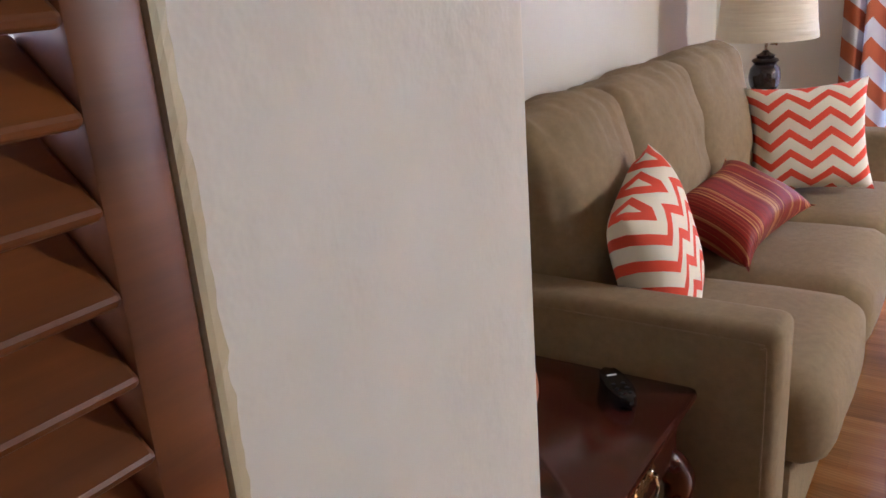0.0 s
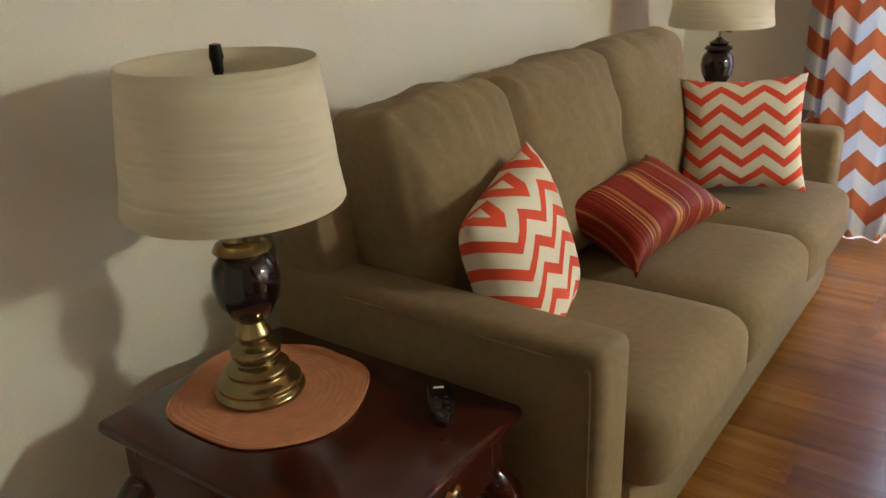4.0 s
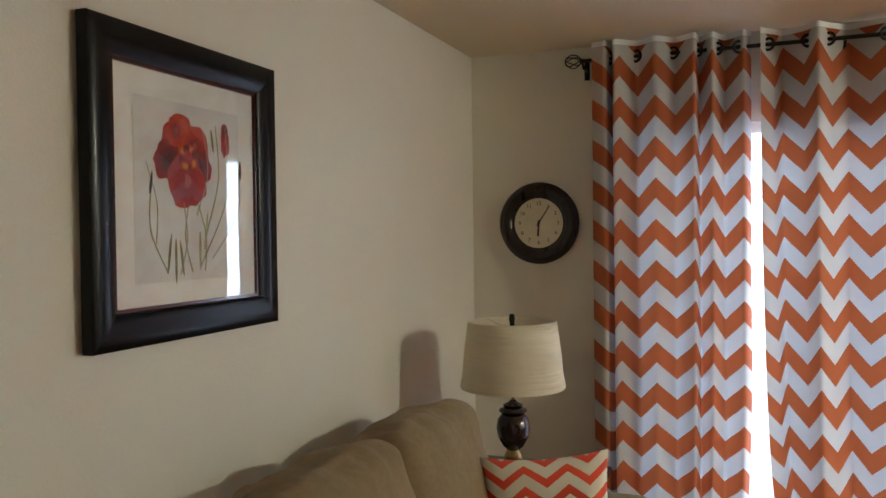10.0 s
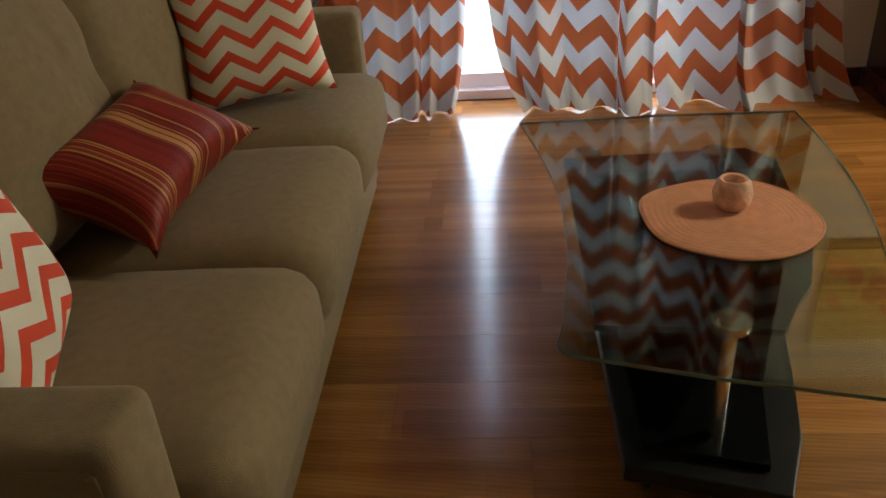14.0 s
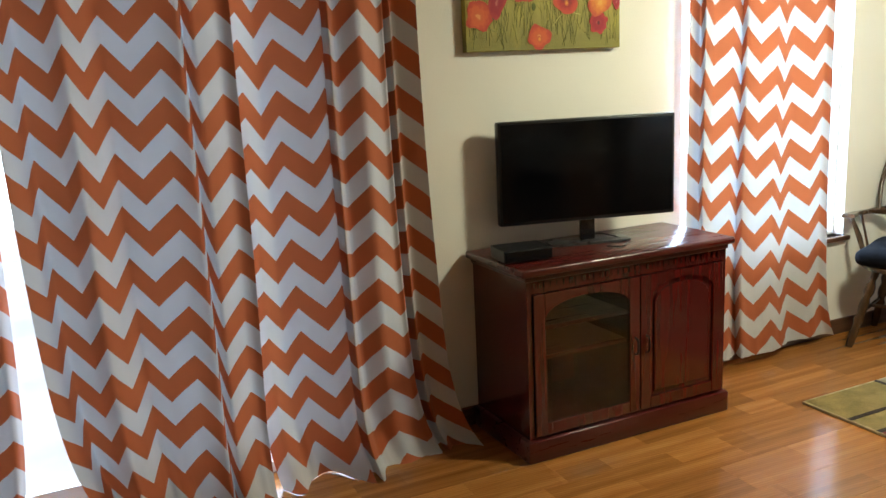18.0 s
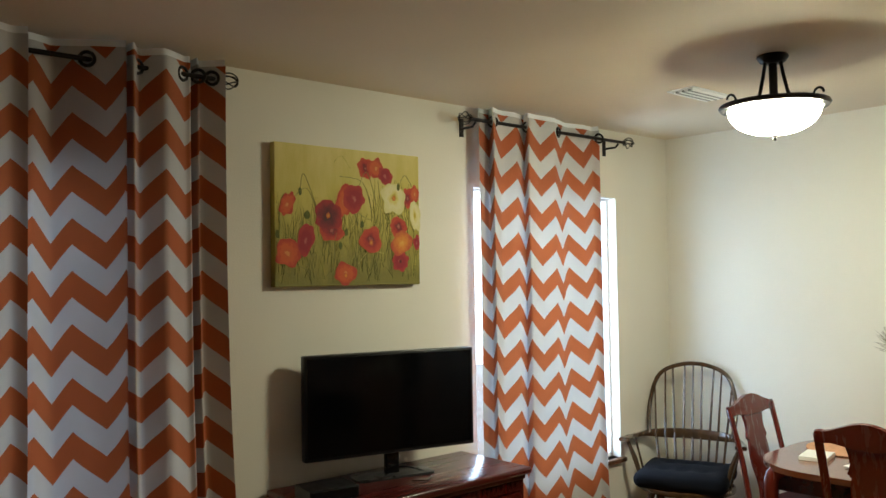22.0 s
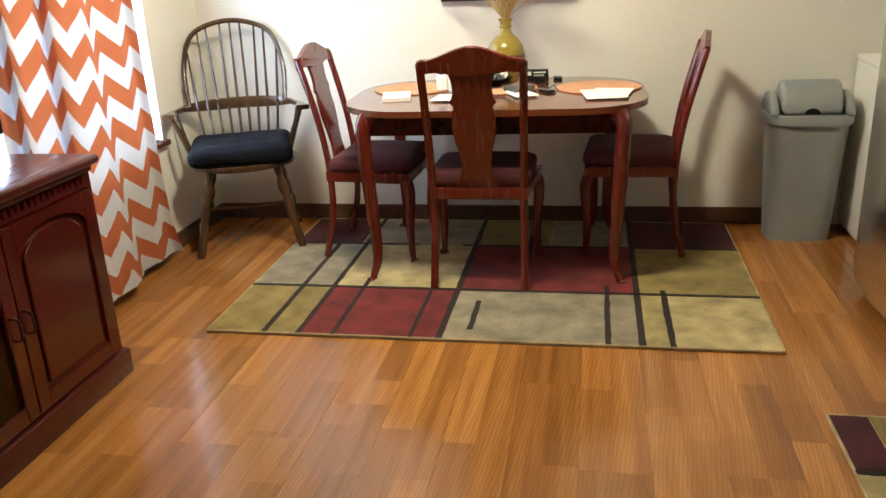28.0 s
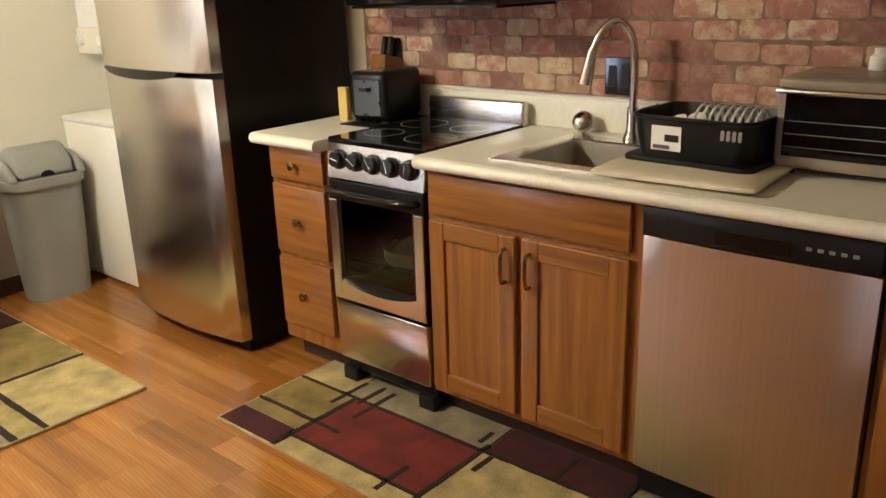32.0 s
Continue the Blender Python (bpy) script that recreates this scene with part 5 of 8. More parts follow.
# drooping stems with buds
for k, (x0, z0, x1, z1, x2, z2) in enumerate(((-0.16, -0.02, -0.22, 0.11, -0.285, 0.07), (-0.17, 0.02, -0.235, 0.17, -0.255, 0.10), (0.11, 0.0, 0.06, 0.15, -0.06, 0.172), (0.13, 0.06, 0.08, 0.20, 0.03, 0.12),
                                              (0.14, 0.17, 0.15, 0.06, 0.15, -0.05), (0.33, 0.15, 0.29, 0.20, 0.255, 0.15), (-0.09, 0.23, -0.05, 0.26, -0.005, 0.21), (0.10, -0.01, 0.04, 0.015, 0.03, 0.045),
                                              (0.03, -0.20, 0.09, -0.145, 0.17, -0.155), (-0.28, -0.20, -0.22, -0.23, -0.205, -0.29), (0.02, -0.03, 0.015, 0.02, 0.03, -0.03), (-0.08, -0.07, -0.09, -0.12, -0.10, -0.28))):
    part("stem", tube(curve([(x0, -0.0366, z0), (x1, -0.0366, z1), (x2, -0.0366, z2)], 6), 0.0013, 4), STEM if k not in (6, 8) else GRASS_PALE, cv)
for k, (x, z, r) in enumerate(((-0.222, 0.002, 0.016), (-0.255, 0.098, 0.008), (0.052, -0.03, 0.010), (-0.03, -0.065, 0.010), (-0.06, -0.122, 0.010), (-0.25, -0.16, 0.009), (0.252, 0.145, 0.009), (-0.36, -0.08, 0.009))):
    part("bud", flat(disc(x, z, r, 0.017, 12, 0.3, k), 0.0368, 0.0378), GRASS_DARK, cv)

# still life above the dining table
p2 = picture_frame("framed_still_life", pose(EAST - 0.002, 2.800, 1.482, 0, 0, -90), 0.635, 0.730, 0.05, 0.035, (wood("bronze_frame", (0.016, 0.007, 0.004), (0.052, 0.024, 0.011), 0.26), GOLD), "dark bronze-framed still life of vases above the dining table")
IV = plain("ivory_mat", (0.62, 0.54, 0.40), 0.7)
part("mat", flat([(-0.266, -0.314), (0.266, -0.314), (0.266, 0.314), (-0.266, 0.314)], 0.004, 0.006), IV, p2, "ivory liner")
part("backdrop", flat([(-0.241, -0.289), (0.241, -0.289), (0.241, 0.289), (-0.241, 0.289)], 0.006, 0.007), plain("art_rust", (0.16, 0.042, 0.024), 0.7, vary=0.5, scale=6), p2, "rust-red painted ground")
ART_CREAM = plain("art_cream", (0.47, 0.30, 0.145), 0.7, vary=0.45, scale=11)
ART_BROWN = plain("art_brown", (0.035, 0.012, 0.008), 0.6, vary=0.4, scale=12)
ART_TAN = plain("art_tan", (0.27, 0.10, 0.03), 0.6, vary=0.4, scale=10)
ART_RED = plain("art_red", (0.30, 0.015, 0.015), 0.6, vary=0.35, scale=10)
ART_UMBER = plain("art_umber", (0.075, 0.026, 0.013), 0.6, vary=0.4, scale=12)
part("panel", flat([(-0.165, -0.17), (-0.045, -0.17), (-0.045, 0.135), (-0.165, 0.125)], 0.007, 0.0075), ART_CREAM, p2, "cream painted panel")
part("panel", flat([(0.0, -0.19), (0.125, -0.19), (0.125, 0.155), (0.0, 0.15)], 0.007, 0.0075), ART_CREAM, p2, "cream painted panel")
part("red_jar", flat([(0.155, -0.25), (0.239, -0.25), (0.239, 0.16), (0.195, 0.13), (0.172, 0.05), (0.150, -0.05)], 0.0076, 0.0078), ART_RED, p2)
part("red_cloth", flat([(-0.239, -0.22), (-0.182, -0.22), (-0.190, 0.0), (-0.184, 0.12), (-0.239, 0.16)], 0.0076, 0.0078), ART_RED, p2)
jar_side = [(0.020, 0.0), (0.052, 0.02), (0.082, 0.07), (0.086, 0.12), (0.070, 0.18), (0.042, 0.215), (0.036, 0.235), (0.044, 0.25)]
part("tan_jar", flat([(0.105 + x, -0.225 + y) for x, y in jar_side] + [(0.105 - x, -0.225 + y) for x, y in jar_side[::-1]], 0.0079, 0.0081), ART_TAN, p2)
part("jar_shade", flat([(0.105 + x, -0.225 + y) for x, y in jar_side] + [(0.105 + x * 0.45, -0.225 + y) for x, y in jar_side[::-1]], 0.0081, 0.0082), ART_UMBER, p2)
bottle_side = [(0.030, 0.0), (0.060, 0.015), (0.080, 0.055), (0.080, 0.10), (0.060, 0.145), (0.030, 0.175), (0.019, 0.21), (0.016, 0.32), (0.016, 0.425), (0.021, 0.44)]
part("bottle", flat([(-0.03 + x, -0.22 + y) for x, y in bottle_side] + [(-0.03 - x, -0.22 + y) for x, y in bottle_side[::-1]], 0.0083, 0.0085), ART_UMBER, p2)
part("bottle_shade", flat([(-0.03 - x, -0.22 + y) for x, y in bottle_side] + [(-0.03 - x * 0.35, -0.22 + y) for x, y in bottle_side[::-1]], 0.0085, 0.0086), ART_BROWN, p2)
part("bottle_band", flat([(-0.098, -0.105), (0.038, -0.105), (0.030, -0.088), (-0.090, -0.088)], 0.0086, 0.0087), ART_TAN, p2)
part("table_edge", flat([(-0.240, -0.288), (0.240, -0.288), (0.240, -0.232), (-0.240, -0.215)], 0.0087, 0.0089), ART_TAN, p2)
for k in range(7):
    part("leaf", flat(disc(-0.200 + 0.036 * (k % 4), 0.150 + 0.032 * (k // 2), 0.026, 0.015, 12, 0.5, k + 5, k), 0.0079 + 0.0002 * k, 0.0080 + 0.0002 * k), ART_UMBER if k % 2 else ART_TAN, p2)

# clock
ck = thing("wall_clock", pose(-0.955, NORTH - 0.002, 1.627), "round wall clock with a wide dark rim and cream dial", "clock")
part("rim", lathe(((0.118, 0), (0.192, 0), (0.194, 0.012), (0.180, 0.034), (0.165, 0.042), (0.146, 0.038), (0.130, 0.026), (0.127, 0.02), (0.118, 0.018)), 56, pose(0, 0, 0, 90, 0, 0)), wood("clock_rim", (0.006, 0.003, 0.0025), (0.020, 0.009, 0.006), 0.28, 2, 0.6, 0.1), ck, "wide dark wooden rim", True)
part("dial", lathe(((0, 0.010), (0.129, 0.010), (0.129, 0.014), (0, 0.014)), 48, pose(0, 0, 0, 90, 0, 0)), plain("dial_cream", (0.74, 0.68, 0.52), 0.6, vary=0.06, scale=12), ck, "cream dial")


def words(text, size, m, material, parent, name="writing"):
    cu = bpy.data.curves.new(name, "FONT")
    cu.body, cu.size, cu.align_x, cu.align_y, cu.extrude = text, size, "CENTER", "CENTER", 0.0004
    tmp = bpy.data.objects.new(name, cu)
    scene.collection.objects.link(tmp)
    dg = bpy.context.evaluated_depsgraph_get()
    me = bpy.data.meshes.new_from_object(tmp.evaluated_get(dg))
    bpy.data.objects.remove(tmp)
    me.materials.clear()
    me.materials.append(material)
    ob = new(name, me)
    ob.parent, ob.matrix_basis = parent, m
    return ob


for h in range(1, 13):
    a = radians(90 - 30 * h)
    words(str(h), 0.026, pose(0.093 * math.cos(a), -0.0146, 0.093 * math.sin(a), 90, 0, 0), DARK, ck, "numeral")
for ang, ln, wd, nm in ((90 - 180 - 4, 0.062, 0.0045, "hour_hand"), (90 - 33, 0.095, 0.003, "minute_hand")):
    a = radians(ang)
    d = Vector((math.cos(a), 0, math.sin(a)))
    part(nm, tube([Vector((0, -0.018, 0)) - d * 0.015, Vector((0, -0.018, 0)) + d * ln], wd, 5), DARK, ck)
part("hub", lathe(((0, 0.014), (0.006, 0.014), (0.006, 0.022), (0, 0.023)), 12, pose(0, 0, 0, 90, 0, 0)), DARK, ck)

# ---- ceiling light and vent ----
fx = thing("ceiling_light", pose(3.09, 3.0, 0) @ Matrix.Diagonal((0.9, 0.9, 1, 1)), "dark bronze semi-flush ceiling light with a glowing frosted bowl", "ceiling light")
part("canopy", lathe(((0, 2.438), (0.062, 2.438), (0.066, 2.43), (0.052, 2.412), (0.03, 2.405), (0, 2.405)), 28), IRON, fx, smooth=True)
part("stem", tube([(0, 0, 2.41), (0, 0, 2.25)], 0.018, 12), IRON, fx, smooth=True)
for k in range(3):
    a = 2 * math.pi * k / 3 + 0.5
    c, s = math.cos(a), math.sin(a)
    part("arm", tube(curve([(0.035 * c, 0.035 * s, 2.41), (0.05 * c, 0.05 * s, 2.34), (0.075 * c, 0.075 * s, 2.27), (0.14 * c, 0.14 * s, 2.25)], 5), 0.008, 8), IRON, fx, smooth=True)
    loop = [((0.195 + 0.02 * math.cos(b)) * c, (0.195 + 0.02 * math.cos(b)) * s, 2.262 + 0.02 * math.sin(b)) for b in [math.pi * i / 8 for i in range(9)]]
    part("scroll", tube(loop, 0.005, 6), IRON, fx, smooth=True)
part("pan", lathe(((0, 2.256), (0.12, 2.256), (0.20, 2.254), (0.222, 2.250), (0.226, 2.242), (0.218, 2.232), (0.196, 2.230), (0.19, 2.246), (0, 2.250)), 48), IRON, fx, "dark bronze ring", True)
part("bowl", lathe([(0.188, 2.231)] + [(0.188 * math.cos(radians(a)) ** 0.9, 2.229 - 0.098 * math.sin(radians(a))) for a in range(6, 90, 7)] + [(0, 2.131)], 40), glow("frosted_bowl", (0.97, 1.0, 0.77), BOWL), fx, "glowing frosted glass bowl", "all")
part("finial", lathe(((0, 2.106), (0.008, 2.11), (0.010, 2.118), (0.006, 2.124), (0.016, 2.130), (0, 2.1312)), 14), IRON, fx, smooth=True)
vt = thing("ceiling_vent", pose(3.45, 3.54, CEIL, 0, 0, 0), "white metal ceiling vent with slats", "vent")
part("frame", boxed(-0.16, 0.16, -0.07, 0.07, -0.008, -0.0005, 0.003), WHITE, vt)
for k in range(7):
    part("slat", boxed(-0.14, 0.14, -0.052 + 0.016 * k, -0.044 + 0.016 * k, -0.016, -0.008), GREY if k % 2 else WHITE, vt)


# ---- dining corner ----
def ragged(x0, x1, y0, y1, z0, z1):
    """Narrow band of pile whose long edges wander a little."""
    long_x = x1 - x0 > y1 - y0
    a, b, c, d = (x0, x1, y0, y1) if long_x else (y0, y1, x0, x1)
    n = max(2, int((b - a) / 0.025))
    wander = lambda s, side: 0.0035 * noise.noise(Vector((s * 21, side * 7 + c * 13, d * 17)))
    us = [a + (b - a) * i / n for i in range(n + 1)]
    edge = [(u, c + wander(u, 1)) for u in us] + [(u, d + wander(u, 2)) for u in us[::-1]]
    return prism(edge if long_x else [(v, u) for u, v in edge[::-1]], z0, z1, None, 0.0015)


def rug(name, m, w, d, fields, lines, label):
    """Cut-pile rug of coloured fields with dark bands, w along x and d along y, lying at its near left corner."""
    t = thing(name, m, label, "rug", "geometric rugs")
    part("backing", boxed(0, w, 0, d, 0, 0.004), RUG["edge"], t)
    for x0, x1, y0, y1, c in fields:
        part("field", boxed(x0 * w + 0.004, x1 * w - 0.004, y0 * d + 0.004, y1 * d - 0.004, 0.004, 0.0115, 0.002, 1), RUG[c], t)
    for x0, x1, y0, y1 in lines:
        part("band", ragged(x0 * w, x1 * w, y0 * d, y1 * d, 0.004, 0.0135), RUG["dark"], t)
    for a in ((0, w, -0.003, 0.006), (0, w, d - 0.006, d + 0.003), (-0.003, 0.006, 0.006, d - 0.006), (w - 0.006, w + 0.003, 0.006, d - 0.006)):
        part("binding", boxed(*a, 0, 0.013, 0.003, 1), RUG["edge"], t, "cream corded edge")
    return t


def pile(name, colour):
    m, n, l, b = nodes_of(name)
    v = coords(n, l, (1, 1, 1))
    f = math_node(n, l, "ADD", math_node(n, l, "MULTIPLY", noise_node(n, l, v, 9, 3), 0.65), math_node(n, l, "MULTIPLY", noise_node(n, l, v, 190, 2), 0.35))
    l.new(ramp(n, l, f, ((0.32, [c * 0.5 for c in colour]), (0.68, [c * 1.3 for c in colour]))), b.inputs["Base Color"])
    b.inputs["Roughness"].default_value = 0.95
    bump(n, l, b, noise_node(n, l, v, 260, 3), 0.8, 0.006)
    return m


RUG = {"olive": pile("pile_olive", (0.27, 0.192, 0.062)), "sage": pile("pile_sage", (0.27, 0.220, 0.14)), "cream": pile("pile_cream", (0.46, 0.355, 0.165)), "khaki": pile("pile_khaki", (0.38, 0.30, 0.12)),
       "red": pile("pile_red", (0.165, 0.018, 0.015)), "maroon": pile("pile_maroon", (0.065, 0.010, 0.014)), "dark": pile("pile_dark", (0.025, 0.013, 0.009)), "edge": pile("rug_edge", (0.45, 0.34, 0.18))}
# laid with x running from the sideboard's end southward and y running east
R0 = pose(3.01, 3.83, 0, 0, 0, -90)
rug("area_rug", R0, 2.105, 1.42,
    ((0, 0.11, 0.0, 0.33, "olive"), (0.11, 0.175, 0, 0.33, "olive"), (0.175, 0.43, 0, 0.33, "red"), (0.43, 0.72, 0, 0.33, "sage"), (0.72, 0.775, 0, 0.33, "sage"), (0.775, 0.825, 0, 0.33, "khaki"), (0.825, 1, 0, 0.33, "cream"),
     (0, 0.175, 0.33, 0.72, "sage"), (0.175, 0.43, 0.33, 0.72, "cream"), (0.43, 0.775, 0.33, 0.72, "red"), (0.775, 1, 0.33, 0.72, "olive"),
     (0, 0.16, 0.72, 1, "maroon"), (0.16, 0.43, 0.72, 1, "sage"), (0.43, 0.60, 0.72, 1, "olive"), (0.60, 0.775, 0.72, 1, "sage"), (0.775, 1, 0.72, 1, "maroon")),
    ((0, 1, 0.322, 0.336), (0, 0.30, 0.712, 0.724), (0.40, 1, 0.712, 0.724), (0.105, 0.115, 0, 0.72), (0.170, 0.180, 0, 1), (0.425, 0.437, 0, 1), (0.475, 0.485, 0.06, 0.25), (0.715, 0.725, 0, 0.38), (0.770, 0.782, 0, 1),
     (0.820, 0.831, 0, 0.36), (0.235, 0.243, 0, 0.40), (0.375, 0.383, 0, 0.33), (0.55, 0.56, 0.62, 1)), "olive, maroon and sage geometric area rug under the dining table")
rug("kitchen_rug", pose(1.15, 1.15, 0), 1.46, 0.545,
    ((0.81, 1, 0.79, 1, "maroon"), (0.80, 1, 0.31, 0.79, "olive"), (0.84, 1, 0, 0.31, "cream"), (0.42, 0.84, 0, 0.31, "sage"), (0.42, 0.80, 0.31, 0.85, "red"), (0.42, 0.81, 0.85, 1, "cream"),
     (0.10, 0.42, 0, 0.31, "maroon"), (0.10, 0.42, 0.31, 1, "cream"), (0, 0.10, 0, 0.5, "sage"), (0, 0.10, 0.5, 1, "olive")),
    ((0.10, 1, 0.30, 0.325), (0.72, 1, 0.655, 0.685), (0.795, 0.808, 0.31, 1), (0.42, 0.81, 0.845, 0.870), (0.415, 0.428, 0.24, 1), (0.83, 0.842, 0.12, 0.45), (0.775, 0.787, 0.10, 0.36), (0.735, 0.747, 0.12, 0.50), (0.44, 0.452, 0.12, 0.25), (0.50, 0.512, 0.68, 0.95), (0.385, 0.397, 0.33, 0.50), (0.10, 0.112, 0, 1), (0.24, 0.252, 0.05, 0.31)),
    "olive and red geometric rug on the floor before the sink")

TX, TY, TH = 3.967, 2.80, 0.750
dt = thing("dining_table", pose(TX, TY, 0, 0, 0, 2), "dark cherry dining table with rounded corners and cabriole legs", "table")
part("tabletop", prism(rounded(0.88, 1.275, 0.30, 12), TH - 0.026, TH, None, 0.009), TABLEWOOD, dt, "polished top with rounded corners", True)
for a in ((-0.33, 0.33, -0.53, -0.508), (-0.33, 0.33, 0.508, 0.53), (-0.352, -0.33, -0.53, 0.53), (0.33, 0.352, -0.53, 0.53)):
    part("apron", boxed(*a, TH - 0.115, TH - 0.026, 0.003), MAHOG, dt)
for sx in (-1, 1):
    for sy in (-1, 1):
        cabriole(dt, sx * 0.345, sy * 0.50, sx, sy, TH - 0.03, CHAIRWOOD, 1.15)


def dining_chair():
    """Chair that faces +y, its seat's middle over the origin."""
    c = thing("dining_chair", Matrix(), "reddish cherry dining chair with a vase-shaped splat and maroon seat", "chair", "chairs round the table")
    part("seat_frame", prism([(-0.20, -0.20), (0.20, -0.20), (0.235, 0.20), (-0.235, 0.20)], 0.385, 0.435, None, 0.004), CHAIRWOOD, c, smooth=True)
    part("seat", cushion(0.43, 0.40, 0.07, 0.03, (0, 0, 0.018), 10, m=pose(0, 0.012, 0.462)), MAROON, c, "maroon upholstered seat", "all")
    for s in (-1, 1):
        pts = curve([(s * 0.19, -0.235, 0.0), (s * 0.186, -0.19, 0.20), (s * 0.186, -0.185, 0.42), (s * 0.190, -0.215, 0.66), (s * 0.196, -0.285, 0.955)], 6)
        part("back_leg", tube(pts, 0.0185, 8, flat=0.75), CHAIRWOOD, c, smooth=True)
        lp = curve([(s * 0.205, 0.175, 0.40), (s * 0.222, 0.195, 0.33), (s * 0.213, 0.185, 0.17), (s * 0.216, 0.19, 0.03), (s * 0.222, 0.20, 0.0)], 5)
        n = len(lp) - 1
        part("leg", tube(lp, [0.030 - 0.016 * min(1, 1.3 * i / n) + (0.009 if i > n - 2 else 0) for i in range(n + 1)], 10), CHAIRWOOD, c, smooth=True)
    lean = pose(0, -0.188, 0.42, 90 + 10.5, 0, 0)
    crest = [(-0.205, 0.50), (-0.205, 0.555)] + [(x, 0.553 + 0.054 * (0.5 + 0.5 * math.cos(x / 0.205 * math.pi))) for x in [-0.19 + 0.38 * i / 16 for i in range(17)]] + [(0.205, 0.555), (0.205, 0.50), (0.14, 0.515), (0.06, 0.495), (-0.06, 0.495), (-0.14, 0.515)]
    part("crest_rail", prism(crest, -0.012, 0.012, lean, 0.004), CHAIRWOOD, c, smooth=True)
    half = [(0.098, 0.0), (0.084, 0.018), (0.066, 0.055), (0.056, 0.115), (0.062, 0.17), (0.080, 0.23), (0.087, 0.28), (0.083, 0.335), (0.073, 0.368), (0.092, 0.386), (0.083, 0.402), (0.073, 0.428), (0.075, 0.46), (0.088, 0.50)]
    part("splat", prism([(x, y) for x, y in half] + [(-x, y) for x, y in half[::-1]], -0.007, 0.007, lean, 0.002), CHAIRWOOD, c, "vase-shaped splat", True)
    return c


SHORT = Matrix.Diagonal((1, 1, 0.975, 1))
ch = dining_chair()
ch.matrix_basis = pose(3.72, 2.835, 0.0135, 0, 0, -90) @ SHORT
tagged(ch, "reddish cherry dining chair pushed in at the table's long side")
tagged(copy_thing(ch, pose(4.02, 3.365, 0.0135, 0, 0, 178) @ SHORT), "reddish cherry dining chair at the table end near the window")
tagged(copy_thing(ch, pose(4.13, 2.20, 0.0135, 0, 0, -4) @ SHORT), "reddish cherry dining chair at the table end near the trash can")


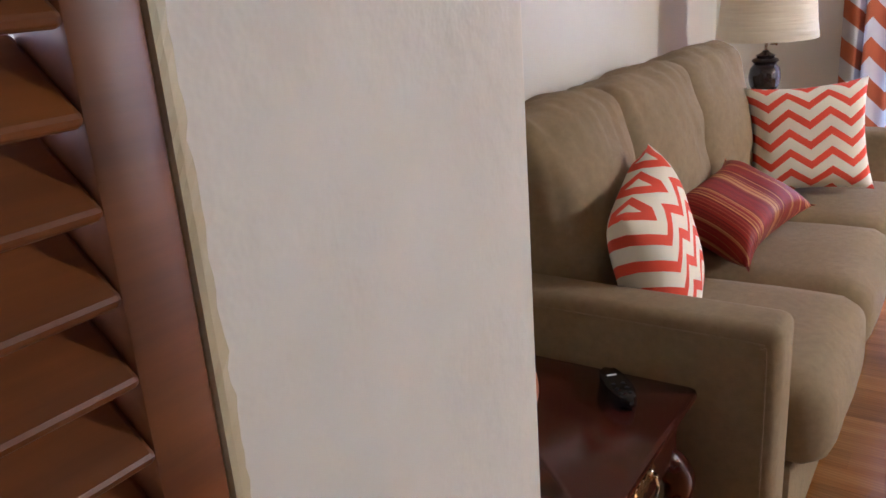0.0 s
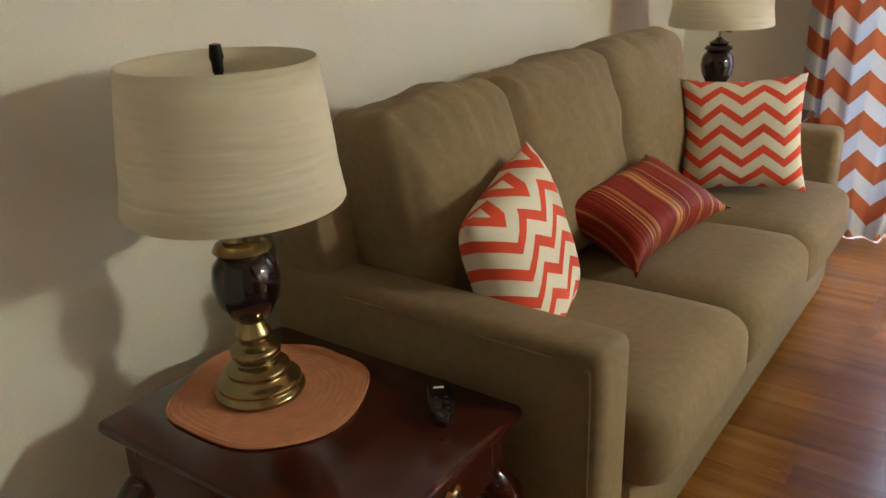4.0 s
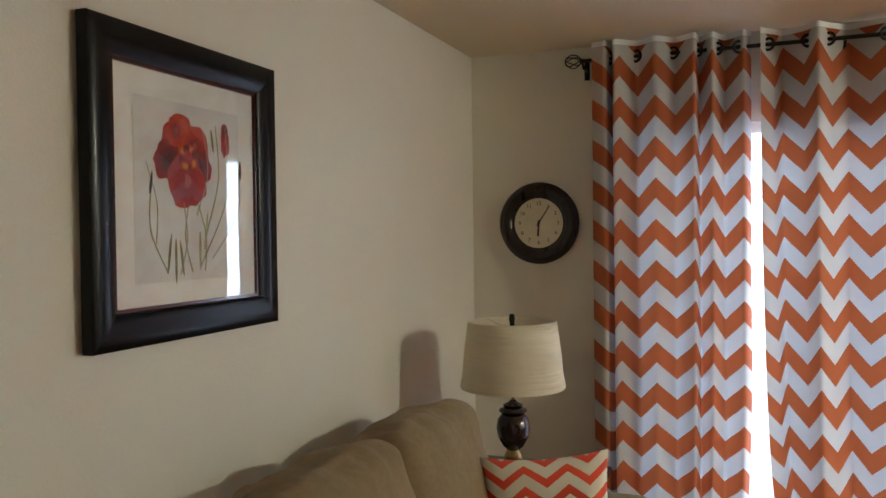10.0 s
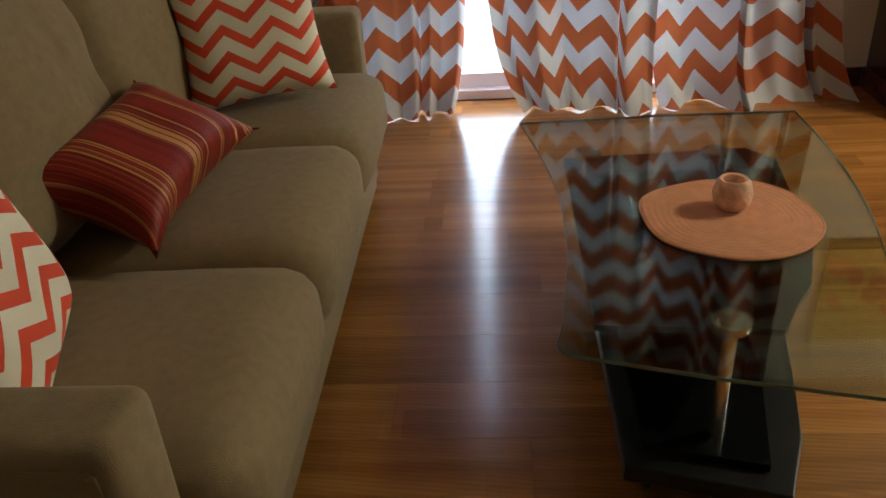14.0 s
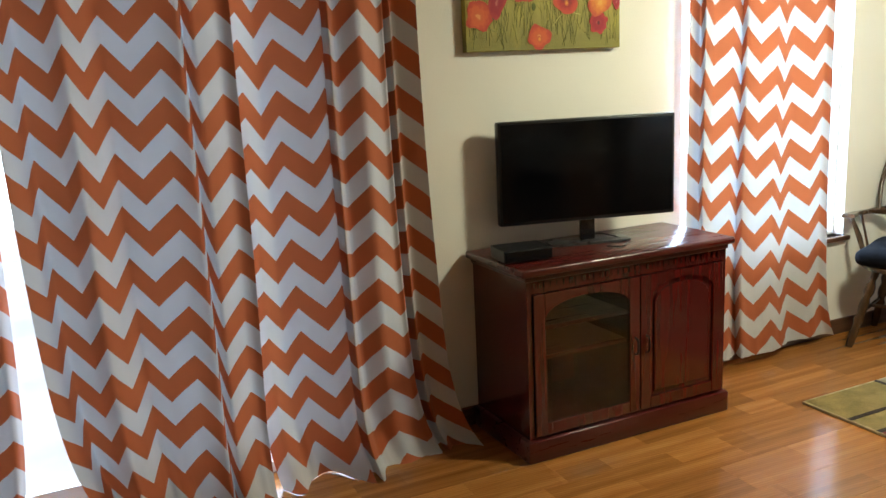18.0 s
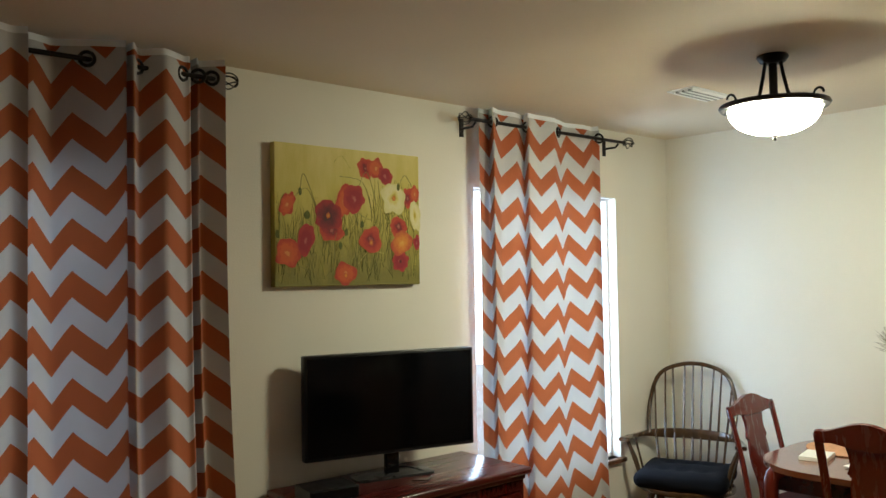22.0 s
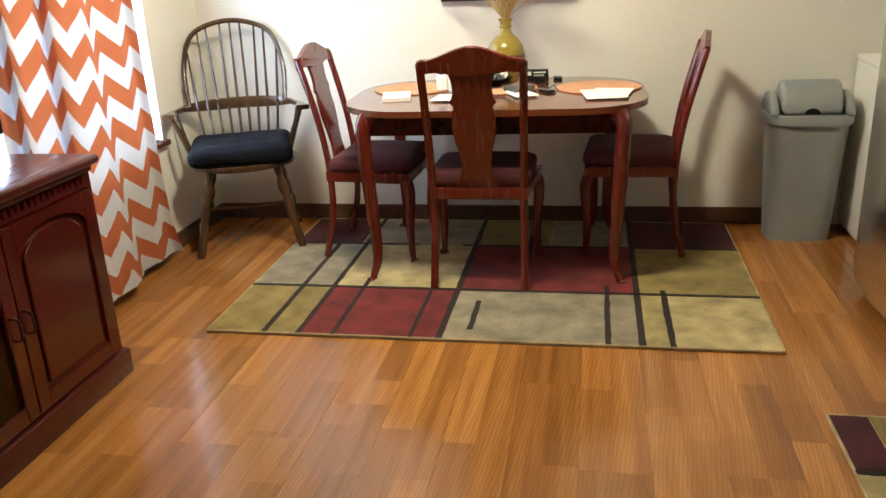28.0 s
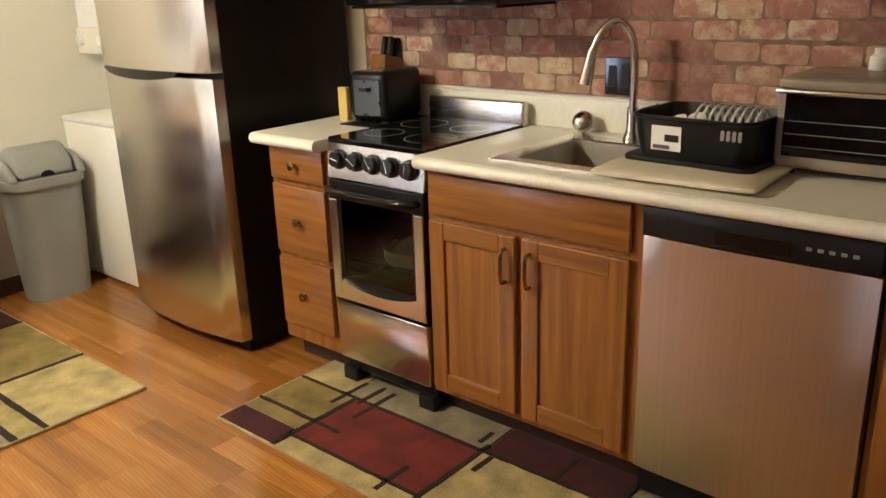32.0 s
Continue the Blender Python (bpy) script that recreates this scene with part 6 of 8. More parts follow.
def windsor():
    c = thing("windsor_chair", Matrix(), "dark brown bow-back Windsor armchair with a tufted navy cushion", "chair")
    part("seat", prism(disc(0, 0, 0.255, 0.235, 28), 0.385, 0.415, None, 0.010), WINDSOR, c, smooth=True)
    cu = cushion(0.47, 0.44, 0.085, 0.04, (0, 0, 0.012), 14, 0.008, 3, pose(0, 0.01, 0.457))
    for v in cu.verts:
        for tx in (-0.1, 0.0, 0.1):
            for ty in (-0.09, 0.09):
                d2 = (v.co.x - tx) ** 2 + (v.co.y - ty) ** 2
                v.co.z -= 0.024 * math.exp(-d2 / 0.0014) if v.co.z > 0.452 else 0
    part("cushion", cu, NAVY, c, "tufted navy seat cushion", "all")
    for sx in (-1, 1):
        for sy in (-1, 1):
            a, b = Vector((sx * 0.15, sy * 0.13, 0.39)), Vector((sx * 0.235, sy * 0.225, 0.0))
            pts = [a.lerp(b, i / 14) for i in range(15)]
            rad = [0.017 + 0.006 * math.sin(math.pi * (i / 14)) + (0.003 if i in (3, 4, 9) else 0) - (0.006 if i in (2, 5, 8, 10) else 0) for i in range(15)]
            part("leg", tube(pts, rad, 10), WINDSOR, c, smooth=True)
        part("stretcher", tube([(sx * 0.20, -0.185, 0.17), (sx * 0.20, 0.185, 0.17)], [0.009, 0.009], 8), WINDSOR, c, smooth=True)
    part("stretcher", tube([(-0.20, 0, 0.17), (0.20, 0, 0.17)], 0.010, 8), WINDSOR, c, smooth=True)
    bow = curve([(-0.225, -0.14, 0.64), (-0.235, -0.225, 0.80), (-0.19, -0.275, 0.955), (-0.07, -0.295, 1.015), (0.07, -0.295, 1.015), (0.19, -0.275, 0.955), (0.235, -0.225, 0.80), (0.225, -0.14, 0.64)], 6)
    part("bow", tube(bow, 0.012, 10), WINDSOR, c, smooth=True)
    rail = curve([(-0.30, 0.13, 0.645), (-0.285, -0.02, 0.64), (-0.21, -0.16, 0.64), (0, -0.215, 0.64), (0.21, -0.16, 0.64), (0.285, -0.02, 0.64), (0.30, 0.13, 0.645)], 6)
    board = bmesh.new()
    edge = []
    for i, q in enumerate(rail):
        d = (rail[min(i + 1, len(rail) - 1)] - rail[max(i - 1, 0)]).normalized()
        out, tall = Vector((d.y, -d.x, 0)), 0.011 + 0.016 * max(0, 1 - (q.x / 0.26) ** 4)
        wide = 0.011 if abs(q.x) < 0.27 else 0.011 + 0.018 * min(1, max(0, (q.y + 0.02) / 0.13))
        edge.append([board.verts.new(q + out * u * wide + Vector((0, 0, v * tall))) for u, v in ((-1, -0.7), (-0.7, -1), (0.7, -1), (1, -0.7), (1, 0.7), (0.7, 1), (-0.7, 1), (-1, 0.7))])
    for r0, r1 in zip(edge, edge[1:]):
        for k in range(8):
            board.faces.new((r0[k], r0[(k + 1) % 8], r1[(k + 1) % 8], r1[k]))
    board.faces.new(edge[0][::-1])
    board.faces.new(edge[-1])
    bmesh.ops.recalc_face_normals(board, faces=board.faces)
    part("arm_rail", board, WINDSOR, c, "bent arm rail with a broad back", True)
    for s in (-1, 1):
        part("arm_post", tube([(s * 0.215, 0.08, 0.412), (s * 0.25, 0.095, 0.54), (s * 0.29, 0.10, 0.64)], [0.010, 0.015, 0.009], 8), WINDSOR, c, smooth=True)
        part("spindle", tube([(s * 0.225, -0.03, 0.412), (s * 0.28, -0.035, 0.635)], 0.007, 6), WINDSOR, c, smooth=True)
    for k in range(9):
        u = (k - 4) / 4
        top = min((q for q in bow if q.z > 0.78), key=lambda q: abs(q.x - 0.214 * u))
        part("spindle", tube([(0.165 * u, -0.185 + 0.05 * u * u, 0.412), (0.19 * u, -0.212 + 0.055 * u * u, 0.64), top], [0.0065, 0.0075, 0.005], 6), WINDSOR, c, smooth=True)
    return c


wc = windsor()
wc.matrix_basis = pose(4.105, 4.088, 0, 0, 0, 112) @ Matrix.Diagonal((1.04, 1.0, 1.045, 1))

# on the table
vs = thing("vase", pose(4.235, 2.785, TH) @ Matrix.Diagonal((1.06, 1.06, 1.10, 1)), "olive-gold ceramic vase with dried wheat on the dining table", "vase")
part("body", lathe(((0, 0), (0.042, 0), (0.048, 0.01), (0.070, 0.07), (0.082, 0.120), (0.076, 0.155), (0.054, 0.185), (0.030, 0.208), (0.024, 0.225), (0.024, 0.232), (0.029, 0.236), (0.024, 0.240), (0.024, 0.252), (0.030, 0.262), (0.032, 0.268), (0.028, 0.268), (0.020, 0.235), (0, 0.22)), 32), plain("olive_glaze", (0.26, 0.19, 0.03), 0.14, vary=0.25, scale=9, coat=0.5), vs, smooth=True)
part("band", lathe(((0.0810, 0.108), (0.0845, 0.112), (0.0855, 0.120), (0.0815, 0.124)), 32), plain("umber_band", (0.10, 0.06, 0.02), 0.3), vs, smooth=True)
STRAW, EAR = plain("straw", (0.48, 0.33, 0.12), 0.8), plain("wheat_ear", (0.13, 0.082, 0.045), 0.9, vary=0.3, scale=40)
rnd = random.Random(9)
e = bmesh.new()
for k in range(64):
    a, out_r, h = rnd.uniform(0, 6.283), rnd.uniform(0.02, 0.20 if k % 9 else 0.25), rnd.uniform(0.40, 0.56)
    out_r *= 0.55 if math.cos(a) > 0.2 else 1.0
    tip = Vector((out_r * math.cos(a), out_r * math.sin(a), h - out_r * 0.35))
    stem = curve([(0.008 * math.cos(a), 0.008 * math.sin(a), 0.225), (0.018 * math.cos(a), 0.018 * math.sin(a), 0.275), tip * 0.6 + Vector((0, 0, 0.12)), tip], 4)
    s = part("stalk", tube(stem, 0.0016, 5), STRAW, vs)
    d = (stem[-1] - stem[-2]).normalized()
    tube([tip, tip + d * 0.02, tip + d * 0.05, tip + d * 0.07], [0.003, 0.0075, 0.006, 0.001], 6, e)
    for q in range(11):
        b = tip + d * (0.005 + 0.006 * q)
        w = Vector((rnd.uniform(-1, 1), rnd.uniform(-1, 1), rnd.uniform(-0.3, 0.6))).normalized()
        tube([b, b + d * 0.055 + w * 0.026], [0.0014, 0.0005], 3, e)
tagged(part("wheat_bristle", e, EAR, vs, "dark bristly wheat ears"), kind="stuff")
placemat(4.10, 3.20, TH + 0.001, 0.18, "orange placemat on the dining table near the window", 0.04, 5, None, TAN_MAT)
placemat(4.05, 2.36, TH + 0.001, 0.18, "orange placemat on the dining table near the trash can", 0.04, 6, None, TAN_MAT)
for x, y, w, d, r, h in ((3.83, 3.22, 0.17, 0.12, 12, 0.012), (3.80, 2.99, 0.16, 0.12, -6, 0.002), (3.84, 2.34, 0.24, 0.17, 8, 0.002), (3.86, 2.31, 0.22, 0.16, -10, 0.0045), (3.86, 2.68, 0.14, 0.10, 24, 0.004)):
    ob = lone("paper_sheet", boxed(-w / 2, w / 2, -d / 2, d / 2, 0.006 if h < 0.005 else 0, 0.006 + h, 0.0005, 1), PAPER, "white paper lying on the dining table" if h < 0.01 else "small white notepad lying on the dining table", "paper", "papers on the table")
    ob.matrix_basis = pose(x, y, TH + 0.001, 0, 0, r)
placemat(4.06, 2.80, TH + 0.001, 0.17, "orange placemat in the middle of the dining table", 0.04, 7, None, TAN_MAT)
cbx = thing("card_box", pose(4.28, 2.645, TH + 0.001, 0, 0, -82), "small black card box with white print on the dining table", "box")
part("carton", boxed(-0.052, 0.052, -0.018, 0.018, 0, 0.055, 0.001, 1), BLACK, cbx)
for q, (a, b, c, d) in enumerate(((-0.045, -0.028, 0.030, 0.048), (-0.018, 0.040, 0.040, 0.046), (-0.018, 0.030, 0.028, 0.032), (0.000, 0.014, 0.008, 0.020), (0.022, 0.036, 0.008, 0.020))):
    part("print_bar", boxed(a, b, -0.0188, -0.018, c, d), PAPER, cbx)
for q in range(4):
    ob = lone("coaster", boxed(-0.05, 0.05, -0.05, 0.05, 0, 0.006, 0.0015, 1), plain("coaster_grey", (0.10, 0.095, 0.085), 0.5, vary=0.6, scale=40), "dark patterned coaster stacked on the dining table", "coaster", "stacked coasters")
    ob.matrix_basis = pose(3.95, 2.70, TH + 0.008 + 0.0065 * q, 0, 0, 35 + 9 * q)
bl = thing("candy_bowl", pose(4.12, 2.83, TH + 0.008), "small dark bowl of wrapped candies on the dining table", "bowl")
part("bowl", lathe(((0, 0), (0.035, 0), (0.04, 0.006), (0.088, 0.034), (0.085, 0.036), (0.036, 0.012), (0, 0.010)), 24), BLACKGLOSS, bl, smooth=True)
rnd = random.Random(3)
for k in range(20):
    col = (PAPER, plain("blue_wrap", (0.10, 0.35, 0.55), 0.3), PAPER, plain("silver_wrap", (0.6, 0.6, 0.6), 0.3, 0.6))[k % 4]
    part("candy", cushion(0.052, 0.03, 0.016, 0.007, n=2, m=pose(rnd.uniform(-0.045, 0.045), rnd.uniform(-0.045, 0.045), 0.030 + 0.034 * rnd.random(), rnd.uniform(-30, 30), rnd.uniform(-30, 30), rnd.uniform(0, 180))), col, bl, smooth="all")
bt = thing("pill_bottle", pose(4.03, 3.0, TH + 0.001), "small white bottle with a blue cap on the dining table", "bottle", "white bottles")
part("body", lathe(((0, 0), (0.025, 0), (0.0265, 0.004), (0.0265, 0.064), (0.024, 0.070), (0.019, 0.074), (0, 0.074)), 20), WHITE, bt, smooth=True)
part("cap", lathe(((0, 0.074), (0.021, 0.074), (0.0215, 0.076), (0.0215, 0.091), (0.020, 0.093), (0, 0.093)), 20), plain("blue_cap", (0.03, 0.06, 0.30), 0.4), bt, smooth=True)
part("paper_label", lathe(((0.0265, 0.014), (0.0269, 0.014), (0.0269, 0.056), (0.0265, 0.056)), 20), PAPER, bt, smooth=True)
copy_thing(bt, pose(4.045, 3.057, TH + 0.001, 0, 0, 40))
for k, (x, y, r) in enumerate(((4.00, 2.66, 10), (3.95, 2.58, 40), (4.27, 2.62, -20), (3.93, 2.72, 80), (4.05, 2.56, 55), (4.33, 2.55, 5))):
    ob = lone("small_box" if k % 2 else "pair_of_glasses", boxed(-0.035, 0.035, -0.02, 0.02, 0, 0.012 + 0.012 * (k == 2), 0.003) if k % 2 or k == 2 else
              tube(curve([(0.05, -0.03, 0.004), (0.05, 0.03, 0.004), (0.03, 0.032, 0.02), (0.0, 0.03, 0.006), (-0.03, 0.032, 0.02), (-0.05, 0.03, 0.004), (-0.05, -0.03, 0.004)], 5), 0.0022, 6),
              BLACK if k != 3 else PAPER, "small dark box on the dining table" if k % 2 else "pair of dark spectacles on the dining table", "box" if k % 2 else "glasses")
    ob.matrix_basis = pose(x, y, TH + 0.001, 0, 0, r)

# trash can
tc = thing("trash_can", pose(4.305, 1.425, 0, 0, 0, 90) @ Matrix.Diagonal((0.95, 0.95, 1.0, 1)), "grey plastic trash can with a swing lid", "trash can")


def tapered(w0, d0, w1, d1, z0, z1, r):
    a, b = rounded(w0, d0, r, 5), rounded(w1, d1, r, 5)
    bm = bmesh.new()
    lo, hi = [bm.verts.new((x, y, z0)) for x, y in a], [bm.verts.new((x, y, z1)) for x, y in b]
    k = len(a)
    for i in range(k):
        bm.faces.new((lo[i], lo[(i + 1) % k], hi[(i + 1) % k], hi[i]))
    bm.faces.new(lo[::-1])
    bm.faces.new(hi)
    return bm


part("bin", tapered(0.305, 0.215, 0.365, 0.262, 0, 0.555, 0.085), GREY, tc, smooth=True)
part("rim", prism(rounded(0.395, 0.292, 0.09), 0.545, 0.592, None, 0.010), GREY, tc, smooth=True)
part("mouth", prism(rounded(0.335, 0.235, 0.05), 0.5915, 0.594), BLACK, tc)
across = Matrix(((0, 0, 1, 0), (1, 0, 0, 0), (0, 1, 0, 0), (0, 0, 0, 1)))      # outline (y, z) carried along x
arch = [(0.112, 0.595), (0.116, 0.615), (0.100, 0.655), (0.076, 0.695), (0.048, 0.722), (0.012, 0.735), (-0.030, 0.730), (-0.070, 0.705), (-0.100, 0.655), (-0.112, 0.595)]
cheek = [(0.132, 0.588), (0.130, 0.604), (0.108, 0.628), (0.060, 0.668), (0.020, 0.684), (-0.030, 0.684), (-0.080, 0.668), (-0.118, 0.635), (-0.132, 0.588)]
LID = plain("grey_flap", (0.29, 0.30, 0.285), 0.4, bumps=0.1, bscale=200)
part("flap", prism(arch, -0.136, 0.136, across, 0.022), LID, tc, "swing flap", "all")
for s in (-1, 1):
    part("cheek", prism(cheek, min(s * 0.148, s * 0.186), max(s * 0.148, s * 0.186), across, 0.012), GREY, tc, smooth="all")
part("finger_notch", prism([(0.034 * math.cos(math.pi * i / 12), 0.026 * math.sin(math.pi * i / 12)) for i in range(13)], -0.002, 0.002, pose(0, 0.1158, 0.597, 84, 0, 0)), BLACK, tc, "dark finger notch")

# ---- laundry centre and fridge ----
lc = thing("laundry_center", pose(3.80, SOUTH + 0.02, 0), "white stacked washer and dryer in the corner", "laundry center")
part("washer_body", boxed(0, 0.655, 0, 0.545, 0.02, 0.80, 0.010), ENAMEL, lc, smooth=True)
part("washer_lid", boxed(-0.002, 0.657, 0.0, 0.550, 0.80, 0.825, 0.008), ENAMEL, lc, smooth=True)
part("washer_back", boxed(0.0, 0.655, 0.0, 0.12, 0.825, 1.11), ENAMEL, lc)
part("dryer_body", boxed(0, 0.655, 0, 0.39, 1.11, 1.92, 0.010), ENAMEL, lc, smooth=True)
part("dryer_door", boxed(0.10, 0.56, 0.39, 0.405, 1.30, 1.74, 0.012), ENAMEL, lc, smooth=True)
pn = part("control_panel", boxed(0.01, 0.645, 0.39, 0.410, 1.11, 1.235, 0.006), plain("panel_cream", (0.70, 0.66, 0.55), 0.35), lc, "cream control panel")
for k in range(3):
    part("knob", lathe(((0, 0), (0.028, 0), (0.024, 0.02), (0, 0.022)), 18, pose(0.60 - 0.2 * k, 0.410, 1.175, -90, 0, 0)), ENAMEL, pn, smooth=True)
for x in (0.06, 0.6):
    for y in (0.06, 0.48):
        part("foot", lathe(((0, 0), (0.02, 0), (0.02, 0.02), (0, 0.02)), 10, pose(x, y, 0)), BLACK, lc)

fr = thing("refrigerator", pose(0, 0, 0), "two-door stainless refrigerator with black sides", "refrigerator")
FX0, FX1, FY0, FY1, FH = 2.945, 3.690, SOUTH + 0.03, 1.285, 1.62
part("cabinet", boxed(FX0, FX1, FY0, FY1, 0.045, FH - 0.015, 0.006), BLACK, fr, "black side panels")
part("top_cap", boxed(FX0, FX1, FY0, FY1 + 0.05, FH - 0.015, FH, 0.004), BLACK, fr)


def bowed(x0, x1, y0, y1, z0, z1, bow):
    """Door slab whose front bows outward across its width."""
    n = 14
    front = [(x0 + (x1 - x0) * i / n, y1 + bow * (1 - (2 * i / n - 1) ** 2)) for i in range(n + 1)]
    return prism([(x0, y0), (x1, y0)] + front[::-1], z0, z1, None, 0.004)


for z0, z1 in ((0.06, 1.085), (1.105, FH - 0.018)):
    d = part("door", bowed(FX0 - 0.002, FX1 + 0.002, FY1 + 0.003, FY1 + 0.050, z0, z1, 0.035), STEEL, fr, "brushed stainless door", True)
    if z0 < 0.5:
        # grip that follows the door's bow over its free side
        xs = [FX0 + 0.17 + (FX1 - FX0 - 0.18) * i / 12 for i in range(13)]
        lip = bmesh.new()
        rows = []
        for i, x in enumerate(xs):
            y = FY1 + 0.050 + 0.035 * (1 - (2 * (x - FX0) / (FX1 - FX0) - 1) ** 2)
            low = 1.098 - 0.030 * math.sin(math.pi * i / 12) ** 0.5
            rows.append([lip.verts.new(p) for p in ((x, y - 0.03, 1.106), (x, y + 0.006, 1.106), (x, y + 0.006, low), (x, y - 0.03, low))])
        for r0, r1 in zip(rows, rows[1:]):
            for q in range(4):
                lip.faces.new((r0[q], r0[(q + 1) % 4], r1[(q + 1) % 4], r1[q]))
        lip.faces.new(rows[0])
        lip.faces.new(rows[-1][::-1])
        bmesh.ops.recalc_face_normals(lip, faces=lip.faces)
        part("grip", lip, BLACKGLOSS, d, "black recessed grip")
part("kick_grille", boxed(FX0 + 0.02, FX1 - 0.02, FY0 + 0.1, FY1, 0.0, 0.045), BLACK, fr)
part("hinge_cover", boxed(FX0 + 0.02, FX0 + 0.13, FY1 - 0.03, FY1 + 0.06, FH, FH + 0.018, 0.006), BLACK, fr)
part("badge", boxed(FX0 - 0.0035, FX0 - 0.002, FY1 + 0.012, FY1 + 0.036, FH - 0.10, FH - 0.05), CHROME, fr)


# ---- kitchen ----
CF, CZ = 1.275, 0.90          # counter's front edge and top
CABY = CF - 0.03


def knob(parent, x, y, z):
    part("knob", lathe(((0, 0), (0.007, 0), (0.006, 0.012), (0.015, 0.018), (0.016, 0.024), (0, 0.028)), 14, pose(x, y, z, -90, 0, 0)), BRASS, parent, "antique brass knob", True)


def drawer_unit():
    c = thing("drawer_cabinet", Matrix(), "oak base cabinet with three drawers beside the stove", "cabinet")
    x0, x1 = 2.485, 2.790
    part("body", boxed(x0, x1, SOUTH + 0.01, CABY - 0.02, 0.10, CZ - 0.04), OAK, c)
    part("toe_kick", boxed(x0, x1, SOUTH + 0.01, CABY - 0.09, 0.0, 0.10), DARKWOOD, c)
    for z0, z1 in ((0.735, 0.852), (0.455, 0.715), (0.165, 0.435)):
        d = part("drawer_front", boxed(x0 + 0.012, x1 - 0.012, CABY - 0.02, CABY, z0, z1, 0.006), OAK_X, c, smooth=True)
        knob(d, (x0 + x1) / 2, CABY, (z0 + z1) / 2)
    return c


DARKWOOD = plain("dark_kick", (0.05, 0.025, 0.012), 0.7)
drawer_unit()


def panel_door(parent, x0, x1, z0, z1, y, name="door"):
    """Oak door: stiles and rails round a recessed panel, front towards +y."""
    st = 0.058
    d = part(name, boxed(x0, x0 + st, y, y + 0.019, z0, z1, 0.004), OAK, parent)
    part("stile", boxed(x1 - st, x1, y, y + 0.019, z0, z1, 0.004), OAK, d)
    part("rail", boxed(x0 + st, x1 - st, y, y + 0.018, z0, z0 + st, 0.003), OAK_X, d)
    part("rail", boxed(x0 + st, x1 - st, y, y + 0.018, z1 - st, z1, 0.003), OAK_X, d)
    part("panel", boxed(x0 + st, x1 - st, y, y + 0.009, z0 + st, z1 - st), OAK, d)
    return d


sc = thing("sink_cabinet", Matrix(), "oak sink cabinet with two panelled doors", "cabinet")
SX0, SX1 = 1.300, 2.032
part("body", boxed(SX0, SX1, SOUTH + 0.01, CABY - 0.02, 0.10, 0.70), OAK, sc)
part("face_frame", boxed(SX0, SX1, CABY - 0.04, CABY - 0.0195, 0.70, CZ - 0.04), OAK, sc)
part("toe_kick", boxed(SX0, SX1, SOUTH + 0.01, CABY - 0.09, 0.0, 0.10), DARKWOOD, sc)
part("false_front", boxed(SX0 + 0.035, SX1 - 0.012, CABY - 0.019, CABY, 0.715, 0.845, 0.008), OAK_X, sc, smooth=True)
mid = (SX0 + SX1) / 2 + 0.015
for a, b, hx in ((SX0 + 0.035, mid - 0.008, mid - 0.04), (mid + 0.014, SX1 - 0.012, mid + 0.046)):
    d = panel_door(sc, a, b, 0.125, 0.695, CABY - 0.019)
    h = tube(curve([(hx, CABY - 0.001, 0.655), (hx, CABY + 0.022, 0.65), (hx, CABY + 0.027, 0.605), (hx, CABY + 0.022, 0.56), (hx, CABY - 0.001, 0.555)], 5), 0.006, 8)
    part("handle", h, BRASS, d, "antique brass pull", True)

dw = thing("dishwasher", Matrix(), "stainless dishwasher with a black control strip", "dishwasher")
DX0, DX1 = 0.745, 1.296
part("tub", boxed(DX0, DX1, SOUTH + 0.02, CABY - 0.03, 0.02, CZ - 0.04), BLACK, dw)
d = part("door", bowed(DX0 + 0.003, DX1 - 0.003, CABY - 0.028, CABY + 0.008, 0.115, 0.775, 0.008), STEEL_SATIN, dw, "brushed stainless door", True)
st = part("control_strip", boxed(DX0 + 0.003, DX1 - 0.003, CABY - 0.028, CABY + 0.020, 0.778, 0.856, 0.006), BLACK, dw, "black control strip", True)
part("grip", boxed(DX0 + 0.19, DX1 - 0.19, CABY + 0.021, CABY + 0.0225, 0.79, 0.822), BLACKGLOSS, st)
for k in range(5):
    part("button", boxed(DX0 + 0.05 + 0.024 * k, DX0 + 0.062 + 0.024 * k, CABY + 0.0205, CABY + 0.0215, 0.812, 0.820), GREY, st)
part("kick_plate", boxed(DX0, DX1, SOUTH + 0.02, CABY - 0.07, 0.0, 0.11), BLACK, dw)
ec = thing("end_cabinet", Matrix(), "oak base cabinet at the end of the counter", "cabinet")
part("body", boxed(0.58, DX0 - 0.004, SOUTH + 0.01, CABY - 0.02, 0.10, CZ - 0.04), OAK, ec)
panel_door(ec, 0.59, DX0 - 0.02, 0.125, 0.84, CABY - 0.019)
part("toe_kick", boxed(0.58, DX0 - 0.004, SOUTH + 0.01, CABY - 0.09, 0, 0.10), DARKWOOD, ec)

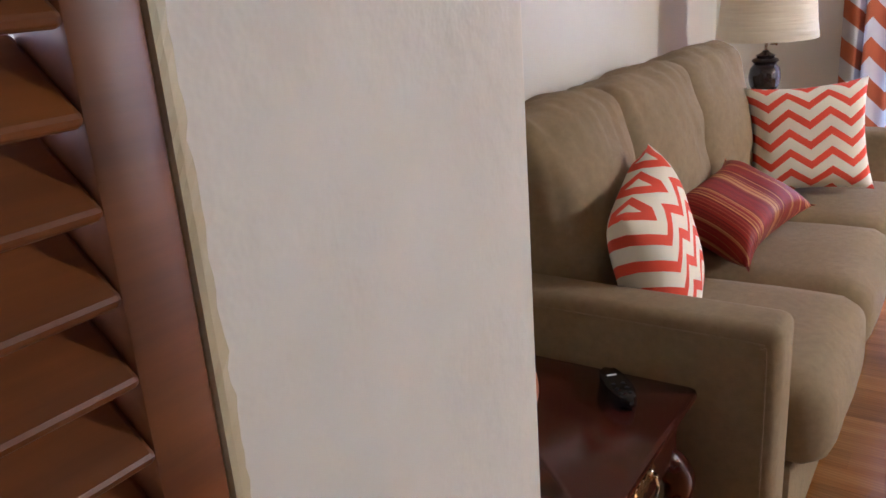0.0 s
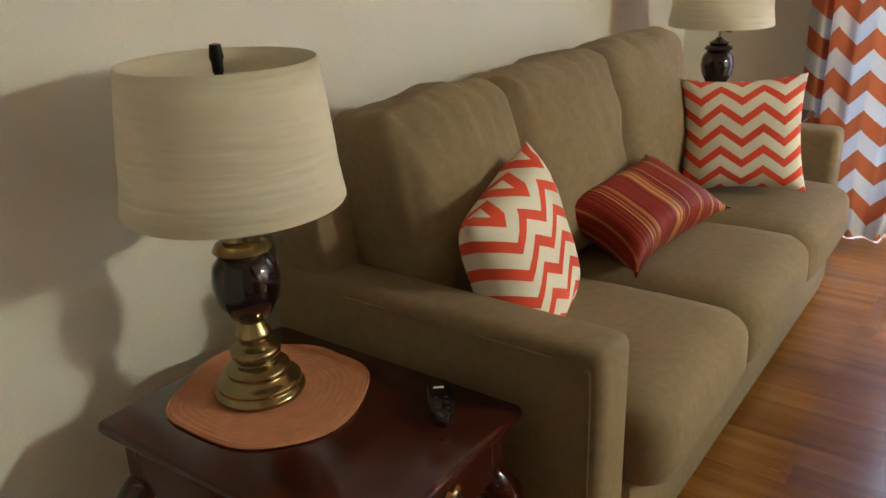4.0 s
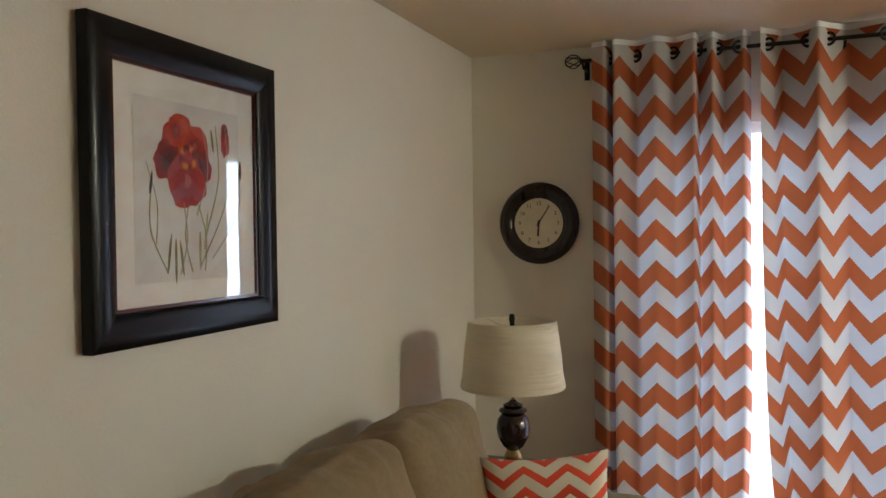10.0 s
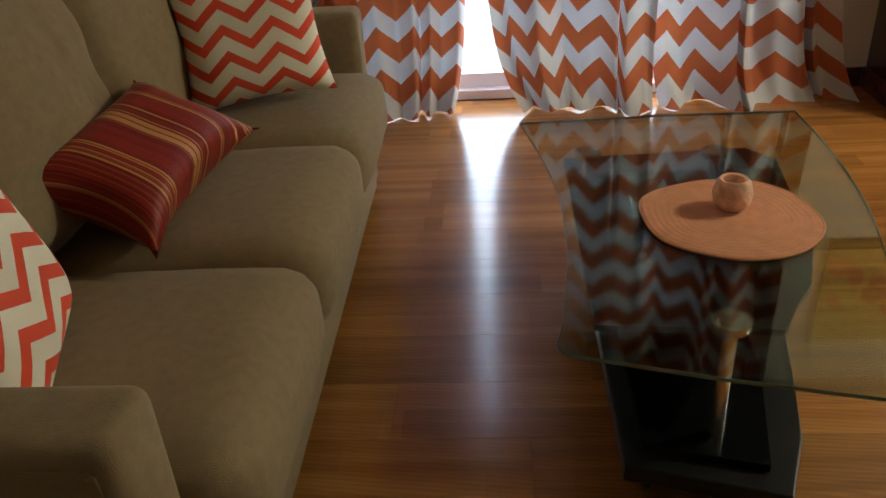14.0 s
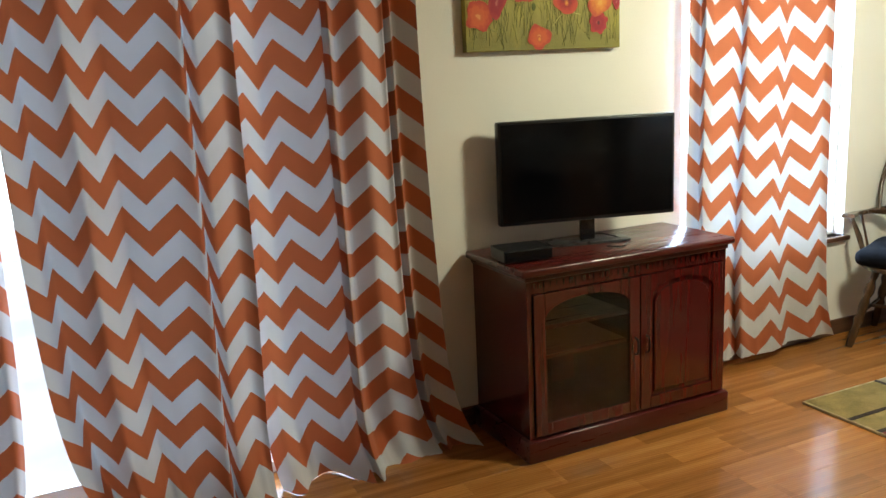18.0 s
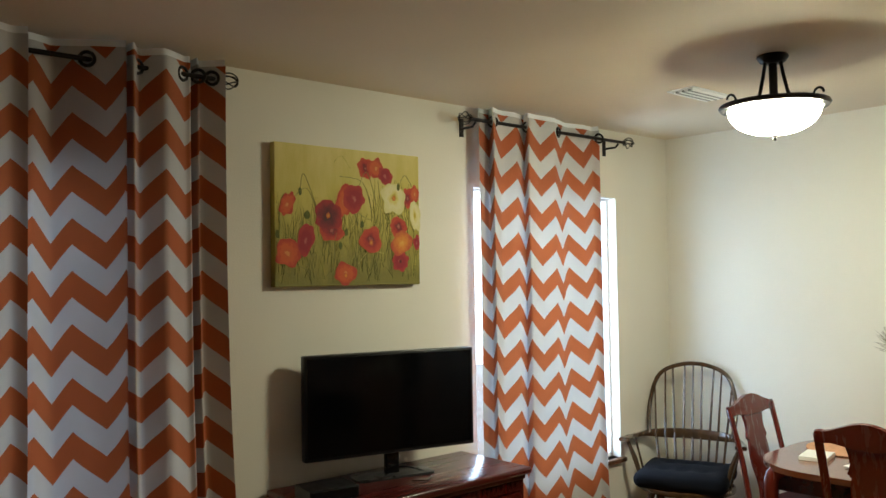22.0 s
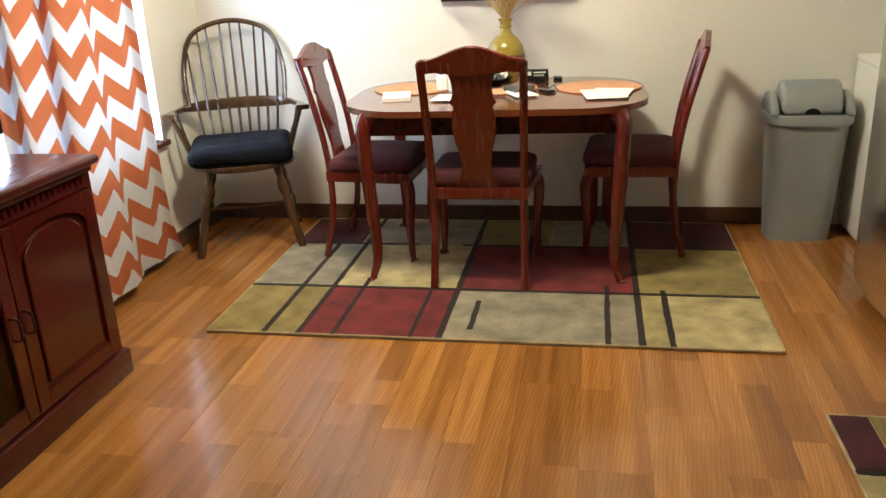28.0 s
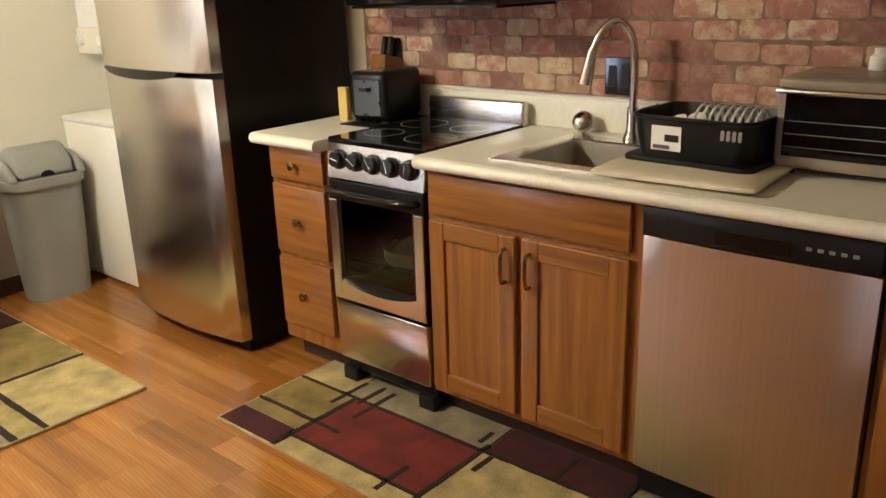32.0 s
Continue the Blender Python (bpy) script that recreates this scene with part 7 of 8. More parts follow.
# counter with the sink's cut-out
BX0, BX1, BY0, BY1 = 1.40, 1.79, 0.80, 1.19
ctp = thing("countertop", Matrix(), "cream laminate countertop with a low backsplash", "countertop")
bm = bmesh.new()
for a in ((0.57, BX0, SOUTH + 0.004, CF), (BX1, 2.034, SOUTH + 0.004, CF), (BX0, BX1, SOUTH + 0.004, BY0), (BX0, BX1, BY1, CF)):
    box(bm, *a, CZ - 0.04, CZ)
bmesh.ops.remove_doubles(bm, verts=bm.verts, dist=1e-4)
part("slab", bm, COUNTER, ctp)
part("nosing", tube([(0.57, CF, CZ - 0.02), (2.034, CF, CZ - 0.02)], 0.0195, 10), COUNTER, ctp, smooth=True)
part("slab", boxed(2.482, 2.822, SOUTH + 0.004, CF, CZ - 0.04, CZ), COUNTER, ctp)
part("nosing", tube([(2.482, CF, CZ - 0.02), (2.822, CF, CZ - 0.02)], 0.0195, 10), COUNTER, ctp, smooth=True)
part("backsplash", boxed(0.57, 2.85, SOUTH + 0.004, SOUTH + 0.026, CZ, CZ + 0.105, 0.006), COUNTER, ctp, smooth=True)
part("splash_cap", boxed(0.57, 2.85, SOUTH + 0.002, SOUTH + 0.034, CZ + 0.105, CZ + 0.115, 0.003), WHITE, ctp)
sk = thing("sink", Matrix(), "stainless steel drop-in kitchen sink", "sink")
bm = bmesh.new()
for a in ((BX0 - 0.02, BX0 + 0.03, BY0 - 0.06, BY1 + 0.02), (BX1 - 0.03, BX1 + 0.02, BY0 - 0.06, BY1 + 0.02), (BX0 + 0.03, BX1 - 0.03, BY0 - 0.06, BY0 + 0.02), (BX0 + 0.03, BX1 - 0.03, BY1 - 0.03, BY1 + 0.02)):
    box(bm, *a, CZ, CZ + 0.006)
bmesh.ops.remove_doubles(bm, verts=bm.verts, dist=1e-4)
part("rim", bm, STEEL, sk)
bm = bmesh.new()
x0, x1, y0, y1, zb = BX0 + 0.03, BX1 - 0.03, BY0 + 0.02, BY1 - 0.03, CZ - 0.17
for a in ((x0 - 0.006, x0, y0, y1, zb, CZ), (x1, x1 + 0.006, y0, y1, zb, CZ), (x0, x1, y0 - 0.006, y0, zb, CZ), (x0, x1, y1, y1 + 0.006, zb, CZ), (x0, x1, y0, y1, zb - 0.006, zb)):
    box(bm, *a)
part("basin", bm, plain("sink_steel", (0.60, 0.57, 0.51), 0.36, 0.65, vary=0.1, scale=9), sk)
part("drain", lathe(((0, 0), (0.04, 0), (0.042, 0.003), (0.02, 0.004), (0, 0.001)), 20, pose((x0 + x1) / 2, (y0 + y1) / 2, zb)), CHROME, sk, smooth=True)
fc = thing("faucet", pose(1.595, 0.755, CZ + 0.006), "brushed nickel gooseneck faucet behind the sink", "faucet")
part("base", lathe(((0, 0), (0.028, 0), (0.026, 0.012), (0.018, 0.03), (0.017, 0.10), (0, 0.10)), 20), CHROME, fc, smooth=True)
part("spout", tube(curve([(0, 0, 0.08), (0, 0, 0.22), (0.006, 0.01, 0.31), (0.035, 0.035, 0.358), (0.075, 0.065, 0.335), (0.10, 0.085, 0.27)], 6), 0.0125, 12), CHROME, fc, smooth=True)
part("spray_head", tube([(0.098, 0.084, 0.28), (0.104, 0.090, 0.235), (0.114, 0.098, 0.175)], [0.0145, 0.018, 0.022], 14), CHROME, fc, smooth=True)
part("lever", tube([(-0.016, 0, 0.06), (-0.05, 0.0, 0.085), (-0.085, 0.004, 0.115)], [0.008, 0.006, 0.005], 8), CHROME, fc, smooth=True)
sp = thing("soap_sprayer", pose(1.80, 0.70, CZ), "round brushed nickel fitting on the counter edge", "tap")
part("disc", lathe(((0, 0), (0.034, 0), (0.036, 0.01), (0.028, 0.02), (0.012, 0.026), (0, 0.028)), 20, pose(0, 0, 0.036, -70, 0, 20)), CHROME, sp, smooth=True)
part("foot", lathe(((0, 0), (0.018, 0), (0.014, 0.03), (0, 0.034)), 14), CHROME, sp, smooth=True)

# stove
SV0, SV1, SVF = 2.038, 2.478, 1.245
sv = thing("stove", Matrix(), "narrow stainless electric stove with a black glass cooktop", "stove")
part("body", boxed(SV0 + 0.004, SV1 - 0.004, SOUTH + 0.05, 0.86, 0.05, CZ - 0.012), BLACK, sv)
for a in ((SV0 + 0.004, SV0 + 0.035, 0.86, SVF - 0.04, 0.05, CZ - 0.012), (SV1 - 0.035, SV1 - 0.004, 0.86, SVF - 0.04, 0.05, CZ - 0.012), (SV0 + 0.035, SV1 - 0.035, 0.86, SVF - 0.04, 0.05, 0.39), (SV0 + 0.035, SV1 - 0.035, 0.86, SVF - 0.04, 0.72, CZ - 0.012)):
    part("oven_wall", boxed(*a), BLACK, sv)
for k in range(7):
    part("oven_rack", tube([(SV0 + 0.035, 0.92 + 0.045 * k, 0.46), (SV1 - 0.035, 0.92 + 0.045 * k, 0.46)], 0.0025, 6), CHROME, sv)
pt = thing("baking_dish", pose((SV0 + SV1) / 2 - 0.02, 1.06, 0.4627), "pale round baking dish with a glass lid inside the oven", "dish")
part("pot", lathe(((0, 0), (0.10, 0), (0.115, 0.015), (0.118, 0.06), (0.110, 0.06), (0, 0.05)), 28), plain("stoneware", (0.30, 0.27, 0.18), 0.4), pt, smooth=True)
part("lid", lathe(((0.119, 0.0605), (0.09, 0.085), (0.04, 0.100), (0.012, 0.103), (0.016, 0.125), (0, 0.128)), 28), CHROME, pt, "domed lid", True)
part("cooktop", boxed(SV0, SV1, SOUTH + 0.075, SVF - 0.02, CZ - 0.012, CZ + 0.008, 0.004), BLACKGLOSS, sv, "black glass cooktop")
ck2 = sv.children[-1]
for x, y, r in ((0.115, 0.17, 0.07), (0.325, 0.17, 0.085), (0.115, 0.38, 0.085), (0.325, 0.38, 0.07)):
    part("burner_ring", lathe(((r - 0.0015, 0), (r, 0.0004), (r + 0.0015, 0)), 32, pose(SV0 + x, SOUTH + 0.06 + y, CZ + 0.0082)), GREY, ck2)
part("backguard", boxed(SV0, SV1, SOUTH + 0.035, SOUTH + 0.075, CZ - 0.012, CZ + 0.085, 0.01, 3), STEEL, sv, smooth=True)
cp = part("control_panel", prism([(SVF - 0.04, 0.775), (SVF - 0.004, 0.775), (SVF - 0.022, 0.895), (SVF - 0.04, 0.895)], SV0, SV1, Matrix(((0, 0, 1, 0), (1, 0, 0, 0), (0, 1, 0, 0), (0, 0, 0, 1))), 0.003), STEEL, sv, "stainless control panel")
for k in range(5):
    kb = part("knob", lathe(((0, 0), (0.033, 0), (0.033, 0.006), (0.027, 0.010), (0.025, 0.026), (0, 0.028)), 22, pose(SV0 + 0.060 + 0.080 * k, SVF - 0.012, 0.838, -82, 0, 0)), BLACK, cp, "black control knob", True)
    part("pointer", boxed(-0.002, 0.002, -0.02, 0.02, 0.028, 0.030, 0, 2, pose(SV0 + 0.060 + 0.080 * k, SVF - 0.012, 0.838, -82, 0, 0) @ pose(0, 0, 0, 0, 0, 20 * k)), CHROME, kb)
od = part("oven_door", boxed(SV0 + 0.004, SV1 - 0.004, SVF - 0.04, SVF - 0.006, 0.70, 0.768, 0.004), BLACK, sv, "black glass oven door")
for a in ((SV0 + 0.004, SV1 - 0.004, 0.335, 0.42), (SV0 + 0.004, SV0 + 0.058, 0.42, 0.70), (SV1 - 0.058, SV1 - 0.004, 0.42, 0.70)):
    part("door_frame", boxed(a[0], a[1], SVF - 0.04, SVF - 0.006, a[2], a[3]), BLACK, od)
for x0, x1 in ((SV0 + 0.006, SV0 + 0.045), (SV1 - 0.045, SV1 - 0.006)):
    part("side_trim", boxed(x0, x1, SVF - 0.006, SVF + 0.002, 0.345, 0.70, 0.003), STEEL, od)
n = 12
low = [(SV0 + 0.045 + (SV1 - SV0 - 0.09) * i / n, 0.41 - 0.028 * (1 - (2 * i / n - 1) ** 2)) for i in range(n + 1)]
part("lower_trim", prism([(SV0 + 0.006, 0.34), (SV1 - 0.006, 0.34), (SV1 - 0.006, 0.41)] + low[::-1] + [(SV0 + 0.006, 0.41)], -SVF - 0.001, -SVF + 0.006, pose(0, 0, 0, 90, 0, 0)), STEEL, od)
part("window", boxed(SV0 + 0.058, SV1 - 0.058, SVF - 0.016, SVF - 0.011, 0.42, 0.70), OVENGLASS, od, "dark glass oven window")
part("handle", tube(curve([(SV0 + 0.03, SVF - 0.008, 0.735), (SV0 + 0.05, SVF + 0.035, 0.738), ((SV0 + SV1) / 2, SVF + 0.045, 0.738), (SV1 - 0.05, SVF + 0.035, 0.738), (SV1 - 0.03, SVF - 0.008, 0.735)], 5), 0.012, 10), BLACKGLOSS, od, "black bar handle", True)
part("drawer", boxed(SV0 + 0.006, SV1 - 0.006, SVF - 0.04, SVF - 0.004, 0.105, 0.325, 0.006), STEEL, sv, "stainless storage drawer", True)
part("plinth", boxed(SV0 + 0.01, SV1 - 0.01, SOUTH + 0.08, SVF - 0.06, 0.05, 0.10), BLACK, sv)
for x in (SV0 + 0.035, SV1 - 0.035):
    for y in (SOUTH + 0.1, SVF - 0.05):
        part("foot", boxed(x - 0.035, x + 0.035, y - 0.035, y + 0.035, 0, 0.06, 0.004), BLACK, sv)

# microwave over the stove
MX0, MX1, MYF, MZ0, MZ1 = 1.915, 2.555, 1.03, 1.312, 1.70
mw = thing("microwave", Matrix(), "black over-the-range microwave above the stove", "microwave")
part("case", boxed(MX0, MX1, SOUTH + 0.002, MYF - 0.03, MZ0 + 0.01, MZ1, 0.004), BLACK, mw)
part("underside", boxed(MX0 + 0.01, MX1 - 0.01, SOUTH + 0.05, MYF - 0.02, MZ0, MZ0 + 0.01), BLACKGLOSS, mw)
d = part("door", boxed(MX0 + 0.17, MX1, MYF - 0.03, MYF, MZ0 + 0.012, MZ1 - 0.035, 0.006), BLACKGLOSS, mw, "glossy black door", True)
part("window", boxed(MX0 + 0.24, MX1 - 0.05, MYF, MYF + 0.002, MZ0 + 0.09, MZ1 - 0.12, 0.001, 1), plain("mw_mesh", (0.05, 0.05, 0.048), 0.15), d, "grey mesh window")
part("handle", tube(curve([(MX0 + 0.195, MYF - 0.001, MZ0 + 0.06), (MX0 + 0.195, MYF + 0.03, MZ0 + 0.075), (MX0 + 0.195, MYF + 0.036, (MZ0 + MZ1) / 2), (MX0 + 0.195, MYF + 0.03, MZ1 - 0.09), (MX0 + 0.195, MYF - 0.001, MZ1 - 0.075)], 5), 0.014, 10), BLACKGLOSS, d, "curved black handle", True)
pn = part("keypad", boxed(MX0, MX0 + 0.165, MYF - 0.03, MYF - 0.002, MZ0 + 0.012, MZ1 - 0.035, 0.005), BLACKGLOSS, mw, "black keypad panel", True)
part("display", boxed(MX0 + 0.07, MX0 + 0.10, MYF - 0.002, MYF - 0.0012, MZ1 - 0.092, MZ1 - 0.078), glow("green_display", (0.15, 0.9, 0.2), 1.5), pn, "lit green display")
KEYPAD = plain("key_grey", (0.035, 0.035, 0.034), 0.5)
for k in range(18):
    part("key", boxed(MX0 + 0.03 + 0.034 * (k % 3), MX0 + 0.052 + 0.034 * (k % 3), MYF - 0.002, MYF - 0.0013, MZ0 + 0.06 + 0.026 * (k // 3), MZ0 + 0.074 + 0.026 * (k // 3)), KEYPAD, pn)
gr = part("vent_grille", boxed(MX0, MX1, MYF - 0.03, MYF - 0.004, MZ1 - 0.033, MZ1, 0.003), BLACK, mw)
for k in range(16):
    part("slat", boxed(MX0 + 0.02 + 0.037 * k, MX0 + 0.048 + 0.037 * k, MYF - 0.004, MYF - 0.001, MZ1 - 0.026, MZ1 - 0.008), BLACKGLOSS, gr)


def wall_cabinet(x0, x1, z0, z1, yf, doors, label, knobs):
    c = thing("wall_cabinet", Matrix(), label, "cabinet", "oak wall cabinets")
    part("body", boxed(x0, x1, SOUTH + 0.002, yf - 0.02, z0, z1), OAK, c)
    part("bottom_rail", boxed(x0 - 0.001, x1 + 0.001, SOUTH + 0.004, yf - 0.018, z0 - 0.012, z0, 0.002), OAK_X, c)
    w = (x1 - x0) / doors
    for k in range(doors):
        d = panel_door(c, x0 + k * w + 0.006, x0 + (k + 1) * w - 0.006, z0 + 0.012, z1 - 0.012, yf - 0.019)
        if knobs[k]:
            knob(d, x0 + (k + (0.10 if knobs[k] < 0 else 0.90)) * w, yf, z0 + 0.05)
    return c


wall_cabinet(2.60, 2.775, 1.365, 2.20, 0.975, 1, "narrow oak wall cabinet beside the microwave", (-1,))
wall_cabinet(2.785, 3.56, 1.72, 2.20, 0.985, 2, "oak wall cabinet above the refrigerator", (1, -1))
wall_cabinet(1.915, 2.59, 1.715, 2.20, 0.975, 2, "oak wall cabinet above the microwave", (1, -1))
wall_cabinet(0.80, 1.20, 1.40, 2.20, 0.975, 1, "oak wall cabinet above the toaster oven", (1,))

# things on the counter
tr = thing("toaster", pose(2.585, 0.82, CZ, 0, 0, 8), "black toaster on the counter beside the stove", "toaster")
part("body", boxed(-0.085, 0.085, -0.12, 0.12, 0.012, 0.19, 0.025, 4), BLACK, tr, smooth=True)
for x in (-0.03, 0.03):
    part("slot", boxed(x - 0.013, x + 0.013, -0.09, 0.09, 0.1885, 0.1915), CHROME, tr)
part("front_plate", boxed(-0.06, 0.06, 0.12, 0.124, 0.03, 0.16, 0.002), plain("dark_steel", (0.09, 0.09, 0.09), 0.3, 0.7), tr)
part("lever", boxed(-0.02, 0.02, 0.124, 0.145, 0.12, 0.135, 0.004), BLACK, tr)
for x in (-0.06, 0.06):
    for y in (-0.09, 0.09):
        part("foot", boxed(x - 0.012, x + 0.012, y - 0.012, y + 0.012, 0, 0.012), BLACK, tr)
kbk = thing("knife_block", pose(2.70, 0.735, CZ, 0, 0, 0), "wooden knife block with black knives beside the toaster", "knife block")
part("block", boxed(-0.04, 0.04, -0.06, 0.05, 0.0, 0.21, 0.006, 2, pose(0, 0, 0, 12, 0, 0) @ pose(0, 0, 0.016)), OAK, kbk)
for k in range(5):
    part("knife_handle", boxed(-0.032 + 0.03 * (k % 3), -0.014 + 0.03 * (k % 3), -0.04 + 0.04 * (k // 3), -0.016 + 0.04 * (k // 3), 0.222, 0.30, 0.005, 2, pose(0, 0, 0, 12, 0, 0)), BLACK, kbk)
lone("sponge_box", boxed(2.690, 2.735, 0.905, 0.930, CZ, CZ + 0.125, 0.003), plain("yellow_card", (0.72, 0.50, 0.16), 0.6), "narrow yellow box standing on the counter", "box")
lone("cutting_mat", boxed(2.50, 2.66, 0.69, 1.0, CZ, CZ + 0.004, 0.002, 1), BLACK, "thin black mat under the toaster", "mat")
lone("drying_mat", cushion(0.42, 0.33, 0.017, 0.008, (0, 0, 0), 10, 0.004, 2, pose(1.255, 1.070, CZ + 0.0150, 0, 0, 2)), plain("cream_towel", (0.72, 0.66, 0.50), 0.95, bumps=0.6, bscale=220), "cream drying mat folded under the dish rack", "mat", smooth="all")
rk = thing("dish_rack", pose(1.265, 0.955, CZ + 0.0225, 0, 0, -3) @ Matrix.Diagonal((0.94, 0.94, 1, 1)), "black plastic dish rack with white plates beside the sink", "dish rack")
part("tray", prism(rounded(0.38, 0.31, 0.03), 0, 0.014, None, 0.004), BLACK, rk, smooth=True)
W, H = 0.34, 0.27
bm = bmesh.new()
rings = []
for (w0, d0, r0, z) in ((0.325, 0.255, 0.05, 0.014), (0.342, 0.272, 0.05, 0.070), (0.352, 0.282, 0.05, 0.112), (0.366, 0.296, 0.055, 0.116), (0.366, 0.296, 0.055, 0.124), (0.350, 0.280, 0.05, 0.124), (0.340, 0.270, 0.05, 0.106), (0.313, 0.243, 0.05, 0.016)):
    rings.append([bm.verts.new((x, y, z)) for x, y in rounded(w0, d0, r0, 6)])
for a, b in zip(rings, rings[1:]):
    for i in range(len(a)):
        bm.faces.new((a[i], a[(i + 1) % len(a)], b[(i + 1) % len(a)], b[i]))
bmesh.ops.recalc_face_normals(bm, faces=bm.faces)
part("basket", bm, BLACK, rk, smooth=True)
for k in range(4):
    part("slot", prism(rounded(0.010, 0.026, 0.004, 3), 0, 0.0012, pose(-0.150 + 0.016 * k, H / 2 + 0.0045, 0.088, -86, 0, 0)), GREY, rk)
part("handle", prism(rounded(0.03, 0.10, 0.012, 4), 0.112, 0.122, pose(0.186, 0, 0), 0.004), BLACK, rk, smooth=True)
lb = part("label", boxed(0.015, 0.105, H / 2 + 0.0030, H / 2 + 0.0046, 0.034, 0.098), PAPER, rk, "white paper label")
part("label_picture", boxed(0.022, 0.064, H / 2 + 0.0046, H / 2 + 0.0052, 0.058, 0.076), BLACK, lb)
part("label_bar", boxed(0.048, 0.098, H / 2 + 0.0046, H / 2 + 0.0052, 0.038, 0.048), plain("label_ink", (0.08, 0.06, 0.10), 0.6), lb)
for k in range(9):
    part("divider", tube(curve([(-0.14 + 0.022 * k, -0.08, 0.02), (-0.14 + 0.022 * k, -0.06, 0.11), (-0.14 + 0.022 * k, -0.02, 0.135), (-0.14 + 0.022 * k, 0.03, 0.10), (-0.14 + 0.022 * k, 0.05, 0.02)], 4), 0.004, 6), WHITE, rk, smooth=True)
for k in range(3):
    cp2 = lathe(((0, 0), (0.026, 0), (0.034, 0.07), (0.031, 0.07), (0.024, 0.006), (0, 0.005)), 16, pose(0.075 + 0.03 * (k % 2), -0.07 + 0.06 * k, 0.05, 160, 10 * k, 0))
    ob = lone("cup", cp2, WHITE, "white cup in the dish rack", "cup", "cups in the rack", smooth=True)
    ob.matrix_basis = rk.matrix_basis @ pose(0, 0, 0.045)
to = thing("toaster_oven", pose(0.815, 0.815, CZ, 0, 0, 0), "stainless toaster oven with a dark glass door on the counter", "toaster oven")
SATIN = plain("satin_steel", (0.40, 0.35, 0.29), 0.36, 0.6)
part("case", boxed(-0.28, 0.28, -0.16, 0.13, 0.015, 0.245, 0.012, 3), SATIN, to, smooth=True)
part("front_frame", boxed(-0.28, 0.28, 0.13, 0.142, 0.02, 0.24, 0.006), SATIN, to)
g = part("glass_door", boxed(-0.15, 0.26, 0.142, 0.148, 0.05, 0.205, 0.003), BLACKGLOSS, to, "dark glass door")
part("handle", tube(curve([(-0.14, 0.146, 0.215), (-0.135, 0.175, 0.215), (0.245, 0.175, 0.215), (0.25, 0.146, 0.215)], 4), 0.007, 8), CHROME, g, smooth=True)
for k in range(3):
    part("knob", lathe(((0, 0), (0.02, 0), (0.018, 0.018), (0, 0.02)), 16, pose(-0.215, 0.142, 0.06 + 0.06 * k, -90, 0, 0)), BLACK, to, smooth=True)
for k in range(3):
    part("wire_rack", tube([(-0.145, 0.1485, 0.075 + 0.032 * k), (0.255, 0.1485, 0.075 + 0.032 * k)], 0.0012, 5), GREY, g)
for x in (-0.25, 0.25):
    for y in (-0.13, 0.10):
        part("foot", lathe(((0, 0), (0.015, 0), (0.015, 0.016), (0, 0.016)), 10, pose(x, y, 0)), BLACK, to)
lone("salt_shaker", lathe(((0, 0), (0.022, 0), (0.024, 0.005), (0.022, 0.045), (0.014, 0.055), (0.014, 0.075), (0, 0.077)), 16, pose(0.93, 0.72, CZ + 0.245) @ Matrix.Diagonal((1.0, 1.0, 0.72, 1))), WHITE, "small white jar on the toaster oven", "jar", smooth=True)
ol = thing("outlet_plate", pose(1.70, SOUTH + 0.018, 1.085), "black double outlet plate on the brick backsplash", "outlet")
part("plate", boxed(-0.052, 0.052, 0, 0.006, -0.06, 0.06, 0.003), BLACKGLOSS, ol)
for x in (-0.024, 0.024):
    part("switch", boxed(x - 0.014, x + 0.014, 0.006, 0.009, -0.034, 0.034, 0.002), BLACK, ol)

# ---- pieces: bricks of the backsplash, then floor planks ----
bk = thing("brick_backsplash", pose(0, SOUTH, 0), "weathered red brick backsplash behind the counter", "backsplash", kind="structure")


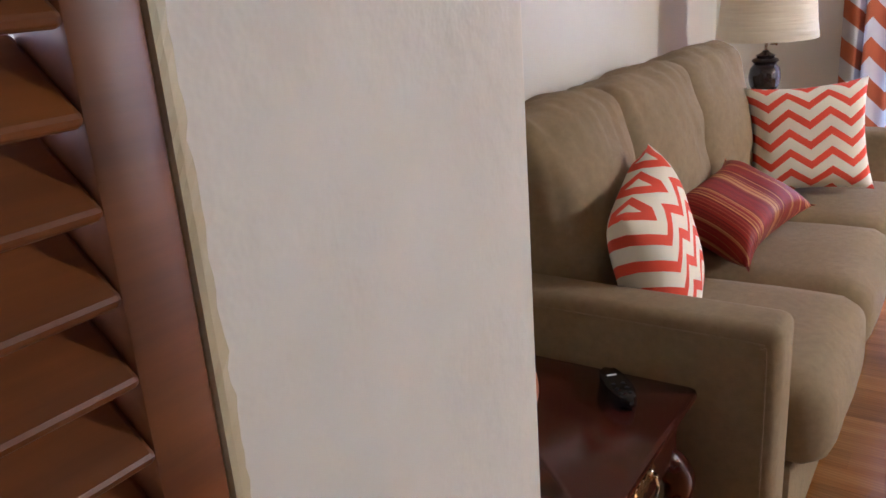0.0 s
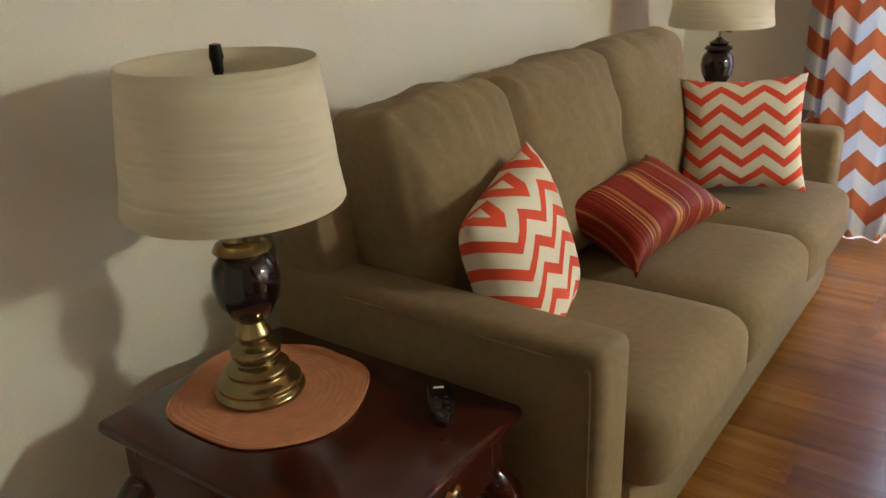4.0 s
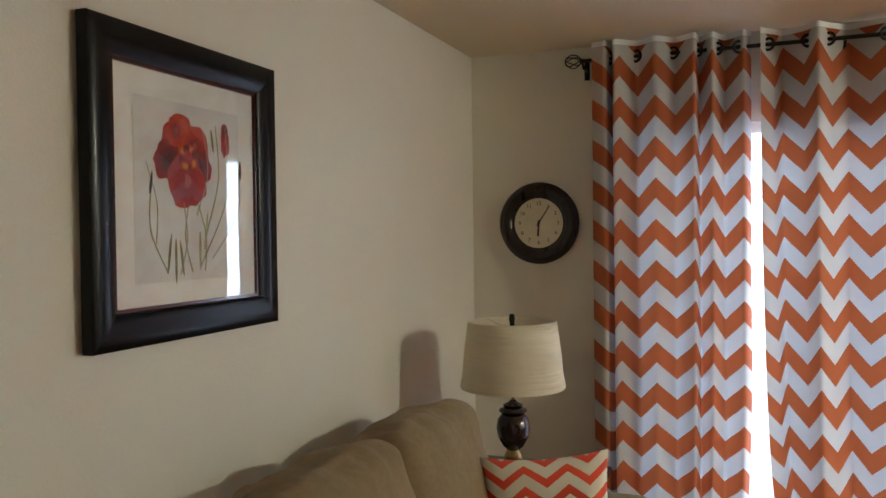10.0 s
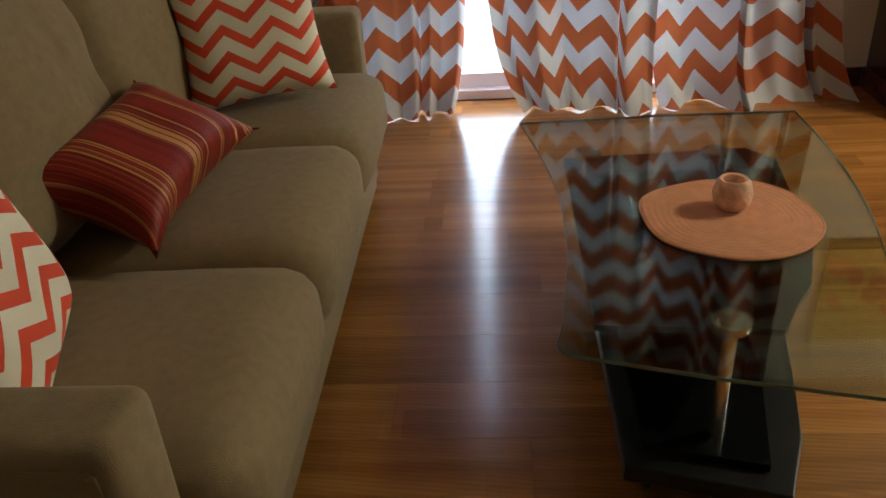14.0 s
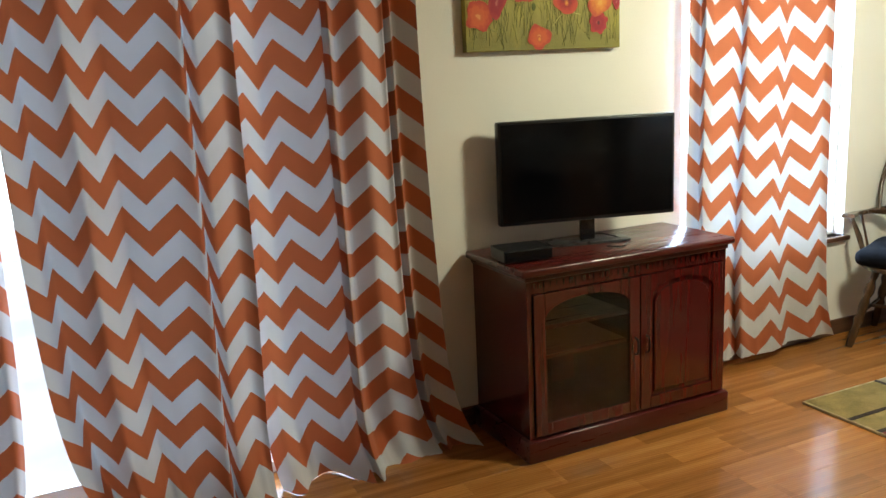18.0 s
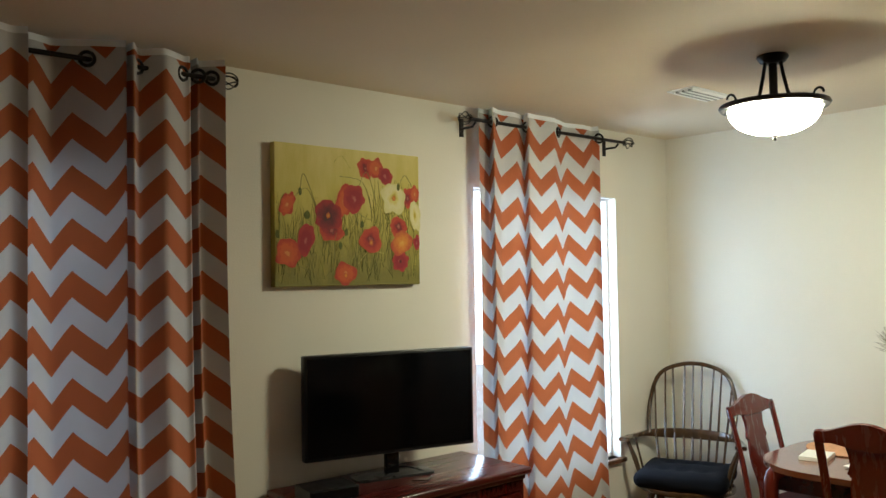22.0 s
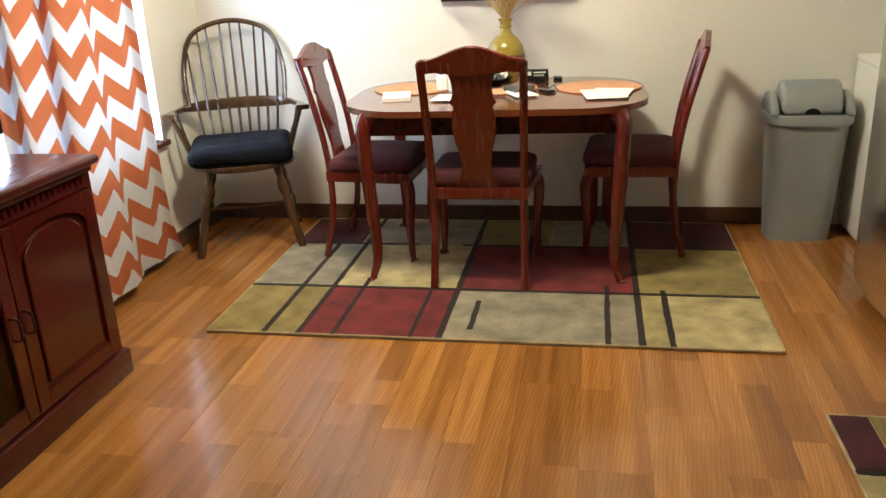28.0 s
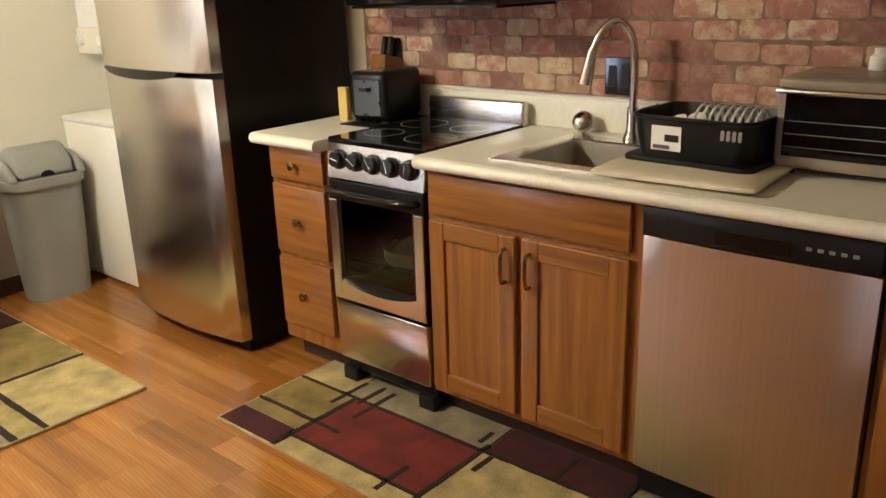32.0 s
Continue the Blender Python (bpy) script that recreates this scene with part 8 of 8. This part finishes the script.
def brick_material():
    m, n, l, b = nodes_of("old_brick")
    v = coords(n, l, (1, 1, 1))
    info = n.new("ShaderNodeObjectInfo")
    tone = ramp(n, l, info.outputs["Random"], ((0.0, (0.25, 0.112, 0.086)), (0.25, (0.40, 0.165, 0.125)), (0.5, (0.47, 0.205, 0.155)), (0.75, (0.43, 0.235, 0.170)), (1.0, (0.54, 0.36, 0.24))))
    off = n.new("ShaderNodeVectorMath")
    off.operation = "ADD"
    shift = n.new("ShaderNodeCombineXYZ")
    for i in (0, 2):
        l.new(math_node(n, l, "MULTIPLY", info.outputs["Random"], 40.0 + 17 * i), shift.inputs[i])
    l.new(v, off.inputs[0])
    l.new(shift.outputs[0], off.inputs[1])
    worn = noise_node(n, l, off.outputs[0], 14, 6, 0.68)
    fade = ramp(n, l, worn, ((0.46, (0, 0, 0)), (0.60, (1, 1, 1))))
    wash = ramp(n, l, info.outputs["Random"], ((0.0, (0.15, 0.15, 0.15)), (0.35, (0.35, 0.35, 0.35)), (0.6, (0.9, 0.9, 0.9)), (0.8, (0.3, 0.3, 0.3)), (1.0, (0.9, 0.9, 0.9))))
    col = mix_colour(n, l, math_node(n, l, "MULTIPLY", fade, wash), tone, (0.68, 0.56, 0.40))
    soot = ramp(n, l, noise_node(n, l, off.outputs[0], 32, 5, 0.7), ((0.30, (1, 1, 1)), (0.44, (0, 0, 0))))
    col = mix_colour(n, l, math_node(n, l, "MULTIPLY", soot, 0.55), col, (0.13, 0.065, 0.050))
    l.new(col, b.inputs["Base Color"])
    b.inputs["Roughness"].default_value = 0.75
    bump(n, l, b, noise_node(n, l, off.outputs[0], 60, 5), 0.7, 0.004)
    return m


BRICK, MORTAR = brick_material(), plain("mortar", (0.25, 0.155, 0.110), 0.9, vary=0.35, scale=25, bumps=0.4)


def worn_brick(w, h, seed):
    """Tumbled brick face with uneven edges."""
    bm = bmesh.new()
    n, q = (8, 4), []
    for j in range(n[1] + 1):
        row = []
        for i in range(n[0] + 1):
            u, v = i / n[0], j / n[1]
            rim = min(u, 1 - u) * w, min(v, 1 - v) * h
            e = min(rim)
            k = 0.0026 * noise.noise(Vector((u * 5 + seed * 3, v * 5, seed)))
            x, z = u * w, v * h
            if e < 1e-6:
                x += (0.0012 + k) * (1 if u < 0.5 else -1) * (rim[0] < 1e-6)
                z += (0.0012 + k) * (1 if v < 0.5 else -1) * (rim[1] < 1e-6)
                if rim[0] < 1e-6 and rim[1] < 1e-6:
                    x += 0.003 * (1 if u < 0.5 else -1)
                    z += 0.003 * (1 if v < 0.5 else -1)
            y = 0.006 if e < 1e-6 else 0.0095 + 0.0012 * noise.noise(Vector((u * 6, v * 4, seed + 8)))
            row.append(bm.verts.new((x, y, z)))
        q.append(row)
    for j in range(n[1]):
        for i in range(n[0]):
            bm.faces.new((q[j][i], q[j + 1][i], q[j + 1][i + 1], q[j][i + 1]))
    return bm


part("mortar_bed", boxed(0.57, 2.87, 0.001, 0.006, CZ + 0.10, 2.2), MORTAR, bk)
bw, bh, gap = 0.138, 0.062, 0.005
kinds, r = [], 0
z = CZ + 0.118
while z + bh < 1.72:
    x = 0.575 - (bw / 2 if r % 2 else 0)
    while x < 2.86:
        a, b = max(x, 0.575), min(x + bw, 2.865)
        hidden = (a > 1.93 and b < 2.87 and z > 1.34) or (b < 1.18 and z > 1.41)
        if b - a > 0.02 and not hidden:
            if b - a > bw - 0.001:
                if len(kinds) < 7:
                    ob = part("brick", worn_brick(bw - gap, bh - gap, len(kinds)), BRICK, bk, smooth=True)
                    kinds.append(ob.data)
                else:
                    ob = new("brick", kinds[int(97 * a + 53 * z) % 7])
                    ob.parent = bk
                ob.matrix_basis = pose(a, 0, z + 0.004 * math.sin(37 * a + 11 * z), 0, 0.9 * math.sin(91 * a + 53 * z), 0)
            else:
                ob = part("brick", worn_brick(b - a - gap, bh - gap, 9), BRICK, bk, smooth=True)
                ob.matrix_basis = pose(a, 0, z)
        x += bw
    z += bh
    r += 1

PW, PL = 0.195, 1.215
rnd = random.Random(12)
y, r, full = BACK, 0, None
while y < NORTH:
    x = WEST - rnd.uniform(0, PL)
    y1 = min(y + PW, NORTH)
    while x < EAST:
        a, b = max(x, WEST), min(x + PL, EAST)
        if b - a > 0.01 and not (a > HALL_E + 0.1 and y1 < SOUTH - 0.1):
            if b - a > PL - 0.001 and y1 - y > PW - 0.001:
                if full is None:
                    ob = part("plank", boxed(0, PL - 0.0003, 0, PW - 0.0003, -0.006, 0, 0.0004, 1), FLOOR, slab)
                    full = ob.data
                else:
                    ob = new("plank", full)
                    ob.parent = slab
            else:
                ob = part("plank", boxed(0, b - a - 0.0003, 0, y1 - y - 0.0003, -0.006, 0, 0.0004, 1), FLOOR, slab)
            ob.matrix_basis = pose(a, y, 0)
        x += PL
    y += PW
    r += 1
